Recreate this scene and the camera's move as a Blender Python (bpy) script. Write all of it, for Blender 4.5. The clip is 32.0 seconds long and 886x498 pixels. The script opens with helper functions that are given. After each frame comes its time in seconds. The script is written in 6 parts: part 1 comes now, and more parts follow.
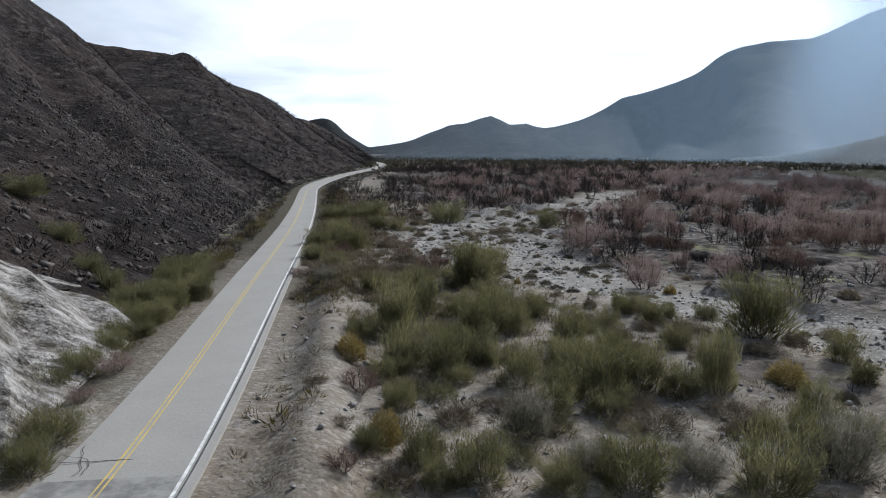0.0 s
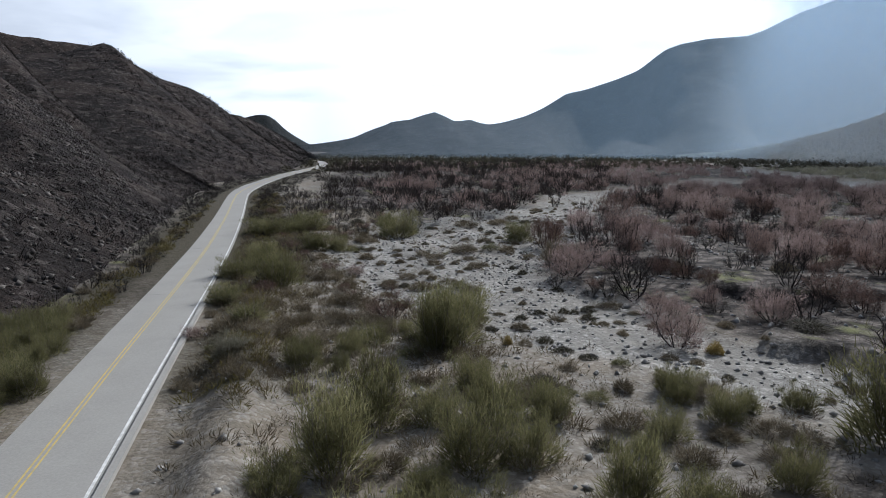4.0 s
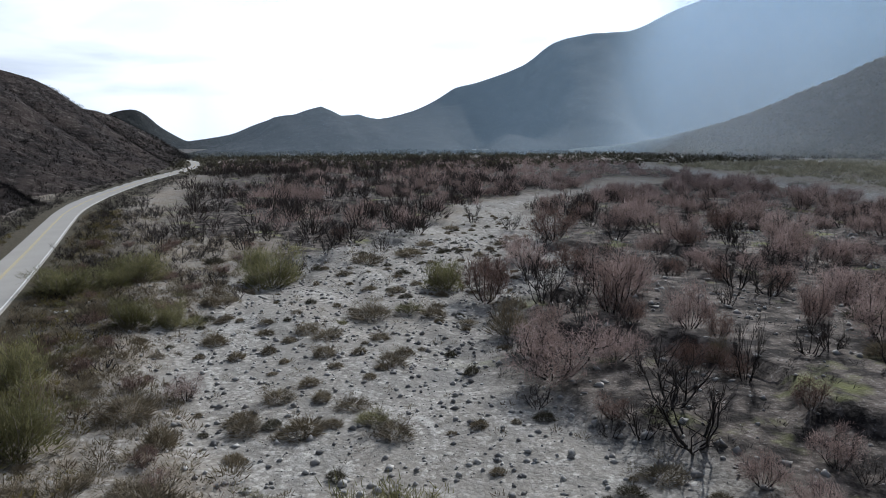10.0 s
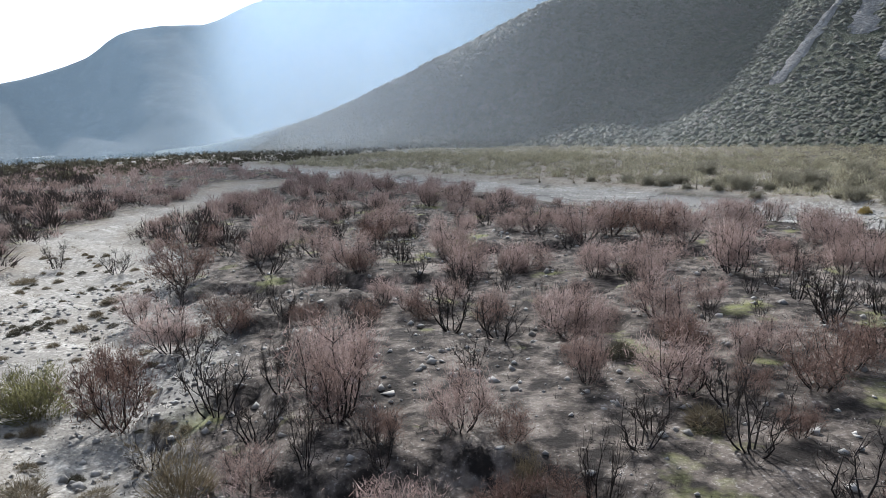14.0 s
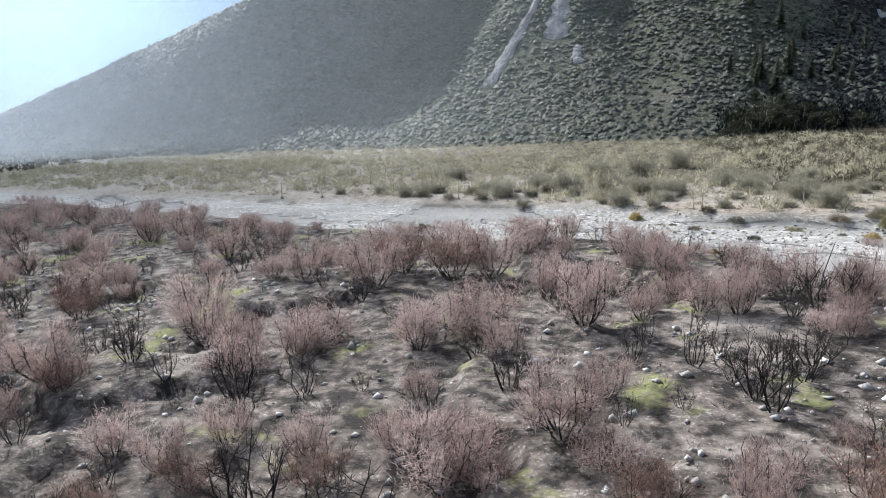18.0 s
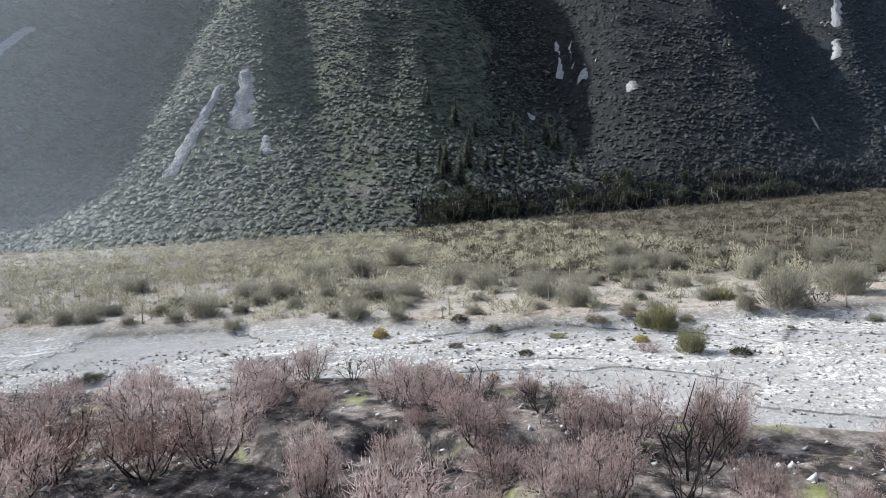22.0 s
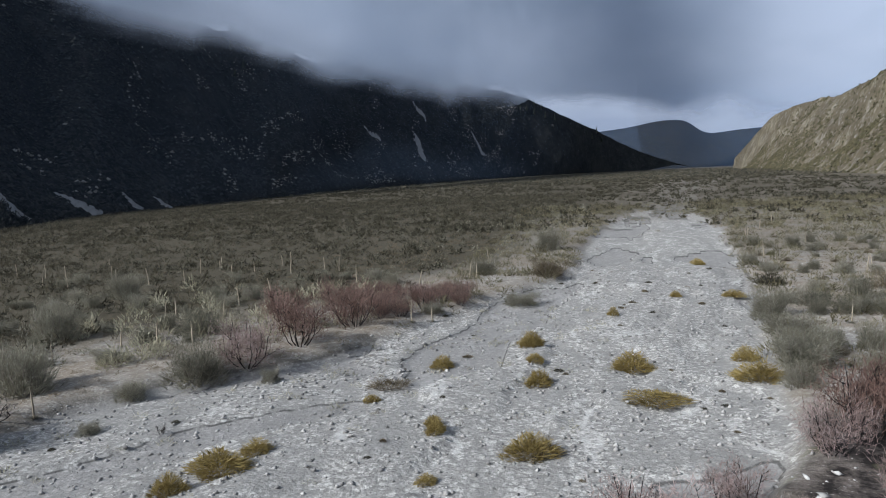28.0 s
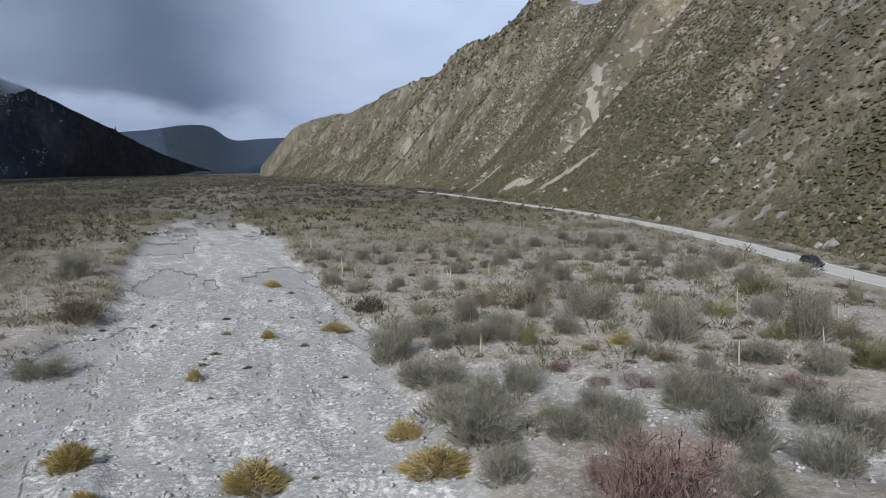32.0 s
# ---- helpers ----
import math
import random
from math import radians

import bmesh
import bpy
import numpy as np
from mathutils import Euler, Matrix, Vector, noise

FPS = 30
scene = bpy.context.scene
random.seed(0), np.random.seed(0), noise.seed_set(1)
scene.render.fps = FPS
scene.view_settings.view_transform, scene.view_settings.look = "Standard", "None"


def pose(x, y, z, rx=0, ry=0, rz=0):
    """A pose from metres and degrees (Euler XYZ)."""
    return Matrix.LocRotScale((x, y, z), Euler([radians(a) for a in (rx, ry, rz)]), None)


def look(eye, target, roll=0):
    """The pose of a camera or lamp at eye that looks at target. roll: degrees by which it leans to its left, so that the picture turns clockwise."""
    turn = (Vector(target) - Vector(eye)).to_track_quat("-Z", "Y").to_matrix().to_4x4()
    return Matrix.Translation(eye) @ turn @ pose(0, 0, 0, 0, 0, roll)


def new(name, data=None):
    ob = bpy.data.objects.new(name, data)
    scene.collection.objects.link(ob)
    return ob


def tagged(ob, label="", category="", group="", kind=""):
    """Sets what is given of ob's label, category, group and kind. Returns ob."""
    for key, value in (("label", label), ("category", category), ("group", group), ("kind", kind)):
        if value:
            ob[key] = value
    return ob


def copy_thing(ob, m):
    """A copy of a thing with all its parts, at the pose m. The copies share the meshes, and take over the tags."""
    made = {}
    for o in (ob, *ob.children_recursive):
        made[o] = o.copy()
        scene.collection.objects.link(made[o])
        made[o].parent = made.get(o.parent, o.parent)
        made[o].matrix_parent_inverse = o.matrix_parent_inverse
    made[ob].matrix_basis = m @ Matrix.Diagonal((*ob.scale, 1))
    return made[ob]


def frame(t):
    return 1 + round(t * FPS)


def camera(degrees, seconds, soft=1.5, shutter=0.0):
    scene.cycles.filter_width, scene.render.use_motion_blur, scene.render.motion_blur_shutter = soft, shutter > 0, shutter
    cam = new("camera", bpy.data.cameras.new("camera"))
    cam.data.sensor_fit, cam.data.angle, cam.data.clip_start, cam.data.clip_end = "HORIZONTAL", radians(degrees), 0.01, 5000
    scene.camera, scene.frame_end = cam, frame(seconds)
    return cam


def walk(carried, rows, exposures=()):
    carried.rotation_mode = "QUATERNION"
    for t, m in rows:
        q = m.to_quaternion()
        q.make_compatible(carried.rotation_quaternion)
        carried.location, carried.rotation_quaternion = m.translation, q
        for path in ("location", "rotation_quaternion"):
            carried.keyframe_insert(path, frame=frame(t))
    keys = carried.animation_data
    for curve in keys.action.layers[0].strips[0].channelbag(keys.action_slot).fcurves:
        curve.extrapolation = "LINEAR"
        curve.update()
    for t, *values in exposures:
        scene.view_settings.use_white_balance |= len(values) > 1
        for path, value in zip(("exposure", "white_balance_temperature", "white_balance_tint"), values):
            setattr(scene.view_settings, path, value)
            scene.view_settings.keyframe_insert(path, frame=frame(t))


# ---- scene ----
cam = camera(64.9, 32.0, 0.75)
METRES, EYE, TILT, LEAN, TURN = 173.03, 15.4, -3.3, 1.3, -7.6
ROWS = [
    (0.0, 0.0, 0.0, 0.0, 0.08, -8.3, -0.58),
    (0.5, -0.0013, 0.0133, 0.0002, 0.06, -8.32, -0.57),
    (1.0, -0.0027, 0.0267, 0.0006, 0.01, -8.34, -0.6),
    (1.5, -0.003, 0.0396, 0.0012, -3.7, -8.38, -0.13),
    (2.0, -0.0044, 0.0531, 0.0015, -4.06, -8.39, -0.21),
    (2.5, -0.0048, 0.0665, 0.0019, -5.16, -8.41, -0.18),
    (3.0, -0.0052, 0.0799, 0.0023, -4.94, -8.45, -0.22),
    (3.5, -0.0055, 0.0935, 0.003, -4.74, -8.51, -0.3),
    (5.5, -0.0028, 0.1479, 0.0052, -3.86, -8.65, -0.6),
    (6.0, -0.0018, 0.1619, 0.0058, -3.65, -8.72, -0.66),
    (6.5, -0.0008, 0.176, 0.0063, -3.45, -8.74, -0.72),
    (7.0, 0.0, 0.1901, 0.0068, -3.25, -8.77, -0.78),
    (7.5, 0.0006, 0.2045, 0.0074, -3.07, -8.79, -0.8),
    (8.0, 0.0013, 0.2188, 0.0082, -2.89, -8.84, -0.82),
    (8.5, 0.0026, 0.2331, 0.0089, -3.64, -8.86, -0.71),
    (9.0, 0.0039, 0.247, 0.0097, -7.18, -8.85, -0.36),
    (9.5, 0.0054, 0.2611, 0.0105, -10.47, -8.9, -0.11),
    (10.0, 0.0073, 0.2758, 0.0114, -13.61, -8.99, 0.12),
    (10.5, 0.0094, 0.2906, 0.0127, -17.9, -9.18, 0.37),
    (11.0, 0.0119, 0.3059, 0.0138, -22.01, -9.33, 0.67),
    (11.5, 0.0147, 0.3213, 0.0145, -26.02, -9.33, 0.94),
    (12.0, 0.0177, 0.3361, 0.0155, -29.9, -9.41, 1.25),
    (12.5, 0.0212, 0.3508, 0.0164, -33.82, -9.54, 1.54),
    (13.0, 0.0252, 0.3653, 0.0169, -37.97, -9.64, 1.81),
    (13.5, 0.03, 0.3795, 0.0177, -42.22, -9.79, 2.08),
    (14.0, 0.0355, 0.3936, 0.0187, -46.42, -10.0, 2.33),
    (14.5, 0.0415, 0.4078, 0.0199, -50.19, -10.23, 2.48),
    (16.5, 0.0781, 0.4575, 0.0256, -61.04, -10.85, 2.94),
    (17.0, 0.0902, 0.4685, 0.0266, -63.91, -10.96, 3.04),
    (17.5, 0.1022, 0.478, 0.0274, -66.58, -11.05, 3.12),
    (18.0, 0.1157, 0.4874, 0.0283, -69.45, -11.16, 3.19),
    (18.5, 0.1295, 0.4961, 0.029, -72.32, -11.32, 3.26),
    (19.0, 0.1442, 0.5038, 0.0295, -75.17, -11.45, 3.29),
    (19.5, 0.1599, 0.511, 0.0313, -77.87, -9.94, 3.38),
    (20.0, 0.1746, 0.5178, 0.0307, -80.23, -4.38, 3.25),
    (20.5, 0.1901, 0.5235, 0.0313, -82.68, -4.57, 3.29),
    (21.0, 0.2059, 0.5283, 0.0318, -85.12, -4.74, 3.33),
    (21.5, 0.222, 0.5322, 0.0322, -87.66, -4.92, 3.36),
    (22.0, 0.2377, 0.5342, 0.0326, -94.82, -5.34, 3.62),
    (22.5, 0.2532, 0.5366, 0.0332, -103.15, -5.95, 3.79),
    (23.0, 0.2691, 0.5377, 0.0338, -109.41, -6.4, 3.91),
    (23.5, 0.2853, 0.5371, 0.0338, -114.73, -6.73, 3.96),
    (24.0, 0.3011, 0.535, 0.0339, -120.06, -7.06, 3.97),
    (24.5, 0.3167, 0.5312, 0.0339, -125.32, -7.38, 3.95),
    (25.0, 0.3316, 0.5256, 0.034, -130.59, -7.69, 3.92),
    (25.5, 0.3464, 0.5183, 0.0347, -135.96, -7.55, 3.87),
    (26.0, 0.3604, 0.5095, 0.0347, -141.29, -5.02, 3.75),
    (26.5, 0.3734, 0.4994, 0.0343, -146.68, -5.2, 3.59),
    (28.5, 0.4155, 0.4466, 0.0341, -167.46, -6.25, 2.73),
    (29.0, 0.4234, 0.4309, 0.0342, -172.95, -6.5, 2.46),
    (29.5, 0.4303, 0.4146, 0.0342, -178.23, -6.66, 2.18),
    (30.0, 0.4354, 0.3969, 0.0341, -182.8, -6.8, 1.94),
    (30.5, 0.4389, 0.3785, 0.0338, -187.32, -6.88, 1.69),
    (31.0, 0.4408, 0.3592, 0.0335, -191.63, -6.93, 1.46),
    (31.5, 0.441, 0.3397, 0.0332, -195.72, -6.94, 1.19),
    (32.0, 0.44, 0.32, 0.0328, -199.54, -6.93, 0.9),
]
EXPOSURES = [(0.0, -0.25, 5900, 10), (9.0, -0.35, 5900, 10), (13.0, 0.45, 6000, 10), (14.5, 0.78, 6100, 10), (18.5, 1.22, 6050, 10), (23.2, 1.15, 5900, 10), (26.0, 0.48, 5800, 10), (29.0, 0.1, 5900, 10), (32.0, 0.15, 5800, 10)]
walk(cam, [(t, pose(0, 0, EYE, TILT, LEAN, TURN) @ pose(METRES * x, METRES * y, METRES * z, 90 + pitch, roll, yaw)) for t, x, y, z, yaw, pitch, roll in ROWS], EXPOSURES)

# ---- sky and sun ----
SUN_AZ, SUN_EL = 47.0, 31.0  # degrees east of +y, and above the horizon
sun_way = Vector((math.sin(radians(SUN_AZ)) * math.cos(radians(SUN_EL)), math.cos(radians(SUN_AZ)) * math.cos(radians(SUN_EL)), math.sin(radians(SUN_EL))))
sun = new("sun", bpy.data.lights.new("sun", "SUN"))
sun.data.energy, sun.data.angle, sun.data.color = 5.0, radians(1.2), (1.0, 0.96, 0.9)
sun.matrix_world = look((0, 0, 0), -sun_way)


class Nodes:
    """A short hand for node trees."""

    def __init__(self, tree):
        self.tree = tree
        tree.nodes.clear()

    def add(self, kind, inputs=None, **fields):
        node = self.tree.nodes.new(kind)
        for key, value in fields.items():
            setattr(node, key, value)
        for key, value in (inputs or {}).items():
            if isinstance(value, bpy.types.NodeSocket):
                self.tree.links.new(value, node.inputs[key])
            else:
                node.inputs[key].default_value = value
        return node

    def maths(self, op, a, b=0.0, clamp=False):
        return self.add("ShaderNodeMath", {0: a, 1: b}, operation=op, use_clamp=clamp).outputs[0]

    def noise(self, vector, scale, detail=4.0, rough=0.55, distortion=0.0):
        return self.add("ShaderNodeTexNoise", {"Vector": vector, "Scale": scale, "Detail": detail, "Roughness": rough, "Distortion": distortion}).outputs[0]

    def ramp(self, value, stops, mode="LINEAR"):
        node = self.add("ShaderNodeValToRGB", {"Fac": value})
        node.color_ramp.interpolation = mode
        els = node.color_ramp.elements
        while len(els) < len(stops):
            els.new(0.5)
        for el, (at, col) in zip(els, stops):
            el.position = at
            el.color = (*col, 1) if isinstance(col, tuple) else (col, col, col, 1)
        return node.outputs[0]

    def mix(self, fac, a, b, blend="MIX"):
        node = self.add("ShaderNodeMix", {"Factor": fac}, data_type="RGBA", blend_type=blend)
        for k, value in ((6, a), (7, b)):
            if isinstance(value, bpy.types.NodeSocket):
                self.tree.links.new(value, node.inputs[k])
            else:
                node.inputs[k].default_value = (*value, 1)
        return node.outputs[2]

    def scaled(self, vector, x, y, z):
        return self.add("ShaderNodeVectorMath", {0: vector, 1: (x, y, z)}, operation="MULTIPLY").outputs[0]


def make_sky():
    world = bpy.data.worlds.new("sky")
    scene.world = world
    world.use_nodes = True
    n = Nodes(world.node_tree)
    way = n.add("ShaderNodeTexCoord").outputs["Generated"]
    air = n.add("ShaderNodeTexSky", sky_type="NISHITA", sun_disc=False, sun_elevation=radians(SUN_EL), sun_rotation=radians(SUN_AZ), air_density=1.2, dust_density=2.5)
    split = n.add("ShaderNodeSeparateXYZ", {"Vector": way}).outputs
    # clouds lie on a flat layer overhead
    lift = n.maths("ADD", n.maths("MAXIMUM", split[2], 0.0), 0.16)
    flat = n.add("ShaderNodeCombineXYZ", {0: n.maths("DIVIDE", split[0], lift), 1: n.maths("DIVIDE", split[1], lift), 2: 0.0}).outputs[0]
    puffs = n.noise(flat, 0.8, 6, 0.5, 0.3)
    facing = n.add("ShaderNodeVectorMath", {0: way, 1: tuple(sun_way)}, operation="DOT_PRODUCT").outputs["Value"]
    glow = n.maths("POWER", n.maths("MAXIMUM", facing, 0.0), 1.5)
    low = n.ramp(split[2], [(0.0, 1.0), (0.10, 0.75), (0.45, 0.0)])
    cover = n.ramp(n.maths("ADD", puffs, n.maths("MULTIPLY", low, 0.3)), [(0.40, 0.0), (0.56, 1.0)])
    lit = n.mix(glow, (0.40, 0.44, 0.52), (2.6, 2.7, 2.8))
    shade = n.mix(n.ramp(puffs, [(0.45, 0.0), (0.75, 1.0)]), lit, n.mix(glow, (0.14, 0.17, 0.245), (1.5, 1.65, 1.8)))
    # overhead, mostly out of view, the cloud is dimmed to lower the fill light
    shade = n.mix(n.ramp(split[2], [(0.22, 0.0), (0.6, 0.8)]), shade, (0.14, 0.16, 0.20))
    blue = n.add("ShaderNodeBackground", {"Color": air.outputs[0], "Strength": 0.11}).outputs[0]
    cloud = n.add("ShaderNodeBackground", {"Color": shade, "Strength": 1.0}).outputs[0]
    both = n.add("ShaderNodeMixShader", {0: cover, 1: blue, 2: cloud}).outputs[0]
    n.add("ShaderNodeOutputWorld", {"Surface": both})


make_sky()
# ---- terrain functions ----
def hash01(ix, iy, seed):
    n = (ix * 374761393 + iy * 668265263 + seed * 974634533) & 0xFFFFFFFF
    n = ((n ^ (n >> 13)) * 1274126177) & 0xFFFFFFFF
    return ((n ^ (n >> 16)) & 0xFFFF) / 65535.0


def vnoise(x, y, scale, seed=0):
    """Smooth value noise in 0..1, features about scale metres wide."""
    x, y = np.asarray(x, float) / scale, np.asarray(y, float) / scale
    x0, y0 = np.floor(x), np.floor(y)
    fx, fy = x - x0, y - y0
    fx, fy = fx * fx * (3 - 2 * fx), fy * fy * (3 - 2 * fy)
    ix, iy = x0.astype(np.int64), y0.astype(np.int64)
    a, b = hash01(ix, iy, seed), hash01(ix + 1, iy, seed)
    c, d = hash01(ix, iy + 1, seed), hash01(ix + 1, iy + 1, seed)
    return (a + (b - a) * fx) * (1 - fy) + (c + (d - c) * fx) * fy


def fbm(x, y, scale, seed=0, octaves=4):
    total, amp, norm = 0.0, 1.0, 0.0
    for k in range(octaves):
        total = total + amp * vnoise(x, y, scale / 2 ** k, seed + 17 * k)
        norm += amp
        amp *= 0.5
    return total / norm


def ridged(x, y, scale, seed=0, octaves=4):
    total, amp, norm = 0.0, 1.0, 0.0
    for k in range(octaves):
        total = total + amp * (1 - np.abs(2 * vnoise(x, y, scale / 2 ** k, seed + 31 * k) - 1))
        norm += amp
        amp *= 0.5
    return total / norm


def smooth(a, b, v):
    s = np.clip((np.asarray(v, float) - a) / (b - a), 0, 1)
    return s * s * (3 - 2 * s)


def to_line(x, y, line):
    """Signed distance to a polyline (right of its direction is positive) and the metres along it."""
    x, y = np.asarray(x, float), np.asarray(y, float)
    best = np.full(np.broadcast(x, y).shape, 1e9)
    sign, along = np.ones_like(best), np.zeros_like(best)
    run = 0.0
    for (ax, ay), (bx, by) in zip(line[:-1], line[1:]):
        dx, dy = bx - ax, by - ay
        size = math.hypot(dx, dy)
        s = np.clip(((x - ax) * dx + (y - ay) * dy) / size ** 2, 0, 1)
        d = np.hypot(x - ax - s * dx, y - ay - s * dy)
        near = d < best
        best = np.where(near, d, best)
        sign = np.where(near, np.where((x - ax) * dy - (y - ay) * dx >= 0, 1.0, -1.0), sign)
        along = np.where(near, run + s * size, along)
        run += size
    return best * sign, along


def spline(points, step):
    """A smooth line through the points, sampled about every step metres."""
    p = [np.array(q, float) for q in points]
    p = [2 * p[0] - p[1]] + p + [2 * p[-1] - p[-2]]
    out = []
    for a, b, c, d in zip(p[:-3], p[1:-2], p[2:-1], p[3:]):
        n = max(2, int(np.linalg.norm((c - b)[:2]) / step))
        for k in range(n):
            s = k / n
            out.append(0.5 * (2 * b + (c - a) * s + (2 * a - 5 * b + 4 * c - d) * s * s + (3 * b - a - 3 * c + d) * s ** 3))
    out.append(p[-2])
    return out


def plain(x, y):
    """The even fall of the valley floor, about three degrees down the valley."""
    return 3.2 - 0.024 * x - 0.0537 * y


ROAD = [tuple(p) for p in spline([(-125, -400), (-116, -341), (-99, -262), (-75, -155), (-58, -100), (-41, -60), (-29, -37), (-19, -17), (-12, 3), (-9.2, 22), (-9.05, 60), (-9.1, 100),
                                  (-10.2, 140), (-11.9, 180), (-12.2, 205), (-9.2, 245), (-2, 300), (7, 350), (15, 400), (19, 450), (16, 520), (0, 600)], 12)]
ROAD_HALF = 2.95
WASH_WEST = spline([(-30, -480), (5, -300), (24, -204), (43, -106), (50, -60), (55, -31), (61, -3), (65, 18), (72, 33), (86, 42), (94, 56), (109, 67), (118, 93), (127, 118), (150, 165), (180, 240), (205, 320), (230, 420)], 15)
WASH_EAST = spline([(20, -480), (48, -300), (66, -204), (74, -140), (77, -86), (83, -47), (93, -24), (106, 0), (121, 18), (125, 36), (130, 58), (142, 82), (154, 112), (172, 170), (200, 250), (225, 330), (250, 420)], 15)
SIDE_WASH = spline([(150, 235), (110, 205), (75, 183), (57, 155), (40, 130), (22, 105), (15, 90), (17, 75), (24, 58), (31, 42), (40, 20), (52, -5)], 10)


def in_wash(x, y):
    """1 on the open gravel of the main wash, 0 off it, ragged at the edge."""
    rag = 5 * (fbm(x, y, 14, 5) - 0.5)
    w, _ = to_line(x, y, WASH_WEST)
    e, _ = to_line(x, y, WASH_EAST)
    broken = smooth(-330, -120, y + 60 * (fbm(x, y, 30, 7) - 0.5) * 2)
    taper = 13 * (1 - smooth(-240, -95, y))
    return smooth(-1.2, 1.2, w + rag - taper) * smooth(-2.0, 2.0, -e + rag * 1.3 - 0.7 * taper) * (0.12 + 0.88 * broken)


def in_side_wash(x, y):
    d, along = to_line(x, y, SIDE_WASH)
    rag = 9 * (fbm(x, y, 10, 8) - 0.5)
    wide = np.interp(along, [0, 50, 85, 120, 150, 172, 190, 210, 235, 265], [4, 5, 6, 8, 14, 16, 13, 10, 7, 4])
    return smooth(-2.0, 2.0, wide - np.abs(d) + rag)


def burned(x, y):
    """1 in the burnt thicket between the side wash and the main wash."""
    w, _ = to_line(x, y, WASH_WEST)
    s, _ = to_line(x, y, SIDE_WASH)
    rag = 12 * (fbm(x, y, 18, 12) - 0.5)
    zone = smooth(-2, 3, -w + rag * 0.3) * smooth(6, 12, np.abs(s) + rag) * smooth(28, 40, y + 0.25 * x + rag)
    east_of = np.where(y < 150, smooth(14, 26, x + 0.05 * (y - 60) + rag), smooth(-6, 10, x - 0.1 * (y - 150)))
    return zone * east_of


def channels(x, y):
    """How high the gravel bars stand at a place of the main wash: 0 in the channels, up to 2.6 on the bars."""
    across, run = to_line(x, y, WASH_WEST)
    across = across + 7 * (fbm(x, y, 22, 14) - 0.5)
    bars = vnoise(run, across * 3.6, 26, 15) + 0.35 * vnoise(run, across * 3.0, 9, 16)
    return smooth(0.50, 0.515, bars) + smooth(0.78, 0.795, bars) + 0.6 * smooth(0.95, 0.965, bars)


def ground_z(x, y):
    x, y = np.asarray(x, float), np.asarray(y, float)
    z = plain(x, y) + 0.9 * (fbm(x, y, 40, 1) - 0.5) + 0.55 * (fbm(x, y, 9, 2) - 0.5)
    wash, side, burnt = in_wash(x, y), in_side_wash(x, y), burned(x, y)
    z = z - 0.95 * wash - 0.45 * side + 0.9 * burnt * (fbm(x, y, 12, 3) - 0.42)
    # braided channels: low scarps a hand to a foot high along the flow
    scarp = channels(x, y)
    z = z + wash * (0.34 * scarp - 0.4)
    bars = vnoise(x * 2.2 + 5 * fbm(x, y, 15, 18), y * 0.8, 12, 17)
    z = z + side * 0.22 * (smooth(0.42, 0.46, bars) + smooth(0.66, 0.70, bars) - 1)
    # cut banks and hummocks on the burnt ground
    hum = fbm(x + 6 * vnoise(x, y, 13, 20), y, 16, 19)
    z = z + burnt * 0.95 * (smooth(0.48, 0.52, hum) - 0.5)
    d, _ = to_line(x, y, ROAD)
    bench = plain(x, y) + 0.35
    berm = 1.15 * np.exp(-((d - 7.2) / 1.6) ** 2) * smooth(5, 20, y) * (1 - smooth(60, 100, y)) * (0.6 + 0.8 * fbm(x, y, 8, 6))
    z = z + berm
    keep = smooth(3.3, 6.5, np.abs(d))
    return bench * (1 - keep) + z * keep - 0.05 * (1 - smooth(3.0, 3.4, np.abs(d)))
# ---- materials ----
def material(name, build, rough=0.9, spec=0.2, bump=None):
    """build(n, where) gives the colour and, if wanted, a height for the bump."""
    m = bpy.data.materials.new(name)
    m.use_nodes = True
    n = Nodes(m.node_tree)
    where = n.add("ShaderNodeTexCoord").outputs["Object"]
    made = build(n, where)
    col, height = made if isinstance(made, tuple) and len(made) == 2 else (made, None)
    b = n.add("ShaderNodeBsdfPrincipled", {"Base Color": col if isinstance(col, bpy.types.NodeSocket) else (*col, 1), "Roughness": rough, "Specular IOR Level": spec})
    if height is not None:
        size, dist = bump or (0.6, 0.05)
        n.tree.links.new(n.add("ShaderNodeBump", {"Height": height, "Strength": size, "Distance": dist}).outputs[0], b.inputs["Normal"])
    n.add("ShaderNodeOutputMaterial", {"Surface": b.outputs[0]})
    return m


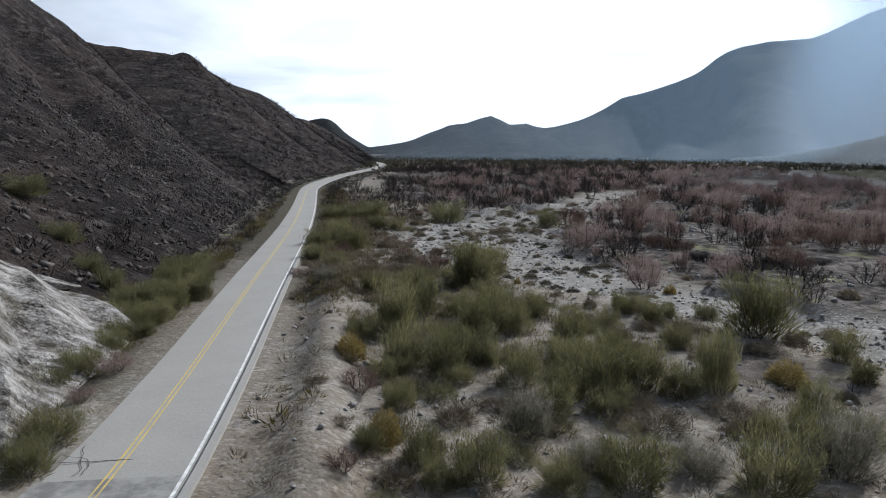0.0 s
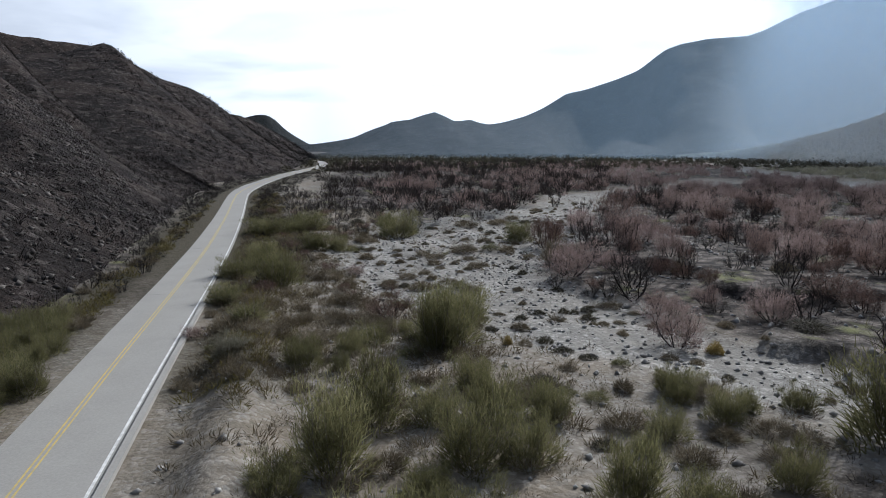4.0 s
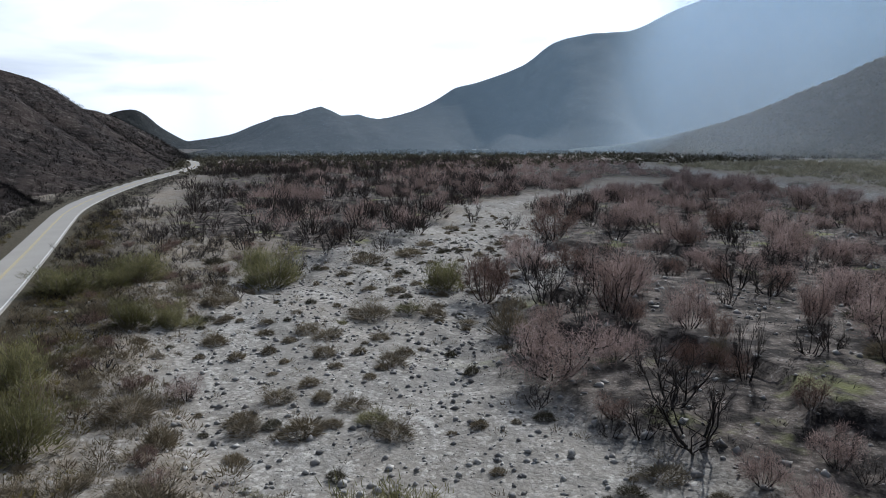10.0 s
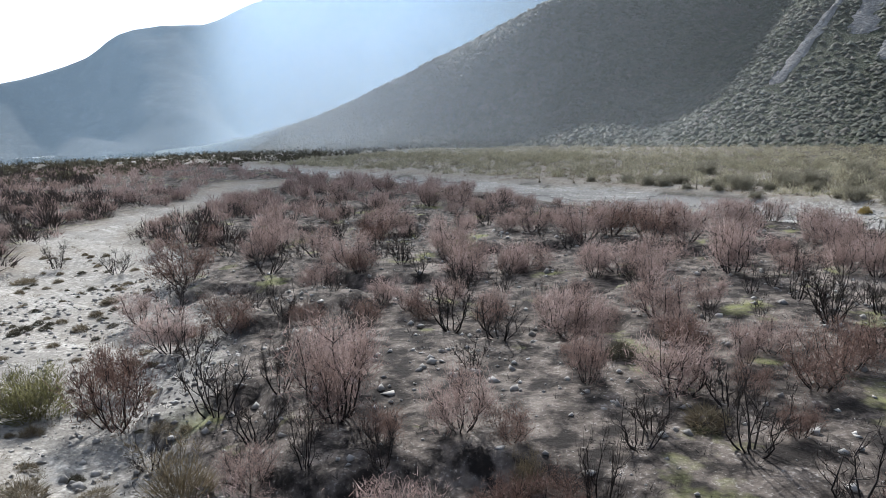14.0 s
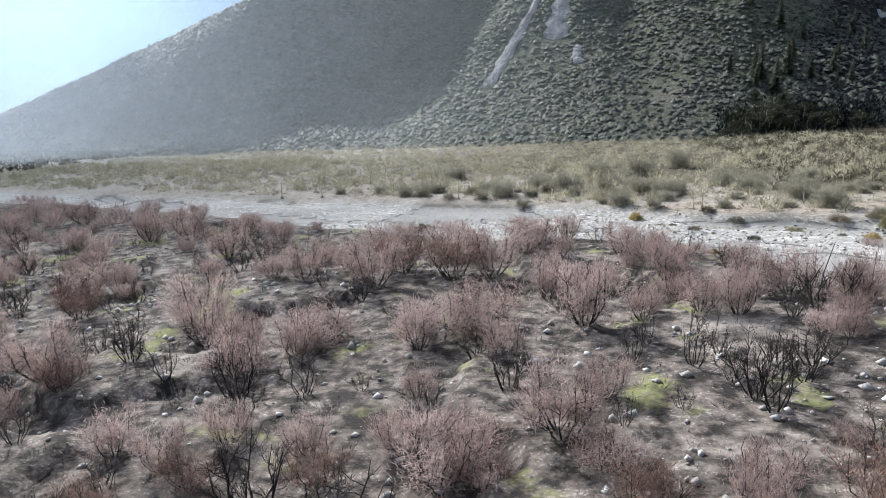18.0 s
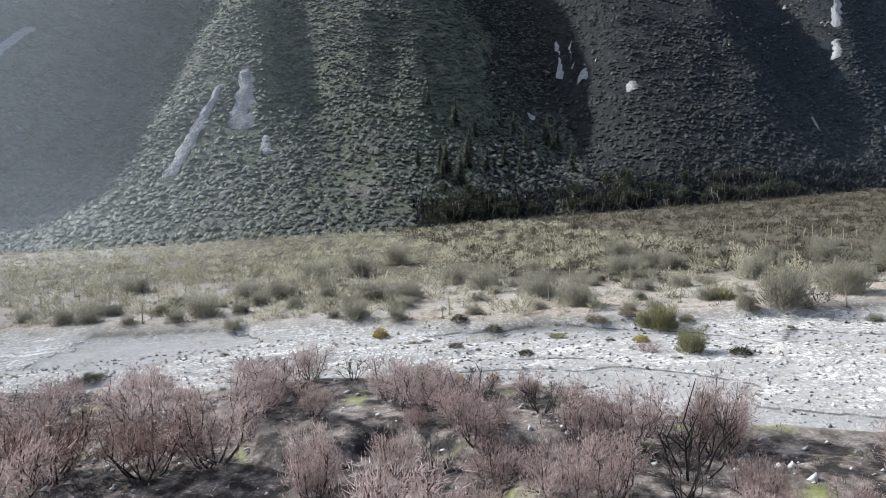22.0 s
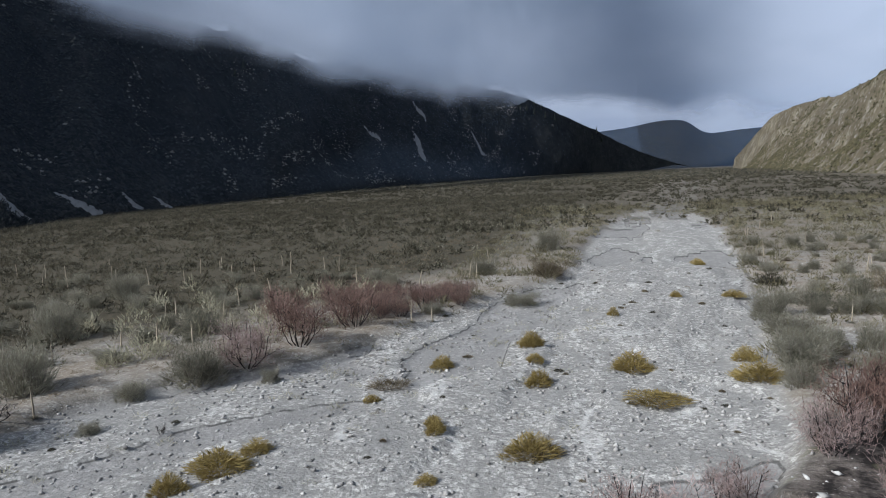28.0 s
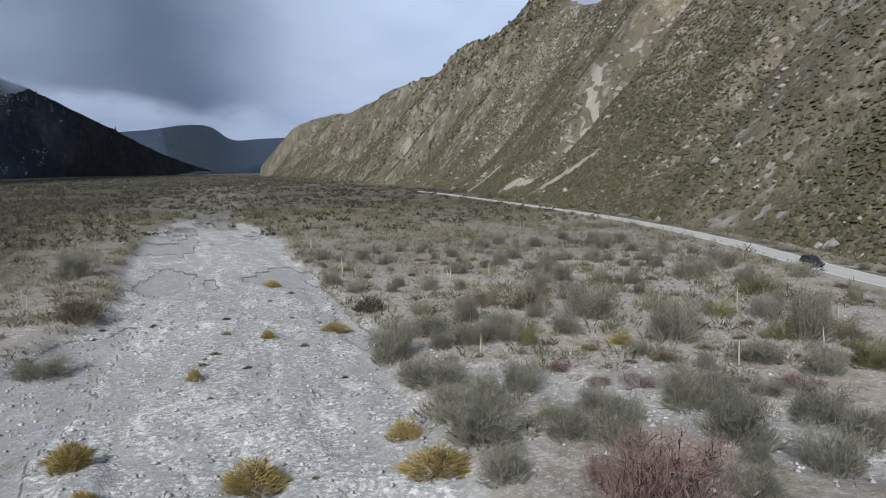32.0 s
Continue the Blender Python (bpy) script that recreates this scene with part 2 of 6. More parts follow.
def ground_build(n, where):
    kind = n.add("ShaderNodeAttribute", attribute_name="cover").outputs["Color"]
    part_of = n.add("ShaderNodeSeparateColor", {"Color": kind}).outputs
    big, mid = n.noise(where, 0.09, 5), n.noise(where, 0.7, 5, 0.6)
    fine = n.noise(where, 5.0, 5, 0.65)
    peb = n.add("ShaderNodeTexVoronoi", {"Vector": where, "Scale": 4.2, "Randomness": 1.0})
    peb2 = n.add("ShaderNodeTexVoronoi", {"Vector": where, "Scale": 1.9, "Randomness": 1.0})
    tone = n.add("ShaderNodeSeparateColor", {"Color": peb.outputs["Color"]}).outputs[0]
    gravel = n.mix(mid, (0.25, 0.241, 0.222), (0.44, 0.428, 0.395))
    grit = n.add("ShaderNodeTexVoronoi", {"Vector": where, "Scale": 9.5, "Randomness": 1.0})
    speck = n.add("ShaderNodeSeparateColor", {"Color": grit.outputs["Color"]}).outputs[1]
    pebble = n.ramp(n.maths("ADD", n.maths("MULTIPLY", tone, 0.55), n.maths("MULTIPLY", speck, 0.45)), [(0.14, (0.095, 0.091, 0.085)), (0.36, (0.25, 0.243, 0.225)), (0.62, (0.42, 0.41, 0.38)), (0.86, (0.68, 0.665, 0.62))])
    gravel = n.mix(0.62, gravel, pebble)
    gravel = n.mix(n.ramp(peb2.outputs["Distance"], [(0.42, 0.0), (0.62, 0.6)]), gravel, (0.16, 0.155, 0.145))
    bent = n.add("ShaderNodeVectorMath", {0: where, 1: n.scaled(n.add("ShaderNodeTexNoise", {"Vector": where, "Scale": 0.06}).outputs["Color"], 14, 14, 0)}, operation="ADD").outputs[0]
    streak = n.noise(n.scaled(bent, 0.55, 0.13, 0.5), 1.0, 5, 0.6)
    gravel = n.mix(n.ramp(streak, [(0.46, 0.0), (0.60, 0.75)]), gravel, (0.23, 0.225, 0.21))
    gravel = n.mix(n.ramp(streak, [(0.30, 0.6), (0.42, 0.0)]), gravel, (0.56, 0.55, 0.52))
    soil = n.mix(n.ramp(n.maths("ADD", n.maths("MULTIPLY", mid, 0.6), n.maths("MULTIPLY", fine, 0.4)), [(0.3, 0.0), (0.7, 1.0)]), (0.11, 0.09, 0.066), (0.35, 0.305, 0.245))
    soil = n.mix(n.ramp(n.maths("ADD", n.maths("MULTIPLY", tone, 0.6), n.maths("MULTIPLY", mid, 0.6)), [(0.72, 0.0), (0.95, 0.75)]), soil, (0.42, 0.395, 0.355))
    # grass tone is kept low, partly to carry cloud shade on the bank
    grass = n.mix(n.ramp(fine, [(0.35, 0.0), (0.6, 1.0)]), (0.034, 0.030, 0.021), (0.092, 0.081, 0.057))
    soil = n.mix(n.maths("MULTIPLY", n.ramp(n.maths("ADD", mid, n.maths("MULTIPLY", big, 0.4)), [(0.66, 0.0), (0.88, 1.0)]), 0.45), soil, grass)
    stony = n.ramp(n.maths("ADD", n.maths("MULTIPLY", big, 0.7), n.maths("MULTIPLY", mid, 0.3)), [(0.42, 0.0), (0.58, 0.8)])
    soil = n.mix(stony, soil, n.mix(0.45, gravel, soil))
    ash = n.mix(n.ramp(mid, [(0.42, 0.0), (0.62, 1.0)]), (0.022, 0.019, 0.0175), (0.135, 0.115, 0.10))
    ash = n.mix(n.ramp(n.maths("ADD", fine, n.maths("MULTIPLY", mid, 0.5)), [(0.84, 0.0), (1.0, 0.6)]), ash, (0.40, 0.38, 0.36))
    ash = n.mix(n.ramp(n.maths("ADD", big, n.maths("MULTIPLY", mid, 0.3)), [(0.72, 0.0), (0.90, 0.6)]), ash, (0.27, 0.24, 0.215))
    ash = n.mix(n.ramp(n.noise(where, 0.17, 5, 0.6), [(0.58, 0.0), (0.68, 0.7)]), ash, (0.19, 0.20, 0.08))
    col = n.mix(part_of[1], soil, ash)
    col = n.mix(part_of[2], col, grass)
    silt = n.mix(mid, (0.17, 0.166, 0.158), (0.27, 0.262, 0.25))
    gravel = n.mix(n.maths("MULTIPLY", part_of[2], 0.65), gravel, silt)
    # thin dark lines painted for the shade of scarps cut into the bars
    gravel = n.mix(n.maths("MULTIPLY", n.ramp(part_of[2], [(0.28, 0.0), (0.42, 1.0), (0.58, 1.0), (0.72, 0.0)]), n.ramp(mid, [(0.38, 0.0), (0.5, 0.85)])), gravel, (0.07, 0.068, 0.064))
    col = n.mix(part_of[0], col, gravel)
    h = n.maths("ADD", n.maths("MULTIPLY", peb.outputs["Distance"], -0.5), n.maths("ADD", n.maths("MULTIPLY", peb2.outputs["Distance"], -0.7), n.maths("MULTIPLY", fine, 0.9)))
    return col, h


M_GROUND = material("valley_floor", ground_build, 0.95, 0.1, (0.65, 0.1))


def slope_build(stops, patch, patch_from, scale=0.12, rock=(0.3, 0.28, 0.25)):
    def build(n, where):
        big, mid, fine = n.noise(where, scale * 0.25, 5), n.noise(where, scale, 6, 0.62), n.noise(where, scale * 7, 5, 0.65)
        col = n.ramp(n.maths("ADD", n.maths("MULTIPLY", mid, 0.6), n.maths("MULTIPLY", fine, 0.4)), stops)
        col = n.mix(n.ramp(n.maths("ADD", big, n.maths("MULTIPLY", fine, 0.25)), [(patch_from, 0.0), (patch_from + 0.12, 0.8)]), col, patch)
        fall = n.noise(n.scaled(where, 1, 1, 0.55), scale * 0.8, 6, 0.62, 0.4)
        col = n.mix(n.ramp(fall, [(0.34, 0.5), (0.46, 0.0)]), col, tuple(0.5 * c for c in stops[1][1]))
        col = n.mix(n.ramp(fall, [(0.56, 0.0), (0.68, 0.6)]), col, rock)
        spots = n.add("ShaderNodeTexVoronoi", {"Vector": where, "Scale": scale * 4}).outputs["Color"]
        col = n.mix(n.ramp(n.add("ShaderNodeSeparateColor", {"Color": spots}).outputs[1], [(0.86, 0.0), (1.0, 0.6)]), col, rock)
        return col, n.maths("ADD", mid, n.maths("MULTIPLY", fine, 0.7))
    return build


M_BURNT_HILL = material("burnt_hillside", slope_build([(0.3, (0.008, 0.0068, 0.0068)), (0.52, (0.027, 0.022, 0.0205)), (0.75, (0.09, 0.073, 0.065))], (0.06, 0.046, 0.04), 0.6, 0.2, (0.14, 0.122, 0.112)), 0.95, 0.1, (1.0, 2.0))
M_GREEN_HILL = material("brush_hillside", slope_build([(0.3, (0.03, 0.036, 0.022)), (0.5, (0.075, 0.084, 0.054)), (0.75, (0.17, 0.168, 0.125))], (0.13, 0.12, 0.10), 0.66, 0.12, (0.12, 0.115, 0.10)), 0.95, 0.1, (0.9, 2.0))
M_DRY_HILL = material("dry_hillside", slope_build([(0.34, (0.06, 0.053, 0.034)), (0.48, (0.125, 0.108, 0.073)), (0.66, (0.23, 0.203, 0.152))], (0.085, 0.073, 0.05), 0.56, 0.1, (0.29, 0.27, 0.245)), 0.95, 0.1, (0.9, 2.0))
# darker hillside: the cloud shade on these slopes is put into the colour
M_SHADED_HILL = material("cloud_shade_hillside", slope_build([(0.3, (0.006, 0.007, 0.0075)), (0.5, (0.014, 0.016, 0.017)), (0.75, (0.026, 0.028, 0.026))], (0.02, 0.021, 0.02), 0.62, 0.08, (0.038, 0.038, 0.037)), 0.95, 0.1, (0.9, 2.5))
# dark chaparral, its colour lowered further for the shade of backlit slopes
M_NORTH_HILL = material("shaded_far_chaparral", slope_build([(0.3, (0.004, 0.005, 0.006)), (0.5, (0.009, 0.011, 0.011)), (0.75, (0.024, 0.026, 0.025))], (0.02, 0.021, 0.02), 0.66, 0.05, (0.035, 0.035, 0.034)), 0.95, 0.1, (0.9, 3.0))
# ---- the land ----
def mesh_object(name, verts, faces, mat, smooth_shade=True, cover=None):
    me = bpy.data.meshes.new(name)
    me.from_pydata(verts if isinstance(verts, list) else verts.tolist(), [], faces if isinstance(faces, list) else faces.tolist())
    if smooth_shade:
        me.polygons.foreach_set("use_smooth", [True] * len(me.polygons))
    if cover is not None:
        att = me.color_attributes.new("cover", "FLOAT_COLOR", "POINT")
        att.data.foreach_set("color", cover.ravel())
    me.materials.append(mat)
    return new(name, me)


def grid_faces(nu, nv):
    i = np.arange(nu - 1)[:, None] * nv + np.arange(nv - 1)[None, :]
    return np.stack([i, i + nv, i + nv + 1, i + 1], -1).reshape(-1, 4)


def spread(lo, hi, step, ends, grow=1.09):
    core = list(np.arange(lo, hi, step))
    up, down, s = [hi], [], step
    while up[-1] < ends[1]:
        s *= grow
        up.append(up[-1] + s)
    s, at = step, lo
    while at > ends[0]:
        s *= grow
        at -= s
        down.append(at)
    return np.array(down[::-1] + core + up)


gx, gy = spread(-20, 130, 0.62, (-2500, 2500)), spread(-45, 140, 0.62, (-4200, 4200))
GX, GY = np.meshgrid(gx, gy, indexing="ij")
GX, GY = GX.ravel(), GY.ravel()
GZ = ground_z(GX, GY)
wash_m, side_m, burnt_m = in_wash(GX, GY), in_side_wash(GX, GY), burned(GX, GY)
road_d, _ = to_line(GX, GY, ROAD)
verge = np.exp(-((np.abs(road_d) - 6.0) / 3.6) ** 2) * smooth(0.32, 0.52, fbm(GX, GY, 6, 21)) * np.where((road_d > 0) & (GY < 52), 0.3, 1)
# darker ground under the bank scrub, in part painted for cloud shade
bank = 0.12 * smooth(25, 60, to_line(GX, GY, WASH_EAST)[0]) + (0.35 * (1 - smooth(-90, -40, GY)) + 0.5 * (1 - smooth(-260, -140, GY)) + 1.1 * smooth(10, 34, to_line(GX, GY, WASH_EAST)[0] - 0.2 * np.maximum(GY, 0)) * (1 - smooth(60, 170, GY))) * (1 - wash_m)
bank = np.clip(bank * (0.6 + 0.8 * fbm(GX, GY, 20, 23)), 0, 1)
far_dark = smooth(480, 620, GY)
road_dark = (1 - smooth(5, 9, np.abs(road_d))) * smooth(60, 100, GY)
scorch = 0.9 * (1 - smooth(7, 15, np.abs(road_d) + 5 * (fbm(GX, GY, 9, 24) - 0.5))) * smooth(0, 30, GY - np.where(road_d > 0, 85, 55))
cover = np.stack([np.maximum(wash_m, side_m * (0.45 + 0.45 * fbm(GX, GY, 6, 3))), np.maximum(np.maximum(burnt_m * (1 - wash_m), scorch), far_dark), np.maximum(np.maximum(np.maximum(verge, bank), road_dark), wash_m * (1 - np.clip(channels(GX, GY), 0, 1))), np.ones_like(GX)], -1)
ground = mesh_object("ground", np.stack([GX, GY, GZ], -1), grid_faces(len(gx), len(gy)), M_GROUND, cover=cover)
tagged(ground, "stony valley floor of pale gravel, brown soil and grey ash", "ground", kind="structure")


def loft(name, stations, mat, label, step, rows, rough, seed, hollow=1.25, back=0.35, ravines=(), jag=3.0):
    """A mountainside between a foot line and a crest: stations are (foot x, foot y, crest x, crest y, crest z)."""
    line = spline(stations, step)
    u = len(line)
    s = np.array(line)
    v = np.concatenate([np.linspace(0, 1, rows), 1 + np.linspace(0, back, 7)[1:]])
    fx, fy, cx, cy, cz = [s[:, k][:, None] for k in range(5)]
    X, Y = fx + (cx - fx) * v, fy + (cy - fy) * v
    zf = plain(fx, fy) - 2.0
    rise = np.where(v <= 1, np.minimum(v, 1) ** hollow, 1 - 1.2 * (v - 1))
    tall = cz - zf
    Z = zf + tall * rise
    wide = np.hypot(cx - fx, cy - fy)
    shape = np.clip(v, 0, 1) * (1 - 0.93 * np.clip(v, 0, 1) ** 2.5)
    along = np.cumsum(np.concatenate([[0], np.hypot(*np.diff((s[:, :2] + s[:, 2:4]) / 2, axis=0).T)]))[:, None] + 0 * X
    for size, amp in rough:
        # spurs and gullies run down the slope, so they are narrow along it and long down it
        Z += np.clip(tall / 110, 0.02, 1) * amp * shape * (ridged(along + 0.35 * size * vnoise(X, Y, size, seed + 3), v * wide * 0.3, size, seed, 2) - 0.5)
    for line, half, deep in ravines:
        d, run = to_line(X, Y, line)
        Z -= deep * np.exp(-(d / (half * (0.5 + 0.5 * np.clip(v, 0, 1)))) ** 2) * smooth(0, 0.5, np.clip(v, 0, 1)) * (1 - 0.6 * np.clip(v, 0, 1) ** 5) * np.clip(tall / 60, 0, 1)
    Z += np.clip(tall / 110, 0.02, 1) * shape * (9 * (ridged(X + 0.4 * Z, Y, 38, seed + 8, 3) - 0.5) + 4.5 * (fbm(X, Y + 0.5 * Z, 13, seed + 9) - 0.5))
    # the crest is notched and knobbly
    near_top = smooth(0.55, 1.0, v) * np.clip(tall / 60, 0, 1)
    Z += jag * near_top * (1.6 * (ridged(along, v * wide * 0.5, 46, seed + 5, 3) - 0.5) + 1.0 * (fbm(along, v * wide * 0.6, 11, seed + 6) - 0.5))
    ob = mesh_object(name, np.stack([X, Y, Z], -1).reshape(-1, 3), grid_faces(u, len(v))[:, ::-1], mat)
    return tagged(ob, label, "mountain", kind="structure"), (X, Y, Z)


hill_w, W_GRID = loft("hill_west", [(-14, 212, -22, 222, -7), (-15.5, 205, -37, 247, -2), (-17, 196, -62, 284, 5), (-17, 180, -92, 323, 20), (-16, 160, -108, 344, 34), (-15, 135, -122, 361, 47), (-13.6, 100, -138, 350, 62),
                                    (-13.4, 70, -152, 300, 80), (-13.4, 45, -158, 210, 92), (-13.6, 15, -150, 90, 92), (-18, 2, -140, 25, 84), (-25, -14, -125, -22, 70)],
                    M_BURNT_HILL, "burnt dark brown hillside with loose pale stones", 3.0, 90, [(85, 24), (30, 12), (10, 4)], 50, jag=1.5, ravines=(([(-17, 185), (-62, 235), (-115, 300)], 13, 8), ([(-14, 108), (-60, 160), (-130, 280)], 13, 9), ([(-14, 60), (-60, 100), (-150, 200)], 12, 8)))
hill_nw, NW_GRID = loft("hill_northwest", [(20, 575, 23, 590, -30), (19, 540, -2, 568, -12), (18, 505, -28, 542, 4), (16, 470, -43, 526, 10), (13, 430, -55, 504, 22), (9, 395, -75, 486, 31), (2, 350, -87, 474, 41), (-4, 310, -96, 463, 49), (-11, 265, -107, 452, 47), (-16, 238, -122, 439, 42), (-22, 226, -150, 425, 40)],
                        M_BURNT_HILL, "dark burnt hill where the road bends away", 4.0, 80, [(85, 26), (30, 14), (10, 4)], 53, jag=1.5, ravines=(([(0, 345), (-45, 420), (-85, 470)], 14, 9), ([(14, 440), (-20, 490), (-40, 520)], 12, 7)))
hill_far_w, _ = loft("hill_far_west", [(-120, 640, -140, 736, 55), (-140, 600, -175, 725, 69), (-165, 580, -202, 708, 71), (-185, 560, -222, 690, 73), (-200, 545, -237, 685, 76), (-230, 520, -290, 665, 80), (-270, 480, -370, 600, 95)],
                           M_BURNT_HILL, "bare dark ridge behind the burnt hills", 6.0, 30, [(60, 10)], 57, jag=1.5)
hill_sw, SW_GRID = loft("hill_southwest", [(-31, -22, -110, -10, 70), (-52, -62, -150, -30, 100), (-70, -110, -190, -70, 125), (-90, -170, -225, -130, 145), (-112, -260, -250, -200, 160), (-130, -330, -265, -270, 172), (-155, -400, -275, -332, 180), (-175, -520, -282, -420, 190), (-192, -650, -280, -499, 199),
                                           (-205, -800, -279, -545, 196), (-225, -1000, -286, -640, 187), (-240, -1150, -293, -780, 182), (-252, -1330, -309, -1029, 172), (-258, -1420, -320, -1184, 186), (-266, -1500, -308, -1375, 186), (-274, -1560, -296, -1503, 152), (-283, -1620, -284, -1605, 118)],
                      M_DRY_HILL, "sunlit olive and tan mountainside with gullies and rock outcrops", 5.0, 100, [(240, 80), (80, 44), (26, 13)], 61, hollow=1.35, jag=2.5, ravines=(([(-118, -285), (-175, -275), (-255, -250)], 24, 42), ([(-82, -150), (-140, -140), (-215, -115)], 18, 20), ([(-165, -450), (-225, -430), (-285, -400)], 30, 38), ([(-195, -680), (-240, -620), (-282, -530)], 30, 34), ([(-225, -1000), (-260, -830), (-288, -680)], 34, 32)))
EAST_RIM = [(318, 560, 330, 575, -34), (338, 510, 352, 520, -26), (345, 470, 372, 478, -16), (345, 420, 396, 438, 0), (352, 330, 434, 357, 40), (345, 250, 475, 270, 84), (325, 170, 600, 220, 160), (306, 100, 690, 100, 225), (300, 40, 720, 0, 245),
            (318, -20, 740, -110, 245), (322, -100, 720, -260, 260), (340, -200, 690, -430, 275)]
E_RAVINES = (([(324, -45), (400, -62), (520, -88), (680, -100)], 44, 40), ([(330, 190), (470, 175), (620, 150)], 34, 20), ([(330, -190), (430, -240), (690, -330)], 40, 34), ([(330, -270), (450, -370), (560, -500)], 34, 34), ([(380, -420), (520, -620)], 46, 34), ([(300, 60), (420, 70), (600, 90)], 22, 10), ([(390, -640), (560, -860)], 70, 50), ([(380, -900), (530, -1150)], 80, 50))
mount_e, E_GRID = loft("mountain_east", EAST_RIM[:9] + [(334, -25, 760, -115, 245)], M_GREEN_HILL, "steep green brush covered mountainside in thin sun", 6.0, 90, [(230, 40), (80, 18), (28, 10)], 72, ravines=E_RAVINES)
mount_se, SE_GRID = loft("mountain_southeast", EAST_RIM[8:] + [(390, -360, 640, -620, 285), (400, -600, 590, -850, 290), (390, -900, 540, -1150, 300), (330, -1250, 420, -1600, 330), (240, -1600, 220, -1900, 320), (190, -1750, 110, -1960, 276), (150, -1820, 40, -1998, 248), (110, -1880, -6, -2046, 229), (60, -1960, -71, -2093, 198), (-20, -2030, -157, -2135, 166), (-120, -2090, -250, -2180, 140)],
                         M_SHADED_HILL, "forested mountainside under low cloud, coloured dark for its shade", 9.0, 90, [(230, 60), (80, 30), (28, 14)], 74, ravines=E_RAVINES, jag=4.0)
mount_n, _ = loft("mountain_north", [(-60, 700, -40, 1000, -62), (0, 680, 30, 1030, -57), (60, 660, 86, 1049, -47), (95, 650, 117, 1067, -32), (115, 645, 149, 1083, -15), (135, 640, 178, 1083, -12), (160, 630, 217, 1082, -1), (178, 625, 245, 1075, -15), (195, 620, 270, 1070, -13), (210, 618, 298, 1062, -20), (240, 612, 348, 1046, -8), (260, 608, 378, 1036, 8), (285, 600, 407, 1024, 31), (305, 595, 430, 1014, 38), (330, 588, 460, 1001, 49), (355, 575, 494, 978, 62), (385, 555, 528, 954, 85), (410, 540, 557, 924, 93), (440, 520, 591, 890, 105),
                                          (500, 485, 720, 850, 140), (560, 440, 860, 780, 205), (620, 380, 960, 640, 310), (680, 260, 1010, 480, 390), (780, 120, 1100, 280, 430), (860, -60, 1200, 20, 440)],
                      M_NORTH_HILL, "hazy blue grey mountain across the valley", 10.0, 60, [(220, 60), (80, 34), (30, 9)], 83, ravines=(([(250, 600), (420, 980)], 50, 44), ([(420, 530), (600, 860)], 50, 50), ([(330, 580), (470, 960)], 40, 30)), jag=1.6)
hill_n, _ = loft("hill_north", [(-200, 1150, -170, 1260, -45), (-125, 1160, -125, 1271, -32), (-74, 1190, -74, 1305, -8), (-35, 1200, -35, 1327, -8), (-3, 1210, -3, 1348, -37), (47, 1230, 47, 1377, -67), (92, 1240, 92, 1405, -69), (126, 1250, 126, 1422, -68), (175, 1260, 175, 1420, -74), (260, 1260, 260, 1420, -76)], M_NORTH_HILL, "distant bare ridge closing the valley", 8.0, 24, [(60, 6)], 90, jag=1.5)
hill_s, _ = loft("hill_south", [(150, -2500, 200, -2990, 330), (0, -2560, 20, -2998, 326), (-80, -2580, -92, -2993, 335), (-150, -2590, -184, -2986, 347), (-210, -2600, -254, -2980, 362), (-290, -2600, -347, -2968, 368), (-340, -2600, -393, -2961, 356), (-390, -2600, -440, -2953, 323), (-440, -2600, -488, -2954, 307), (-540, -2600, -592, -2974, 320), (-660, -2600, -712, -2944, 327), (-780, -2580, -832, -2910, 335), (-1000, -2400, -1300, -2700, 420)], M_SHADED_HILL, "distant dark ridge under low cloud", 30.0, 30, [(200, 30)], 95, jag=2.0)


# ---- translucent sheets for haze and low cloud ----
def veil_material(name, tone, front, tone2=None):
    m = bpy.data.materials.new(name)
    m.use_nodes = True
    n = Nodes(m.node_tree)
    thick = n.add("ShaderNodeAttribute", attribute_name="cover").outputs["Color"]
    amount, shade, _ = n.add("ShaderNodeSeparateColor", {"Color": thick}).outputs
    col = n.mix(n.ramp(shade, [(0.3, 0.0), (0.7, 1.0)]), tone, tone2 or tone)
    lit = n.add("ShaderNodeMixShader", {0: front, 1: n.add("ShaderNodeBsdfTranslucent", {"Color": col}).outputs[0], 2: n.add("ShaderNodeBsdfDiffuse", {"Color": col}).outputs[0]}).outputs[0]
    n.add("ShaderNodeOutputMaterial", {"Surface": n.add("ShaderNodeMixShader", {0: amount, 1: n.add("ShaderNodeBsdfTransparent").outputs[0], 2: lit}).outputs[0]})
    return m


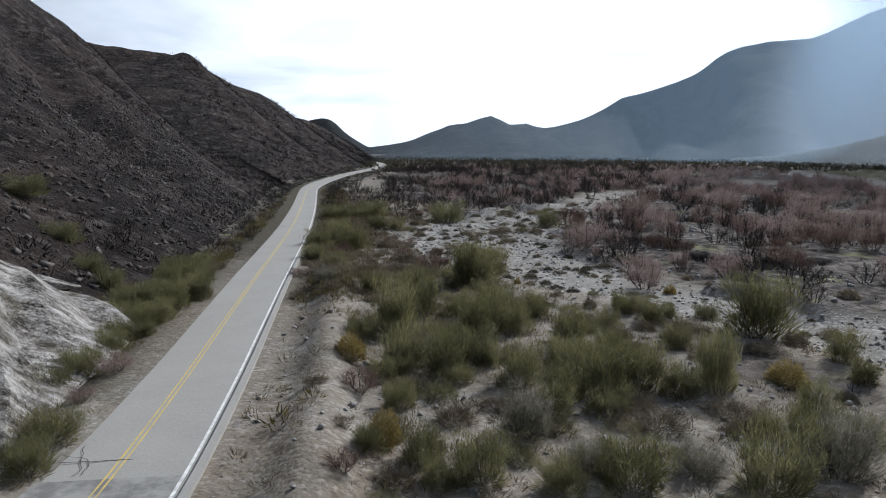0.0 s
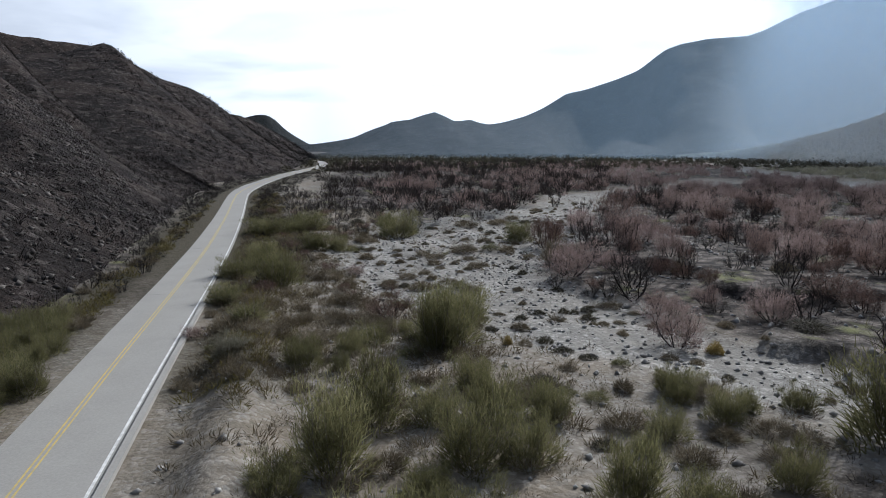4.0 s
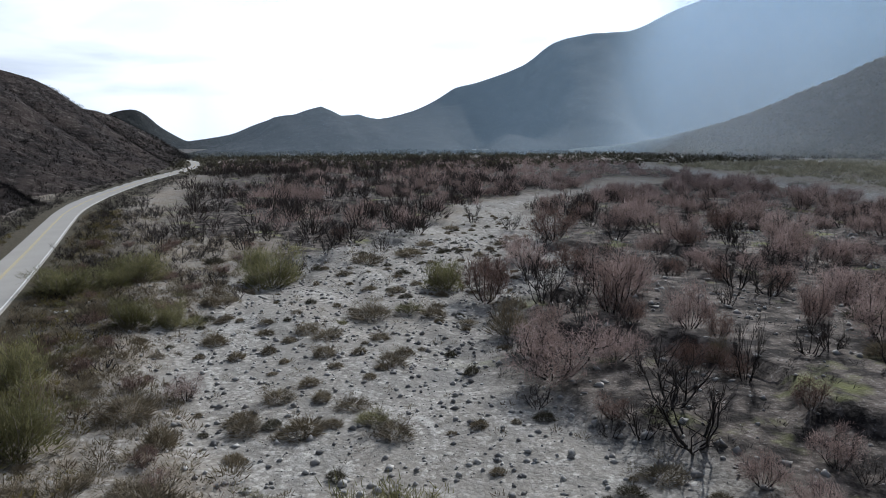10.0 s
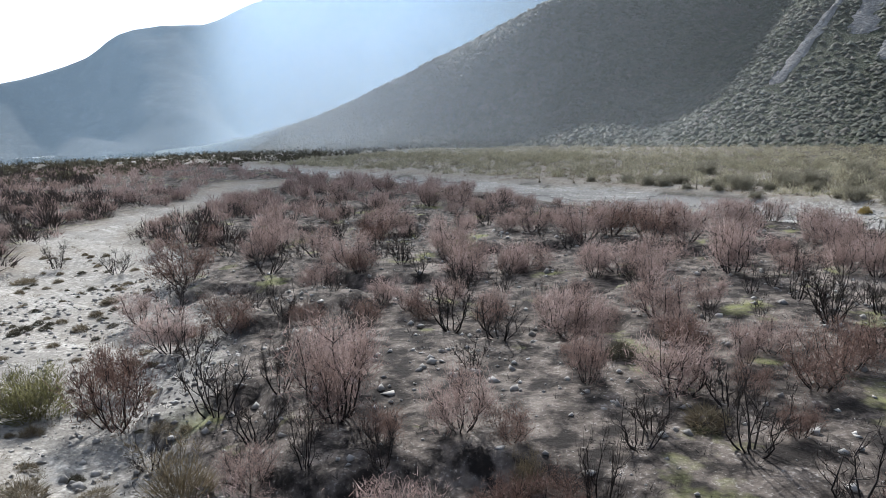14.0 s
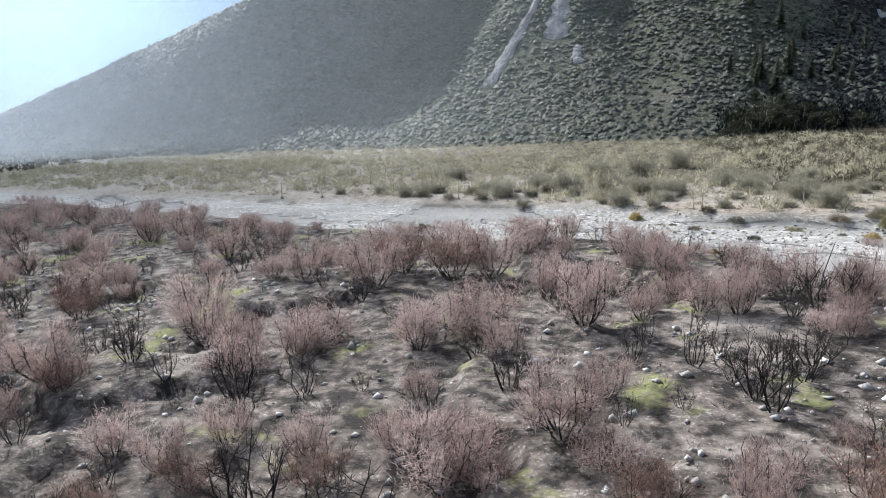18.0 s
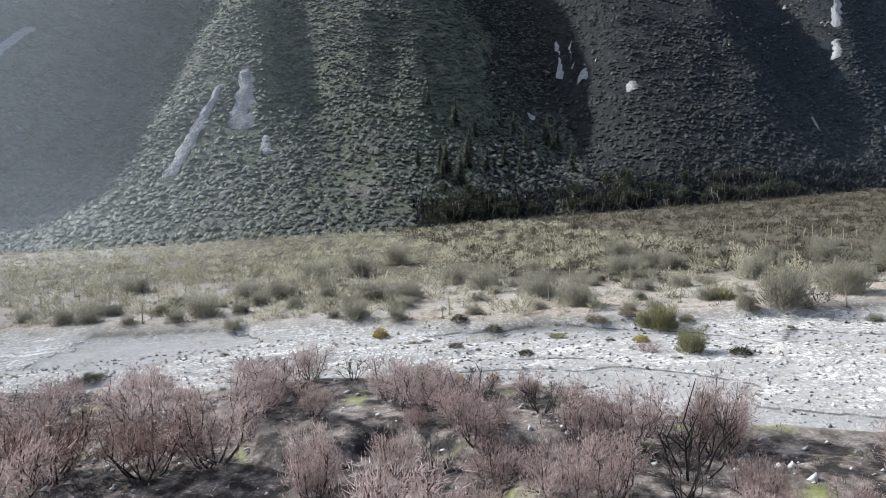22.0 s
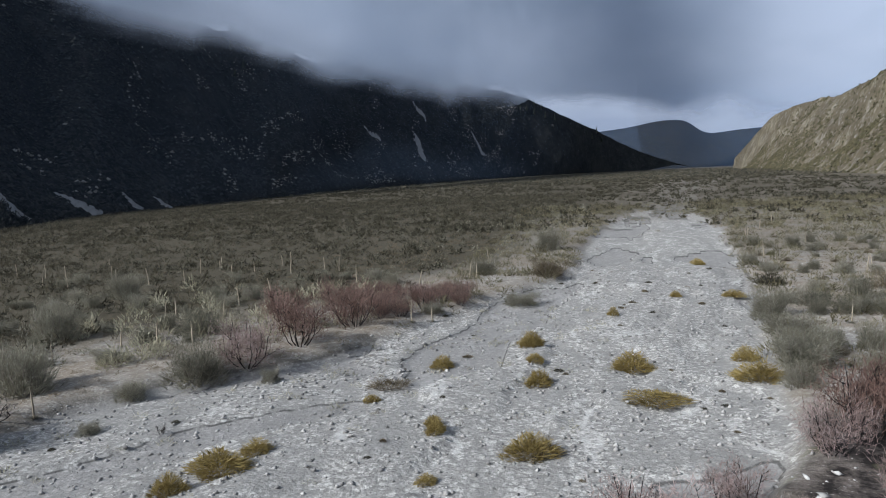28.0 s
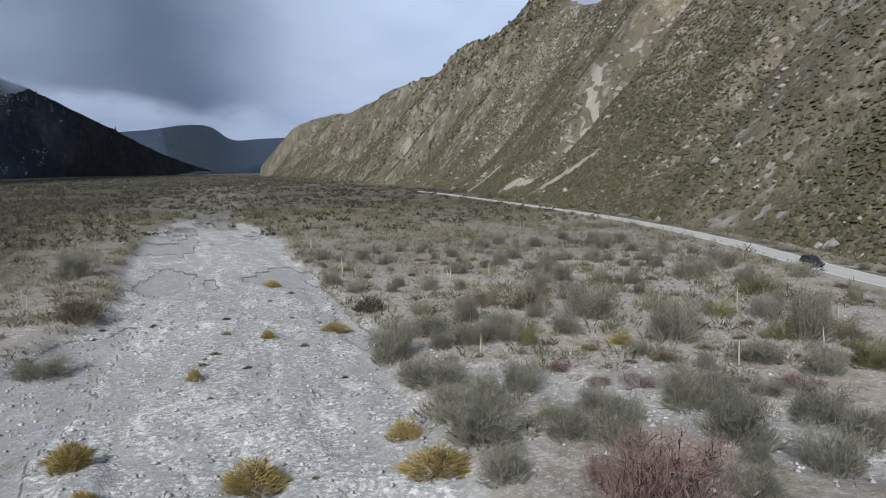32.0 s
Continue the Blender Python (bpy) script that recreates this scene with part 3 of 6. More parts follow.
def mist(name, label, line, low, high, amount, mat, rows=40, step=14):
    """A translucent sheet along a line, standing in for haze or cloud; amount(x, y, height share, azimuth) is how dense
    it is.
    """
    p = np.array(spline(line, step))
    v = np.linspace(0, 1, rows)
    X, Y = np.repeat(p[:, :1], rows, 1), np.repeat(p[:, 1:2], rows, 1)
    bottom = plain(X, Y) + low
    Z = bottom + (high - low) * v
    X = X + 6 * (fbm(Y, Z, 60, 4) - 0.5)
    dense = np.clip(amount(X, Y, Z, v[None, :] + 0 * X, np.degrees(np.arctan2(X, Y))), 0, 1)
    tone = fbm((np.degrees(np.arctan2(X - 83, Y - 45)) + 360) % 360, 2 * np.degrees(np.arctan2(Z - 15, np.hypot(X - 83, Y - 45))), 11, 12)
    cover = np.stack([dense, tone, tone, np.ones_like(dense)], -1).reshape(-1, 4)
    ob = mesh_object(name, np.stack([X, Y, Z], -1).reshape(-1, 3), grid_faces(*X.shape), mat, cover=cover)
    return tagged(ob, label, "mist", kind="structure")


M_HAZE_BLUE = veil_material("blue_haze_sheet", (0.52, 0.73, 0.95), 0.3)
M_HAZE_PALE = veil_material("bright_haze_sheet", (0.84, 0.92, 1.0), 0.15)
M_CLOUD = veil_material("low_cloud", (0.33, 0.385, 0.48), 0.6, (0.43, 0.485, 0.585))


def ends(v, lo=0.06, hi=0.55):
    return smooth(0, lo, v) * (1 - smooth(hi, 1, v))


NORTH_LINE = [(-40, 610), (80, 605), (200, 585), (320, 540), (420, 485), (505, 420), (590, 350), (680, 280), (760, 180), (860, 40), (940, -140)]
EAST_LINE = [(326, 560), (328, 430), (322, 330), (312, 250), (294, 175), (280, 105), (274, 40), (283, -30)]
# added sheets imitate haze; their density jumps to imitate a light shaft
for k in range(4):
    mist(f"mist_north_{k + 1}", "translucent blue sheet imitating haze before the northern mountain", [(x - 3 * k, y - 13 * k) for x, y in NORTH_LINE], -4, 330,
         lambda x, y, z, v, az: np.minimum(0.235, 0.024 + 0.026 * smooth(8, 30, az) + (0.07 + 0.16 * smooth(0.05, 0.4, v)) * smooth(31.0, 38.5, az - 9 * (v - 0.2)) + 0.03 * (fbm(x, z, 70, 6 + k) - 0.5)) * (1 - smooth(0.72, 1, v)) * smooth(-4, 8, az) * (1 - 0.62 * smooth(44, 58, az)), M_HAZE_BLUE, 50)
# more added sheets, to imitate bright haze over the eastern slope
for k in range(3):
    mist(f"mist_east_{k + 1}", "translucent pale sheet imitating bright haze before the eastern mountain", [(x - 14 * k, y - 4 * k) for x, y in EAST_LINE], -3, 210,
         lambda x, y, z, v, az: 0.78 * np.minimum(0.235, 0.235 - 0.125 * smooth(46, 68, np.degrees(np.arctan2(x - 40, y - 80))) - 0.09 * smooth(66, 104, np.degrees(np.arctan2(x - 40, y - 80))) + 0.03 * (fbm(y, z, 50, 7 + k) - 0.5)) * (1 - smooth(52, 100, np.degrees(np.arctan2(x - 40, y - 80)))) * (1 - (k == 2) * smooth(38, 54, np.degrees(np.arctan2(x - 40, y - 80)))) * smooth(31, 40, az) * (1 - smooth(0.7, 1, v)) * smooth(0, 0.05, v), M_HAZE_PALE)
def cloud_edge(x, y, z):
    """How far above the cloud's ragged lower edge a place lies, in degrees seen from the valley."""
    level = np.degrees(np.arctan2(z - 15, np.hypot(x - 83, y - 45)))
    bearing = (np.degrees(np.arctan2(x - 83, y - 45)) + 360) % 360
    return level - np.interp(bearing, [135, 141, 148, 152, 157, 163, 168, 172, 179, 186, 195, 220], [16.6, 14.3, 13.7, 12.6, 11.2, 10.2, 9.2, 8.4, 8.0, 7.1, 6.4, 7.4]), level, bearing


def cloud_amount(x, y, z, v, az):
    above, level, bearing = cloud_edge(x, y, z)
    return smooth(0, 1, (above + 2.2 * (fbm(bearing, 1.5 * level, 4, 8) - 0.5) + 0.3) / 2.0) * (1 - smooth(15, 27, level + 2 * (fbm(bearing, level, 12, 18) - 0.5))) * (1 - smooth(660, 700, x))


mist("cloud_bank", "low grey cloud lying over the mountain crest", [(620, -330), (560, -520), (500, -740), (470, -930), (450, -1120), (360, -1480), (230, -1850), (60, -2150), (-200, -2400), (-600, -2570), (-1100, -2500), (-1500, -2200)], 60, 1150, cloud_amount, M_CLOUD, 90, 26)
# added blue sheets that lift the far darks the way haze would
M_HAZE = veil_material("blue_haze", (0.20, 0.31, 0.52), 0.5)
mist("haze_south", "translucent blue sheet imitating haze before the farthest ridge", [(300, -2330), (0, -2360), (-400, -2340), (-900, -2300)], -5, 330, lambda x, y, z, v, az: 0.16 * (1 - smooth(0.5, 1, v)) + 0 * x, M_HAZE, 16, 60)
mist("haze_southeast", "translucent blue sheet imitating haze before the dark mountainside", [(288, 10), (300, -90), (315, -190), (345, -350), (370, -600), (350, -900), (290, -1250), (200, -1560), (100, -1720), (0, -1840)], -2, 320, lambda x, y, z, v, az: (0.014 + 0.05 * smooth(400, 1300, -y)) * smooth(0, 0.06, v) * (1 - smooth(0.6, 1, v)) * smooth(-10, 220, -y) * (1 - smooth(1500, 1840, -y)), M_HAZE, 24, 20)
# ---- the road ----
def asphalt_build(n, where):
    mid, fine = n.noise(where, 0.35, 5), n.noise(where, 9.0, 4, 0.7)
    col = n.mix(mid, (0.245, 0.238, 0.22), (0.345, 0.334, 0.306))
    col = n.mix(n.ramp(fine, [(0.35, 0.0), (0.7, 0.35)]), col, (0.46, 0.445, 0.41))
    return col, fine


M_ASPHALT = material("old_asphalt", asphalt_build, 0.85, 0.3, (0.3, 0.02))
M_WHITE = material("white_line_paint", lambda n, w: n.mix(n.ramp(n.noise(w, 3.0, 5), [(0.3, 0.0), (0.6, 1.0)]), (0.45, 0.45, 0.44), (0.78, 0.78, 0.76)), 0.7)
M_YELLOW = material("yellow_line_paint", lambda n, w: n.mix(n.ramp(n.noise(w, 3.0, 5), [(0.3, 0.0), (0.6, 1.0)]), (0.38, 0.32, 0.18), (0.62, 0.45, 0.12)), 0.7)


def ribbon(name, line, lo, hi, lift, thick, mat):
    """A strip along the road from lo to hi metres right of its middle."""
    p = np.array(line)
    way = np.gradient(p, axis=0)
    way /= np.linalg.norm(way, axis=1)[:, None]
    side = np.stack([way[:, 1], -way[:, 0]], -1)
    z = plain(p[:, 0], p[:, 1]) + 0.35 + lift
    a, b = p + side * lo, p + side * hi
    verts = np.concatenate([np.c_[a, z], np.c_[b, z], np.c_[a, z - thick], np.c_[b, z - thick]]).tolist()
    m, faces = len(p), []
    for i in range(m - 1):
        faces += [(i, m + i, m + i + 1, i + 1), (i, i + 1, 2 * m + i + 1, 2 * m + i), (m + i, 3 * m + i, 3 * m + i + 1, m + i + 1)]
    return mesh_object(name, verts, faces, mat, False)


road_line = spline(ROAD, 2.0)
road = ribbon("road", road_line, -ROAD_HALF, ROAD_HALF, 0.0, 0.25, M_ASPHALT)
tagged(road, "narrow two-lane road of worn pale grey asphalt", "road", kind="structure")
for name, lo, hi, mat in (("edge_line", -2.75, -2.62, M_WHITE), ("edge_line", 2.62, 2.75, M_WHITE), ("centre_line", -0.15, -0.07, M_YELLOW), ("centre_line", 0.07, 0.15, M_YELLOW)):
    strip = ribbon(name, road_line, lo, hi, 0.006, 0.004, mat)
    strip.parent = road

near_line = [p for p in road_line if -4 < p[1] < 26]
patch = ribbon("patch", near_line, -2.6, 2.6, 0.004, 0.003, material("patched_asphalt", lambda n, w: (n.mix(n.ramp(n.noise(w, 0.8, 6, 0.65), [(0.42, 0.0), (0.6, 1.0)]), (0.17, 0.167, 0.16), (0.30, 0.293, 0.275)), n.noise(w, 9.0, 4)), 0.85, 0.3, (0.3, 0.02)))
patch.parent = road
curb = ribbon("curb", [p for p in road_line if 4 < p[1] < 75], 2.98, 3.3, 0.13, 0.5, M_ASPHALT)
curb.parent = road
tagged(curb, "low grey asphalt curb")
M_TAR = material("tar_seal", lambda n, w: n.mix(n.noise(w, 2.0, 3), (0.05, 0.05, 0.05), (0.10, 0.10, 0.098)), 0.8)
crack = random.Random(5)


def road_z(x, y):
    return float(plain(x, y)) + 0.35


def seam(points, wide):
    """A thin seal of tar on the road, along the points."""
    verts, faces = [], []
    for i, (x, y) in enumerate(points):
        ax, ay = points[max(i - 1, 0)]
        bx, by = points[min(i + 1, len(points) - 1)]
        size = math.hypot(bx - ax, by - ay)
        nx, ny = -(by - ay) / size * wide / 2, (bx - ax) / size * wide / 2
        verts += [(x + nx, y + ny, road_z(x, y) + 0.009), (x - nx, y - ny, road_z(x, y) + 0.009)]
        if i:
            faces.append((2 * i - 2, 2 * i - 1, 2 * i + 1, 2 * i))
    ob = mesh_object("tar_seam", verts, faces, M_TAR, False)
    ob.parent = road


seam([(-11.9 + 0.29 * k, 25.7 + crack.uniform(-0.04, 0.04)) for k in range(20)], 0.05)
for k in range(5):
    x, y = crack.uniform(-11, -8), crack.uniform(14, 25)
    way, points = crack.uniform(0.6, 2.4), []
    for j in range(9):
        points.append((min(max(x, -11.6), -6.6) + 0.01 * j, y))
        way += crack.uniform(-0.5, 0.5)
        x, y = x + 0.35 * math.cos(way), y + 0.35 * math.sin(way)
    seam(points, 0.03)
for y in (78, 104, 131):
    seam([(-11.7 + 0.3 * k - 0.006 * max(0, y - 100) * 1.4, y + crack.uniform(-0.05, 0.05)) for k in range(18)], 0.04)


def rock_face():
    """The pale rock cut beside the road: leaning slabs with dark clefts."""
    ny, nv = 190, 80
    y = np.linspace(2, 52, ny)[:, None] + np.zeros((1, nv))
    v = np.linspace(0, 1, nv)[None, :] + np.zeros((ny, 1))
    fade = 1 - smooth(38, 52, y)
    top = 11.5 * (0.3 + 0.7 * fade)
    # slabs dip down the valley: long along the dip, short across it, broken by steps
    dip, across = y * 0.62 + v * 9.0, y * 0.8 - v * 7.0
    across = across + 1.6 * (fbm(y, v * 11, 6, 61) - 0.5)
    cleft = np.maximum(smooth(0.70, 0.84, ridged(across, dip * 0.2, 4.6, 64, 1)), 0.7 * smooth(0.74, 0.86, ridged(across * 0.7 + 5, dip * 0.5, 2.8, 67, 1)))
    depth = 1.5 * (vnoise(across, dip * 0.25, 3.2, 62) - 0.5) - 2.2 * cleft + 0.2 * (ridged(across, dip * 0.25, 1.6, 68, 2) - 0.5) + 0.5 * (fbm(y, v * 11, 1.6, 65) - 0.5)
    x = -13.9 - 7.5 * v ** 0.9 + depth * smooth(0, 0.12, v) - 2.5 * (1 - fade) * v
    z = plain(x, y) + 0.1 + top * v ** 0.85
    back = np.stack([x[:, -1] - 7, y[:, -1], z[:, -1] - 1.5], -1)
    verts = np.concatenate([np.stack([x, y, z], -1).reshape(-1, 3), back])
    faces = grid_faces(ny, nv).tolist()
    for i in range(ny - 1):
        faces.append((i * nv + nv - 1, (i + 1) * nv + nv - 1, ny * nv + i + 1, ny * nv + i))

    def build(n, where):
        turned = n.add("ShaderNodeVectorRotate", {"Vector": where, "Axis": (1, 0, 0), "Angle": -0.64}).outputs[0]
        grain = n.noise(n.scaled(turned, 1.0, 1.7, 0.32), 0.9, 6, 0.65)
        fine = n.noise(where, 6.0, 5, 0.7)
        col = n.ramp(n.maths("ADD", n.maths("MULTIPLY", grain, 0.65), n.maths("MULTIPLY", fine, 0.35)), [(0.40, (0.03, 0.028, 0.025)), (0.47, (0.20, 0.185, 0.165)), (0.56, (0.50, 0.48, 0.455)), (0.68, (0.66, 0.645, 0.62))])
        return n.mix(n.ramp(n.noise(where, 0.35, 5), [(0.52, 0.0), (0.68, 0.75)]), col, (0.14, 0.12, 0.085)), n.maths("ADD", grain, fine)

    ob = mesh_object("rock_outcrop", verts, faces, material("pale_slab_rock", build, 0.8, 0.25, (0.9, 0.3)), False)
    tagged(ob, "pale grey slabby rock face cut beside the road", "rock outcrop", kind="structure")


rock_face()
# ---- where the shrubs stand: x, y, height, width ----
GREEN = []
GREEN += [(0.3, -33.2, 2.6, 6.1), (87.2, -27.0, 1.8, 5.1), (45.0, -23.7, 3.0, 2.7), (44.4, -12.1, 2.0, 1.8), (58.2, -5.1, 2.2, 5.0), (30.1, 3.0, 1.9, 4.0), (59.7, 3.0, 2.8, 5.6), (60.7, 7.2, 2.7, 4.7), (43.0, 7.4, 3.3, 4.7), (23.1, 9.3, 2.3, 3.9), (45.4, 13.9, 3.6, 4.4), (14.4, 20.8, 2.3, 2.4), (9.7, 22.1, 1.9, 2.5), (2.7, 22.8, 1.1, 1.6), (4.3, 23.1, 1.8, 2.1), (-12.2, 25.1, 1.3, 1.9), (0.2, 25.6, 1.0, 1.3), (-12.5, 28.0, 1.3, 2.3), (15.8, 31.0, 1.6, 2.0), (18.2, 31.6, 3.2, 2.0), (14.1, 31.9, 2.5, 2.3), (12.1, 32.1, 2.4, 3.2), (8.2, 33.2, 2.1, 2.2), (11.2, 35.0, 1.7, 2.2)]
GREEN += [(4.7, 35.5, 2.3, 2.5), (28.4, 35.8, 1.9, 1.7), (2.6, 36.8, 2.4, 2.5), (12.7, 38.9, 2.4, 2.4), (27.0, 42.0, 4.0, 4.2), (10.2, 43.0, 2.1, 2.2), (7.8, 43.1, 2.4, 2.6), (2.4, 43.7, 3.4, 3.0), (124.1, 44.9, 2.8, 2.8), (126.1, 46.3, 2.0, 1.8), (10.0, 47.4, 2.1, 2.4), (4.5, 48.0, 2.9, 2.8), (113.4, 48.1, 2.4, 2.6), (-13.4, 52.1, 1.8, 2.1), (-15.3, 52.9, 1.9, 3.0), (-12.2, 54.9, 1.6, 2.2), (9.6, 58.4, 3.7, 2.1), (-20.0, 58.8, 1.7, 2.3), (10.7, 60.7, 3.4, 4.1), (-22.5, 61.6, 1.8, 2.4), (13.4, 67.7, 2.7, 3.8), (-26.9, 67.7, 1.9, 3.2), (-4.4, 74.1, 1.5, 2.7), (-33.8, 77.8, 2.2, 3.6)]
GREEN += [(-0.4, 81.3, 3.2, 3.6), (-4.4, 85.3, 1.9, 3.0), (-2.1, 90.8, 2.6, 3.3), (6.2, 103.0, 1.7, 2.2), (3.6, 103.2, 2.0, 2.9), (31.3, 108.7, 2.6, 3.5), (-2.7, 116.9, 2.4, 5.4), (15.9, 118.5, 3.4, 6.1), (1.2, 118.6, 1.9, 3.5), (3.3, 121.9, 2.5, 7.2), (15.5, 127.2, 1.8, 3.1)]
GOLD = []
GOLD += [(57.3, -65.2, 1.0, 2.6), (57.3, -63.3, 0.8, 2.2), (58.4, -30.0, 0.8, 2.8), (66.2, -29.0, 0.7, 1.5), (75.2, -17.1, 0.9, 1.2), (36.4, -7.6, 0.9, 2.5), (84.6, -5.2, 0.8, 2.6), (84.4, -2.8, 1.4, 2.1), (83.7, 2.9, 0.6, 2.0), (64.5, 2.9, 1.1, 2.1), (92.8, 3.1, 1.0, 2.3), (74.7, 4.3, 1.4, 3.7), (64.7, 8.2, 1.3, 3.9), (83.1, 9.3, 1.1, 2.7), (74.1, 13.2, 0.6, 4.7), (96.7, 14.7, 0.5, 1.2), (90.3, 20.6, 0.6, 1.5), (89.8, 22.1, 1.0, 1.6), (82.9, 24.8, 1.2, 3.2), (0.9, 26.6, 1.2, 1.7), (101.3, 26.7, 0.8, 2.0), (102.3, 29.8, 1.1, 3.8), (88.9, 29.9, 0.5, 1.2), (23.1, 33.0, 1.0, 2.5)]
GOLD += [(103.8, 33.2, 1.0, 2.0), (-0.5, 36.6, 1.1, 2.0), (96.9, 40.0, 0.7, 1.8), (119.7, 50.0, 0.6, 2.0), (27.4, 56.4, 0.7, 1.0), (14.3, 59.1, 0.5, 0.6), (113.4, 68.3, 0.5, 1.2), (113.8, 71.8, 0.7, 1.6), (134.8, 76.1, 0.9, 2.3)]
GREY = []
GREY += [(85.2, -84.8, 7.7, 9.3), (95.0, -47.7, 2.6, 4.6), (150.6, -30.0, 4.1, 6.5), (51.7, -19.7, 2.0, 4.1), (31.6, -18.8, 3.8, 6.5), (97.6, -16.7, 1.2, 2.6), (44.5, -16.6, 2.3, 3.0), (58.2, -14.1, 3.4, 4.2), (45.1, -13.9, 1.8, 3.2), (30.8, -6.4, 4.4, 7.4), (123.1, -4.7, 2.6, 4.5), (51.9, -2.3, 2.7, 3.2), (153.9, -1.6, 3.4, 5.4), (139.1, -0.6, 4.8, 5.0), (19.2, 0.2, 5.0, 3.9), (39.3, 7.3, 1.6, 2.6), (28.4, 8.2, 2.2, 3.8), (55.3, 8.9, 2.1, 3.0), (37.1, 9.6, 1.1, 2.6), (107.7, 10.2, 1.2, 1.8), (114.9, 10.6, 3.6, 6.6), (53.4, 11.1, 2.5, 3.1), (37.7, 13.8, 2.6, 3.6), (128.2, 17.0, 5.3, 7.4)]
GREY += [(38.5, 17.9, 2.4, 3.3), (44.1, 19.6, 2.6, 3.7), (143.1, 19.7, 3.6, 4.2), (51.8, 20.1, 1.9, 3.0), (17.8, 21.8, 2.5, 2.3), (12.5, 22.5, 1.1, 1.9), (160.0, 22.8, 2.8, 4.6), (116.5, 23.6, 0.9, 1.6), (8.8, 23.6, 1.1, 2.2), (166.4, 24.5, 2.9, 5.4), (172.9, 26.4, 4.5, 6.3), (6.9, 27.0, 2.1, 2.2), (124.8, 28.4, 4.4, 6.8), (125.1, 33.4, 2.4, 2.6), (157.3, 33.4, 3.5, 5.6), (126.0, 44.1, 1.8, 3.3), (154.2, 49.2, 2.8, 5.3), (137.0, 50.1, 3.3, 4.4), (147.1, 52.0, 2.6, 5.0), (158.5, 56.2, 2.4, 5.4), (-2.6, 57.2, 1.3, 1.8), (166.2, 58.8, 3.1, 4.8), (200.2, 64.5, 4.6, 7.3), (156.4, 69.3, 2.4, 4.3)]
GREY += [(153.4, 70.8, 2.7, 4.6), (186.3, 73.2, 4.0, 7.6), (139.4, 73.4, 1.8, 2.8), (157.9, 74.2, 3.0, 5.4), (143.5, 78.2, 2.4, 3.7), (183.8, 81.9, 3.9, 6.3), (168.0, 87.9, 3.4, 5.5), (171.5, 93.4, 2.9, 6.6), (157.6, 99.0, 3.0, 4.9), (190.1, 114.8, 2.9, 5.3), (167.2, 115.8, 1.9, 4.3)]
RUSSET = []
RUSSET += [(101.4, -29.0, 1.8, 3.0), (108.8, -14.6, 6.3, 9.0), (105.6, -9.0, 6.6, 8.3), (113.6, -7.6, 5.2, 8.2), (46.5, -4.1, 0.8, 2.0), (108.9, -0.1, 5.6, 7.8), (45.9, 0.5, 0.7, 1.9), (43.5, 2.5, 0.9, 2.8), (111.7, 6.8, 4.6, 7.4), (33.8, 10.0, 1.1, 2.6), (58.6, 16.7, 1.7, 2.7), (56.2, 18.3, 3.2, 5.1), (-0.7, 23.0, 0.8, 1.0), (62.0, 23.7, 4.8, 6.1), (65.2, 27.0, 2.9, 3.4), (0.0, 32.0, 1.0, 1.6), (-13.0, 32.5, 0.7, 1.1), (-12.8, 36.8, 1.1, 1.5), (78.9, 49.9, 3.4, 4.5), (115.5, 51.6, 0.8, 2.0), (81.4, 53.4, 3.8, 5.6), (25.9, 58.5, 2.9, 3.1), (91.8, 59.8, 4.0, 3.7), (89.6, 61.3, 3.9, 3.3)]
RUSSET += [(36.6, 62.9, 2.6, 3.4), (-5.4, 63.8, 0.8, 1.3), (28.9, 64.0, 1.5, 1.5), (93.0, 65.1, 4.1, 3.8), (43.5, 65.2, 2.1, 3.5), (28.9, 66.5, 1.5, 1.6), (8.1, 68.4, 2.0, 2.6), (63.4, 69.6, 0.9, 1.6), (57.8, 69.9, 2.7, 3.2), (84.5, 70.6, 3.4, 3.4), (46.9, 70.7, 1.5, 1.6), (53.5, 70.8, 2.5, 3.3), (107.3, 71.3, 1.9, 2.8), (85.2, 73.3, 3.3, 3.1), (55.5, 74.8, 2.3, 2.0), (94.8, 75.1, 2.7, 3.6), (106.5, 75.8, 2.8, 4.7), (102.4, 76.6, 3.2, 4.6), (49.8, 77.0, 3.3, 4.0), (106.3, 79.0, 3.2, 2.9), (27.7, 81.0, 3.3, 4.2), (48.6, 81.5, 3.3, 2.0), (81.5, 81.9, 4.5, 4.8), (63.6, 82.6, 3.1, 4.2)]
RUSSET += [(40.0, 84.0, 3.3, 2.6), (92.2, 85.5, 4.0, 3.1), (58.9, 85.7, 1.7, 2.3), (29.1, 86.0, 1.8, 3.0), (7.0, 86.7, 1.2, 1.8), (61.7, 87.0, 2.6, 3.4), (59.3, 87.8, 3.1, 4.3), (111.0, 88.8, 3.1, 5.2), (107.2, 89.2, 2.8, 5.1), (84.0, 90.3, 3.5, 5.0), (38.0, 90.4, 4.5, 4.5), (62.1, 90.9, 2.3, 2.3), (99.7, 91.9, 4.4, 5.2), (80.4, 92.5, 3.1, 5.2), (58.0, 93.5, 2.0, 2.6), (42.4, 94.5, 3.5, 4.0), (99.5, 96.0, 4.4, 5.3), (110.7, 99.1, 3.6, 7.2), (61.1, 99.9, 2.3, 2.4), (101.4, 102.2, 4.3, 5.2), (79.1, 102.3, 3.0, 5.6), (33.1, 102.8, 3.6, 3.8), (94.8, 103.1, 5.0, 6.2), (75.1, 106.7, 3.6, 3.4)]
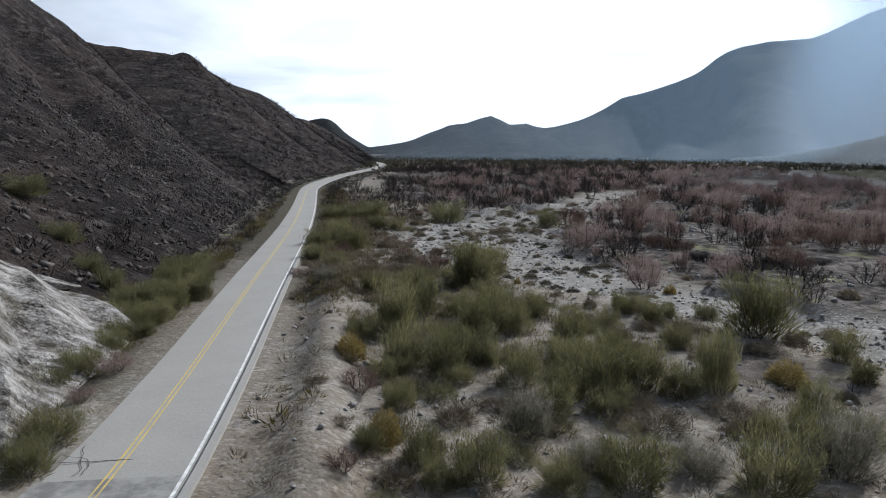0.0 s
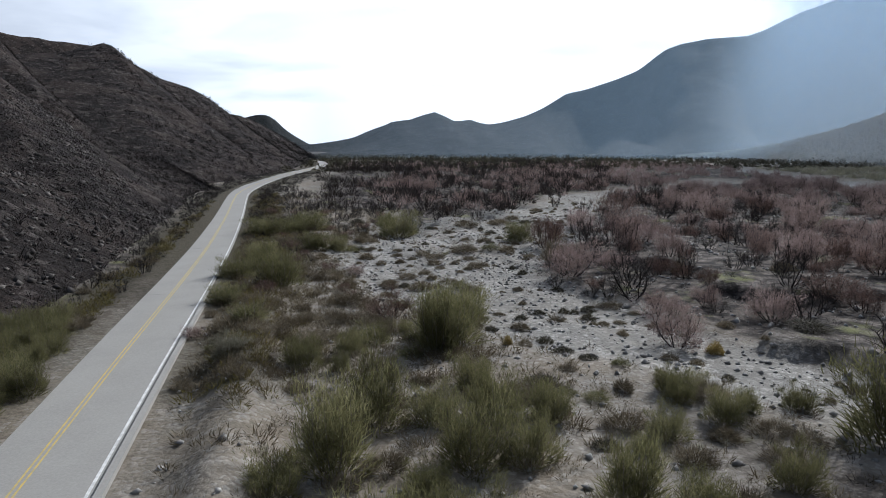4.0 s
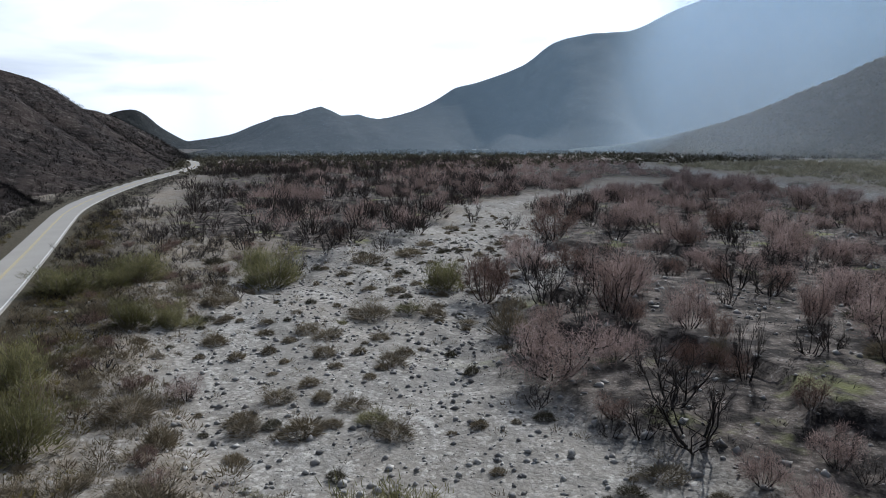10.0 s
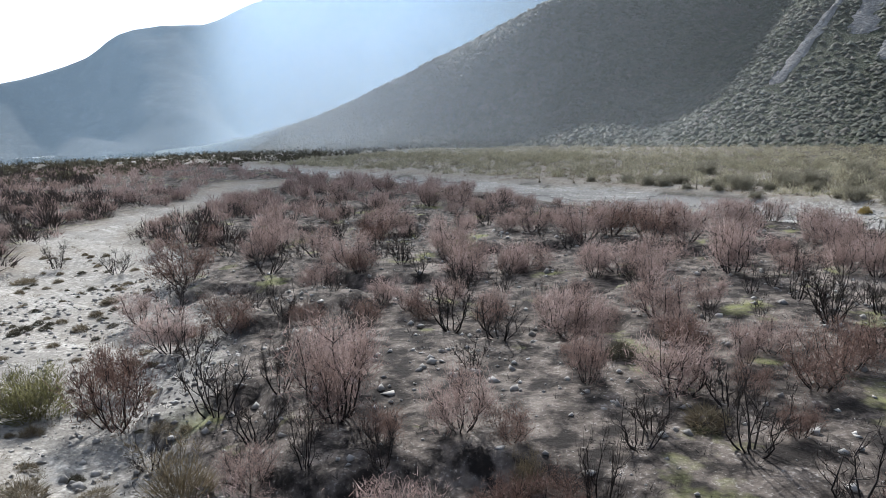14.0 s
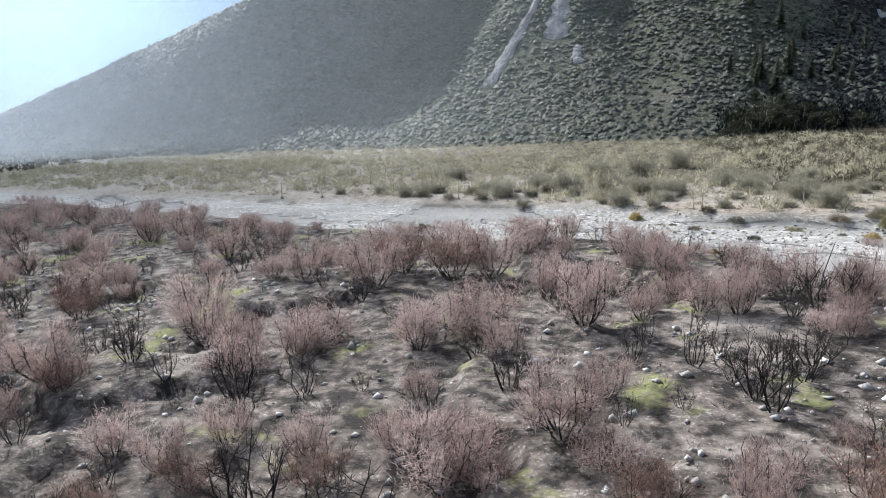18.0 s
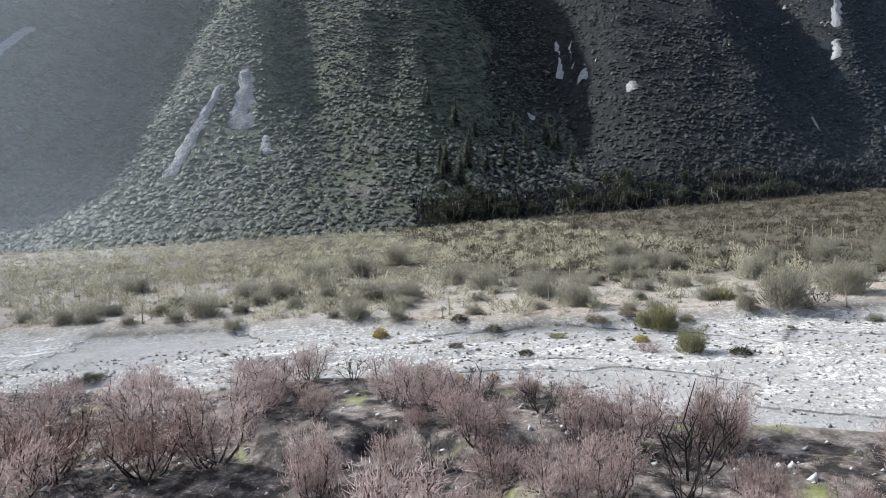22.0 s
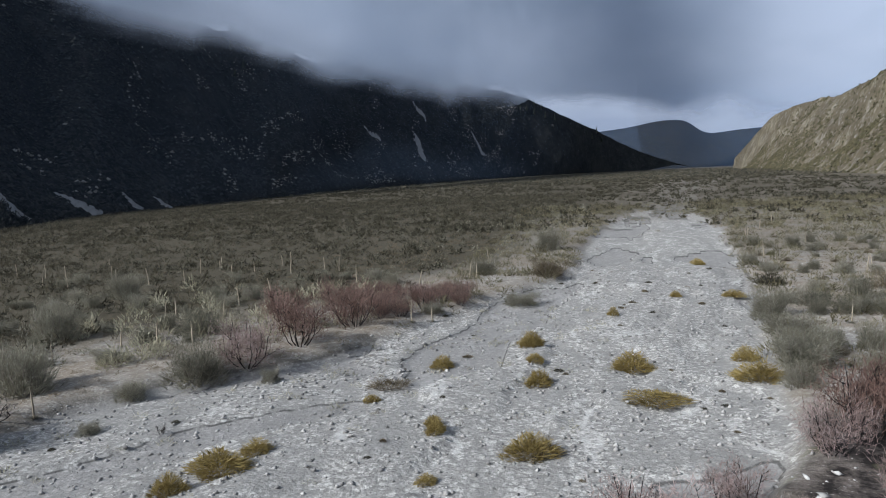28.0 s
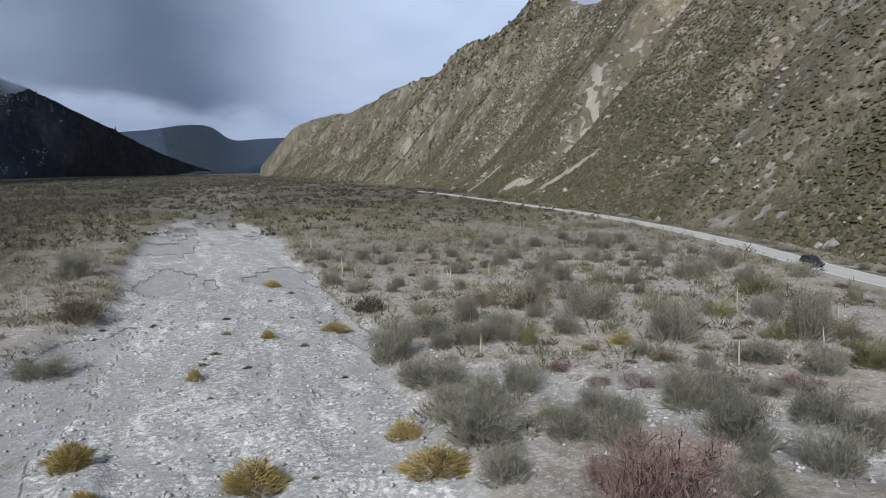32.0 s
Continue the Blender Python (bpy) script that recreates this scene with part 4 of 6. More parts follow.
RUSSET += [(111.6, 106.9, 3.7, 6.7), (36.4, 108.3, 3.1, 2.4), (94.6, 110.3, 3.2, 4.6), (76.9, 110.7, 3.4, 3.9), (42.2, 111.7, 3.1, 3.6), (47.6, 111.8, 2.7, 3.4), (65.6, 114.2, 2.2, 2.9), (82.3, 114.9, 4.1, 4.9), (67.2, 116.7, 3.2, 4.4), (69.8, 121.7, 2.3, 2.4), (108.5, 126.9, 3.7, 8.3), (82.4, 127.1, 3.3, 3.8), (72.8, 128.0, 3.3, 4.3), (120.1, 130.3, 3.4, 4.9), (56.6, 131.2, 5.6, 7.6), (89.4, 132.3, 3.8, 4.1), (121.0, 140.1, 4.6, 7.5), (121.0, 147.1, 3.9, 10.0), (131.6, 167.6, 4.0, 7.8)]
RUSSET += [(84.5, 41.5, 3.0, 4.6), (76.5, 37.0, 3.0, 4.8), (88.2, 44.5, 2.0, 3.2), (80.6, 39.4, 2.2, 3.6)]
BLACK = []
BLACK += [(110.6, 23.2, 0.8, 0.8), (124.6, 23.9, 1.6, 3.6), (87.3, 64.4, 5.4, 5.2), (73.9, 68.3, 2.2, 3.1), (98.5, 69.1, 2.4, 3.2), (29.1, 70.8, 2.9, 4.3), (67.0, 71.9, 3.5, 2.6), (68.9, 72.4, 3.9, 3.2), (27.7, 72.7, 2.2, 1.9), (103.4, 72.8, 2.4, 3.3), (75.3, 73.5, 1.7, 1.4), (30.8, 74.6, 3.7, 3.9), (73.3, 75.1, 3.5, 2.2), (37.1, 75.8, 4.1, 1.6), (66.7, 76.4, 1.1, 1.2), (74.2, 78.7, 2.1, 1.8), (35.2, 84.9, 2.4, 1.6), (108.7, 85.4, 2.6, 2.7), (69.1, 86.0, 3.1, 2.7), (33.5, 87.8, 3.1, 1.5), (53.8, 90.2, 2.7, 4.4), (69.1, 95.2, 1.3, 1.4), (55.3, 95.4, 3.7, 4.0), (39.0, 95.6, 3.7, 2.7)]
BLACK += [(36.4, 98.2, 4.3, 3.7), (51.3, 101.9, 2.5, 2.7), (59.8, 102.4, 1.4, 1.8), (67.8, 103.0, 3.3, 3.2), (56.4, 103.8, 1.8, 2.2), (51.8, 110.1, 2.8, 3.0), (59.0, 111.3, 2.1, 1.8), (70.6, 112.7, 3.1, 2.4), (72.3, 114.4, 3.0, 3.2), (53.2, 115.7, 2.0, 2.7), (70.2, 116.6, 2.3, 2.0), (73.6, 117.6, 2.5, 2.1), (101.7, 118.4, 3.5, 5.8), (61.9, 123.8, 3.5, 4.4), (82.7, 134.2, 2.5, 2.7), (56.4, 144.4, 3.0, 3.5), (96.4, 145.2, 2.7, 3.9), (54.8, 155.4, 3.6, 3.0)]
TUFT = []
TUFT += [(52.6, -34.2, 2.7, 4.3), (20.3, 27.8, 0.5, 0.8), (24.4, 30.1, 0.8, 1.1), (13.9, 43.8, 0.7, 1.2), (19.8, 44.0, 0.9, 1.6), (111.1, 44.2, 0.9, 2.7), (39.0, 49.2, 1.2, 1.8), (17.9, 50.2, 1.0, 1.3), (129.2, 50.9, 1.1, 3.1), (13.9, 51.2, 1.0, 2.0), (35.1, 57.3, 0.8, 3.1), (10.6, 57.8, 0.7, 1.0), (17.1, 59.8, 0.7, 1.1), (31.4, 61.3, 0.8, 1.2), (23.4, 61.4, 0.8, 0.8), (120.0, 62.8, 0.7, 1.9), (131.4, 63.0, 1.0, 2.5), (26.8, 63.1, 0.6, 1.2), (14.5, 63.7, 0.6, 1.1), (16.8, 64.0, 0.7, 1.6), (22.6, 65.3, 0.9, 1.0), (135.1, 66.3, 1.1, 2.5), (19.8, 72.5, 0.5, 0.7), (129.0, 73.0, 0.6, 1.7)]
TUFT += [(46.3, 74.5, 1.3, 2.5), (20.9, 77.0, 0.6, 1.0), (12.4, 79.8, 1.1, 2.4), (5.8, 80.3, 1.6, 2.0), (53.7, 81.7, 1.5, 2.2), (9.7, 82.4, 0.7, 1.7), (14.2, 83.6, 0.8, 1.3), (23.9, 84.8, 0.8, 1.2), (24.3, 89.4, 0.7, 1.0), (21.1, 89.9, 0.8, 1.3), (10.4, 93.4, 0.8, 1.3), (27.7, 94.8, 0.6, 0.8), (26.1, 96.5, 0.5, 0.8), (9.2, 97.4, 1.2, 2.2), (28.8, 98.6, 0.6, 0.8), (27.8, 101.5, 0.6, 1.2), (26.2, 105.2, 0.6, 1.3), (126.4, 106.2, 1.4, 2.8), (9.5, 108.1, 1.1, 1.9), (26.3, 108.1, 0.9, 1.7), (0.3, 108.6, 1.4, 2.5), (29.3, 111.2, 0.7, 1.3), (29.9, 117.6, 0.8, 1.6), (41.7, 123.7, 0.8, 1.5)]
TUFT += [(34.3, 127.9, 1.4, 3.9), (39.1, 128.1, 0.8, 1.5), (11.0, 128.9, 1.3, 2.4), (47.7, 129.9, 1.0, 1.7), (38.8, 135.0, 1.2, 2.7), (49.2, 151.6, 1.1, 2.8)]
BROWN = []
BROWN += [(84.1, -51.4, 2.2, 5.7), (84.0, -45.1, 3.4, 5.4), (39.1, -30.7, 2.7, 6.4), (34.6, -26.0, 3.3, 6.3), (3.5, -18.4, 2.8, 5.3), (18.5, -11.7, 2.4, 3.9), (21.1, -1.6, 2.1, 3.4), (36.7, -1.3, 1.1, 3.1), (15.5, 1.8, 2.6, 4.5), (54.2, 5.6, 1.0, 2.0), (96.2, 10.7, 1.0, 3.5), (13.0, 26.9, 1.0, 2.5), (-0.9, 27.1, 0.3, 1.2), (17.1, 28.1, 1.1, 2.6), (-2.1, 31.7, 0.4, 1.1), (132.0, 31.9, 2.0, 3.7), (125.7, 41.0, 1.3, 2.0), (128.7, 47.1, 1.2, 1.9), (126.7, 56.8, 0.7, 2.2), (6.0, 61.3, 1.8, 2.3), (2.1, 62.2, 0.9, 3.0), (-1.9, 65.1, 1.4, 2.7), (-3.8, 65.3, 0.9, 1.6), (4.1, 67.6, 0.8, 3.6)]
BROWN += [(124.5, 69.3, 0.7, 1.9), (5.5, 73.6, 1.4, 3.5), (38.3, 79.5, 1.8, 1.5), (4.3, 84.4, 1.4, 3.4), (30.3, 92.4, 2.9, 3.0), (20.5, 93.7, 0.7, 1.6), (17.1, 95.6, 0.9, 2.2), (25.0, 100.4, 0.9, 2.4), (21.9, 101.2, 1.5, 4.1), (27.8, 124.6, 1.7, 3.9)]
# ---- plants ----
def leaf_material(name, stops, through_light=0.3, rough=0.75, clumped=0.35):
    """Leaves and twigs: each blade and each few metres of growth take their own tone, and some light comes through."""
    m = bpy.data.materials.new(name)
    m.use_nodes = True
    n = Nodes(m.node_tree)
    spot = n.add("ShaderNodeNewGeometry")
    island, each = spot.outputs["Random Per Island"], n.add("ShaderNodeObjectInfo").outputs["Random"]
    growth = n.add("ShaderNodeTexVoronoi", {"Vector": n.scaled(spot.outputs["Position"], 1, 1, 0), "Scale": 0.36, "Randomness": 1.0}).outputs["Color"]
    growth = n.add("ShaderNodeSeparateColor", {"Color": growth}).outputs[0]
    tone = n.maths("ADD", n.maths("MULTIPLY", island, 0.85 - clumped), n.maths("ADD", n.maths("MULTIPLY", each, 0.15), n.maths("MULTIPLY", growth, clumped)))
    col = n.ramp(tone, stops)
    b = n.add("ShaderNodeBsdfPrincipled", {"Base Color": col, "Roughness": rough, "Specular IOR Level": 0.15}).outputs[0]
    if through_light:
        b = n.add("ShaderNodeMixShader", {0: through_light, 1: b, 2: n.add("ShaderNodeBsdfTranslucent", {"Color": col}).outputs[0]}).outputs[0]
    n.add("ShaderNodeOutputMaterial", {"Surface": b})
    return m


M_CHAR = leaf_material("charred_wood", [(0.0, (0.012, 0.011, 0.011)), (0.7, (0.03, 0.027, 0.026)), (1.0, (0.09, 0.075, 0.065))], 0)
M_BARK = leaf_material("grey_bark", [(0.0, (0.10, 0.085, 0.07)), (1.0, (0.26, 0.23, 0.20))], 0)
M_RUSSET = leaf_material("scorched_leaves", [(0.0, (0.11, 0.077, 0.069)), (0.5, (0.285, 0.213, 0.194)), (1.0, (0.53, 0.43, 0.40))], 0.42)
M_CHARTWIG = leaf_material("charred_twigs", [(0.0, (0.02, 0.017, 0.016)), (0.6, (0.055, 0.044, 0.04)), (1.0, (0.15, 0.115, 0.10))], 0.1)
M_RED = leaf_material("red_scorched_leaves", [(0.0, (0.065, 0.039, 0.032)), (0.5, (0.17, 0.11, 0.09)), (1.0, (0.31, 0.22, 0.185))], 0.22)
M_OLIVE = leaf_material("olive_leaves", [(0.0, (0.055, 0.054, 0.026)), (0.55, (0.17, 0.164, 0.078)), (1.0, (0.35, 0.33, 0.175))], 0.45)
M_SAGE = leaf_material("sage_leaves", [(0.0, (0.085, 0.08, 0.06)), (0.5, (0.21, 0.20, 0.152)), (1.0, (0.42, 0.40, 0.32))], 0.5)
M_GOLD = leaf_material("golden_leaves", [(0.0, (0.11, 0.083, 0.03)), (0.5, (0.26, 0.198, 0.072)), (1.0, (0.44, 0.355, 0.15))])
M_DUN = leaf_material("dun_twigs", [(0.0, (0.055, 0.044, 0.03)), (0.5, (0.14, 0.115, 0.075)), (1.0, (0.28, 0.235, 0.165))])
M_DARK = leaf_material("dark_tuft_leaves", [(0.0, (0.024, 0.023, 0.016)), (0.5, (0.060, 0.055, 0.037)), (1.0, (0.125, 0.115, 0.08))])
# olive scrub with the bank's cloud shade put into its colour
M_BANK = leaf_material("olive_shade_bank_leaves", [(0.0, (0.016, 0.016, 0.010)), (0.3, (0.04, 0.039, 0.026)), (0.55, (0.085, 0.074, 0.05)), (0.8, (0.125, 0.118, 0.088)), (1.0, (0.24, 0.23, 0.18))], 0.3, clumped=0.55)
M_SCRUB = leaf_material("bank_scrub_leaves", [(0.0, (0.055, 0.05, 0.03)), (0.5, (0.15, 0.135, 0.083)), (1.0, (0.31, 0.28, 0.18))], 0.45, clumped=0.55)
M_STRAW = leaf_material("straw_twigs", [(0.0, (0.16, 0.15, 0.105)), (0.5, (0.35, 0.33, 0.235)), (1.0, (0.55, 0.51, 0.39))], 0.45, clumped=0.55)
M_VERGE = leaf_material("verge_leaves", [(0.0, (0.05, 0.045, 0.018)), (0.5, (0.13, 0.11, 0.04)), (0.85, (0.22, 0.18, 0.065)), (1.0, (0.30, 0.15, 0.08))], 0.3)
M_PALE = leaf_material("bleached_stalk", [(0.0, (0.20, 0.17, 0.125)), (1.0, (0.40, 0.345, 0.26))], 0)
# leaf tone for brush and oaks, lowered to carry the cloud shade
M_SHADE_LEAF = leaf_material("shade_toned_leaves", [(0.0, (0.009, 0.011, 0.012)), (0.6, (0.022, 0.026, 0.026)), (1.0, (0.055, 0.058, 0.054))], 0)
M_FIR = leaf_material("pale_conifer_needles", [(0.0, (0.035, 0.042, 0.032)), (0.6, (0.085, 0.096, 0.07)), (1.0, (0.17, 0.175, 0.13))], 0.3)
M_OAK = leaf_material("dark_oak_leaves", [(0.0, (0.016, 0.019, 0.012)), (0.6, (0.04, 0.046, 0.028)), (1.0, (0.10, 0.10, 0.066))], 0.25)
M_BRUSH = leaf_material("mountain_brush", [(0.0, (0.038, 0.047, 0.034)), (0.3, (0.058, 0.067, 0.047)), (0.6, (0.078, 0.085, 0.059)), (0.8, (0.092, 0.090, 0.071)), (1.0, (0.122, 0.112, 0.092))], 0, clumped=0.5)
# shaded and half-shaded copies of the mountain brush, with shade in the colour
M_SHADEBRUSH = leaf_material("brush_shade_tone", [(0.0, (0.005, 0.0065, 0.006)), (0.45, (0.011, 0.0135, 0.012)), (0.75, (0.026, 0.0265, 0.022)), (1.0, (0.055, 0.053, 0.045))], 0, clumped=0.5)
M_MIDBRUSH = leaf_material("brush_half_shade_tone", [(0.0, (0.02, 0.0245, 0.019)), (0.4, (0.04, 0.046, 0.035)), (0.75, (0.058, 0.063, 0.048)), (1.0, (0.095, 0.092, 0.073))], 0, clumped=0.5)
M_DRYBRUSH = leaf_material("dry_mountain_brush", [(0.0, (0.03, 0.028, 0.014)), (0.5, (0.065, 0.059, 0.03)), (0.85, (0.10, 0.087, 0.05)), (1.0, (0.155, 0.128, 0.088))], 0)


def tri_mesh(name, verts, mat, faces=None):
    """A mesh of loose triangles (three vertices each), or of the faces given."""
    me = bpy.data.meshes.new(name)
    verts = np.asarray(verts, np.float32).reshape(-1, 3)
    faces = np.arange(len(verts)).reshape(-1, 3) if faces is None else np.asarray(faces)
    me.vertices.add(len(verts))
    me.vertices.foreach_set("co", verts.ravel())
    me.loops.add(faces.size)
    me.loops.foreach_set("vertex_index", faces.ravel().astype(np.int32))
    me.polygons.add(len(faces))
    me.polygons.foreach_set("loop_start", np.arange(0, faces.size, faces.shape[1], dtype=np.int32))
    me.materials.append(mat)
    me.update()
    me.validate()
    return me


def unit(v):
    return v / np.maximum(np.linalg.norm(v, axis=-1, keepdims=True), 1e-9)


def blades(base, way, length, width, rng):
    """One slim triangle for each base point: its tip lies along way."""
    side = unit(np.cross(way, rng.normal(size=way.shape)))
    length, width = np.asarray(length)[:, None], np.asarray(width)[:, None]
    return np.stack([base - side * width / 2, base + side * width / 2, base + way * length], 1)


def tubes(paths, sides=3):
    """Tapered limbs: each path is (points, radii)."""
    verts, faces, at = [], [], 0
    for pts, rad in paths:
        pts = np.asarray(pts, float)
        way = unit(np.gradient(pts, axis=0))
        ref = np.where(np.abs(way[:, 2:]) > 0.9, [[1.0, 0, 0]], [[0, 0, 1.0]])
        a = unit(np.cross(way, ref))
        b = np.cross(way, a)
        k = len(pts)
        for j in range(sides):
            ang = 2 * math.pi * j / sides
            verts.append(pts + (a * math.cos(ang) + b * math.sin(ang)) * np.asarray(rad)[:, None])
        idx = at + np.arange(sides)[:, None] * k + np.arange(k)[None, :]
        for j in range(sides):
            p, q = idx[j], idx[(j + 1) % sides]
            faces.append(np.stack([p[:-1], q[:-1], q[1:], p[1:]], -1))
        at += sides * k
    return np.concatenate(verts), np.concatenate(faces)


def limbs(rng, count, spread_out, forks, thick, wiggle=0.10, low=0.55):
    """Branching limbs of a shrub one unit high and about one wide. Returns paths and the twigs alone."""
    paths, twigs = [], []
    for i in range(count):
        ang = 2 * math.pi * (i + rng.uniform(-0.35, 0.35)) / count
        lean = spread_out * rng.uniform(0.35, 1.0)
        tip = np.array([math.cos(ang) * lean * 0.5, math.sin(ang) * lean * 0.5, rng.uniform(low, 0.95)])
        root = np.array([math.cos(ang), math.sin(ang), 0]) * rng.uniform(0.0, 0.06) - [0, 0, 0.06]
        s = np.linspace(0, 1, 5)[:, None]
        bow = np.array([math.cos(ang), math.sin(ang), -0.6]) * 0.10 * np.sin(s * math.pi)
        pts = root + (tip - root) * s + bow + rng.normal(size=(5, 3)) * wiggle * 0.35 * s
        paths.append((pts, thick * rng.uniform(0.7, 1.1) * np.array([1, 0.8, 0.62, 0.42, 0.18])))
        for f in range(forks[0]):
            at = rng.uniform(0.3, 0.85)
            k = at * 4
            p0 = pts[int(k)] + (pts[min(int(k) + 1, 4)] - pts[int(k)]) * (k - int(k))
            out = unit(unit(tip - root) * 0.55 + rng.normal(size=3) * [0.55, 0.55, 0.25] + [0, 0, 0.3])
            size = rng.uniform(0.18, 0.38) * (1.15 - at * 0.5)
            sub = p0 + out * np.linspace(0, size, 3)[:, None] + rng.normal(size=(3, 3)) * 0.02 * np.array([[0], [1], [1]])
            paths.append((sub, thick * 0.42 * np.array([1, 0.7, 0.25])))
            twigs.append(sub)
            for g in range(forks[1]):
                q0 = sub[1] + (sub[2] - sub[1]) * rng.uniform(-0.6, 0.9)
                fine = unit(out + rng.normal(size=3) * 0.6 + [0, 0, 0.25])
                twig = q0 + fine * np.linspace(0, rng.uniform(0.08, 0.2), 2)[:, None]
                paths.append((twig, thick * 0.2 * np.array([1, 0.4])))
                twigs.append(twig)
    return paths, twigs


def on_twigs(rng, twigs, count, spread_out, length, width, up=0.4):
    pick = rng.randint(len(twigs), size=count)
    s = rng.uniform(0, 1, size=(count, 1))
    a = np.array([t[0] for t in twigs])[pick]
    b = np.array([t[-1] for t in twigs])[pick]
    base = a + (b - a) * s + rng.normal(size=(count, 3)) * spread_out
    way = unit(unit(b - a) * 0.8 + rng.normal(size=(count, 3)) * 0.6 + [0, 0, up])
    base[:, 2] = np.maximum(base[:, 2], 0.02)
    return blades(base, way, rng.uniform(0.5, 1.2, count) * length, rng.uniform(0.6, 1.3, count) * width, rng)


def dome(rng, count, length, width, upright=0.8, flat=1.0):
    """Blades that stand out of a low mound one unit wide and about one high."""
    ang, r = rng.uniform(0, 2 * math.pi, count), np.sqrt(rng.uniform(0, 1, count)) * 0.34
    lump = 1 + 0.25 * np.sin(ang * 2 + rng.uniform(0, 6)) + 0.15 * np.sin(ang * 5 + rng.uniform(0, 6))
    base = np.stack([np.cos(ang) * r * lump, np.sin(ang) * r * lump, rng.uniform(0, 0.55, count) * (1 - (r / 0.36) ** 2) * flat], -1)
    way = unit(np.stack([np.cos(ang) * r * 3, np.sin(ang) * r * 3, np.full(count, upright)], -1) + rng.normal(size=(count, 3)) * 0.35)
    return blades(base, way, rng.uniform(0.6, 1.2, count) * length, rng.uniform(0.6, 1.3, count) * width, rng)


def part(name, me, parent, label=""):
    ob = new(name, me)
    ob.parent = parent
    return tagged(ob, label)


def russet_shrub(v, leaves=M_RUSSET):
    rng = np.random.RandomState(100 + v)
    paths, twigs = limbs(rng, 9, 1.0, (4, 3), 0.017)
    top = new("burnt_shrub")
    tv, tf = tubes(paths)
    part("trunk", tri_mesh("branches", tv, M_CHAR, tf), top, "blackened branching trunk")
    part("crown", tri_mesh("foliage", on_twigs(rng, twigs, 3000, 0.085, 0.12, 0.009), leaves), top, "scorched dry leaves")
    return top


def red_shrub(v):
    return russet_shrub(v + 40, M_RED)


def black_shrub(v):
    rng = np.random.RandomState(200 + v)
    paths, twigs = limbs(rng, 7, 0.9, (4, 3), 0.020, 0.16)
    top = new("charred_shrub")
    tv, tf = tubes(paths)
    part("trunk", tri_mesh("branches", tv, M_CHAR, tf), top)
    part("crown", tri_mesh("twigs", on_twigs(rng, twigs, 420, 0.03, 0.15, 0.008), M_CHARTWIG), top)
    return top


def broom(v, name, leaves, bark, seed, count=1300, width=0.021, up=0.9):
    rng = np.random.RandomState(seed + v)
    paths, twigs = limbs(rng, 13, 0.95, (3, 1), 0.010, 0.05, 0.6)
    stems = [p[1:] for p, r in paths if len(p) == 5]
    tv, tf = tubes(paths)
    top = new(name)
    part("trunk", tri_mesh("stems", tv, bark, tf), top)
    heart = dome(rng, count // 4, 0.2, width * 1.5, 0.9) * [1.15, 1.15, 1.25]
    leafy = np.concatenate([heart, on_twigs(rng, twigs, count * 2 // 3, 0.06, 0.13, width, up), on_twigs(rng, stems, count // 2, 0.085, 0.13, width, up)])
    part("crown", tri_mesh("foliage", leafy, leaves), top)
    return top


def green_shrub(v):
    return broom(v, "green_shrub", M_OLIVE, M_BARK, 300, 2900, 0.0095)


def grey_shrub(v):
    return broom(v, "sage_shrub", M_SAGE, M_BARK, 400, 2600, 0.010, 0.45)


def brown_shrub(v):
    rng = np.random.RandomState(500 + v)
    paths, twigs = limbs(rng, 8, 1.0, (2, 1), 0.012, 0.1, 0.35)
    tv, tf = tubes(paths)
    top = new("dry_shrub")
    part("trunk", tri_mesh("stems", tv, M_BARK, tf), top)
    part("crown", tri_mesh("foliage", np.concatenate([on_twigs(rng, twigs, 700, 0.06, 0.12, 0.011), dome(rng, 700, 0.3, 0.013, 0.9)]), M_OLIVE if v == 2 else M_DUN), top)
    return top


def tuft(v):
    rng = np.random.RandomState(600 + v)
    me = tri_mesh("low_bush", np.concatenate([dome(rng, 700, 0.22, 0.02, 0.7), dome(rng, 160, 0.4, 0.012, 1.2)]), M_DARK if v % 2 else M_DUN)
    return new("low_bush", me)


def gold_tuft(v):
    rng = np.random.RandomState(700 + v)
    me = tri_mesh("golden_bush", np.concatenate([dome(rng, 1500, 0.15, 0.018, 0.6) * [1.15, 1.15, 1.45], dome(rng, 200, 0.3, 0.012, 1.0)]), M_GOLD)
    return new("golden_bush", me)


def yucca(v):
    rng = np.random.RandomState(800 + v)
    top = new("yucca")
    lean = rng.normal(size=2) * 0.05
    stalk = [(np.array([[lean[0] * k * k, lean[1] * k * k, k] for k in np.linspace(0, 1, 5)]), np.array([0.034, 0.032, 0.03, 0.026, 0.012]))]
    tv, tf = tubes(stalk, 5)
    part("stalk", tri_mesh("stalk", tv, M_PALE, tf), top, "dry bleached flower stalk")
    count = 70
    ang, el = rng.uniform(0, 6.28, count), rng.uniform(0.1, 1.2, count)
    way = np.stack([np.cos(ang) * np.cos(el), np.sin(ang) * np.cos(el), np.sin(el)], -1)
    part("rosette", tri_mesh("rosette", blades(way * 0.02, way, np.full(count, 0.2), np.full(count, 0.02), rng), M_SAGE), top)
    return top


PROTOTYPES = {}
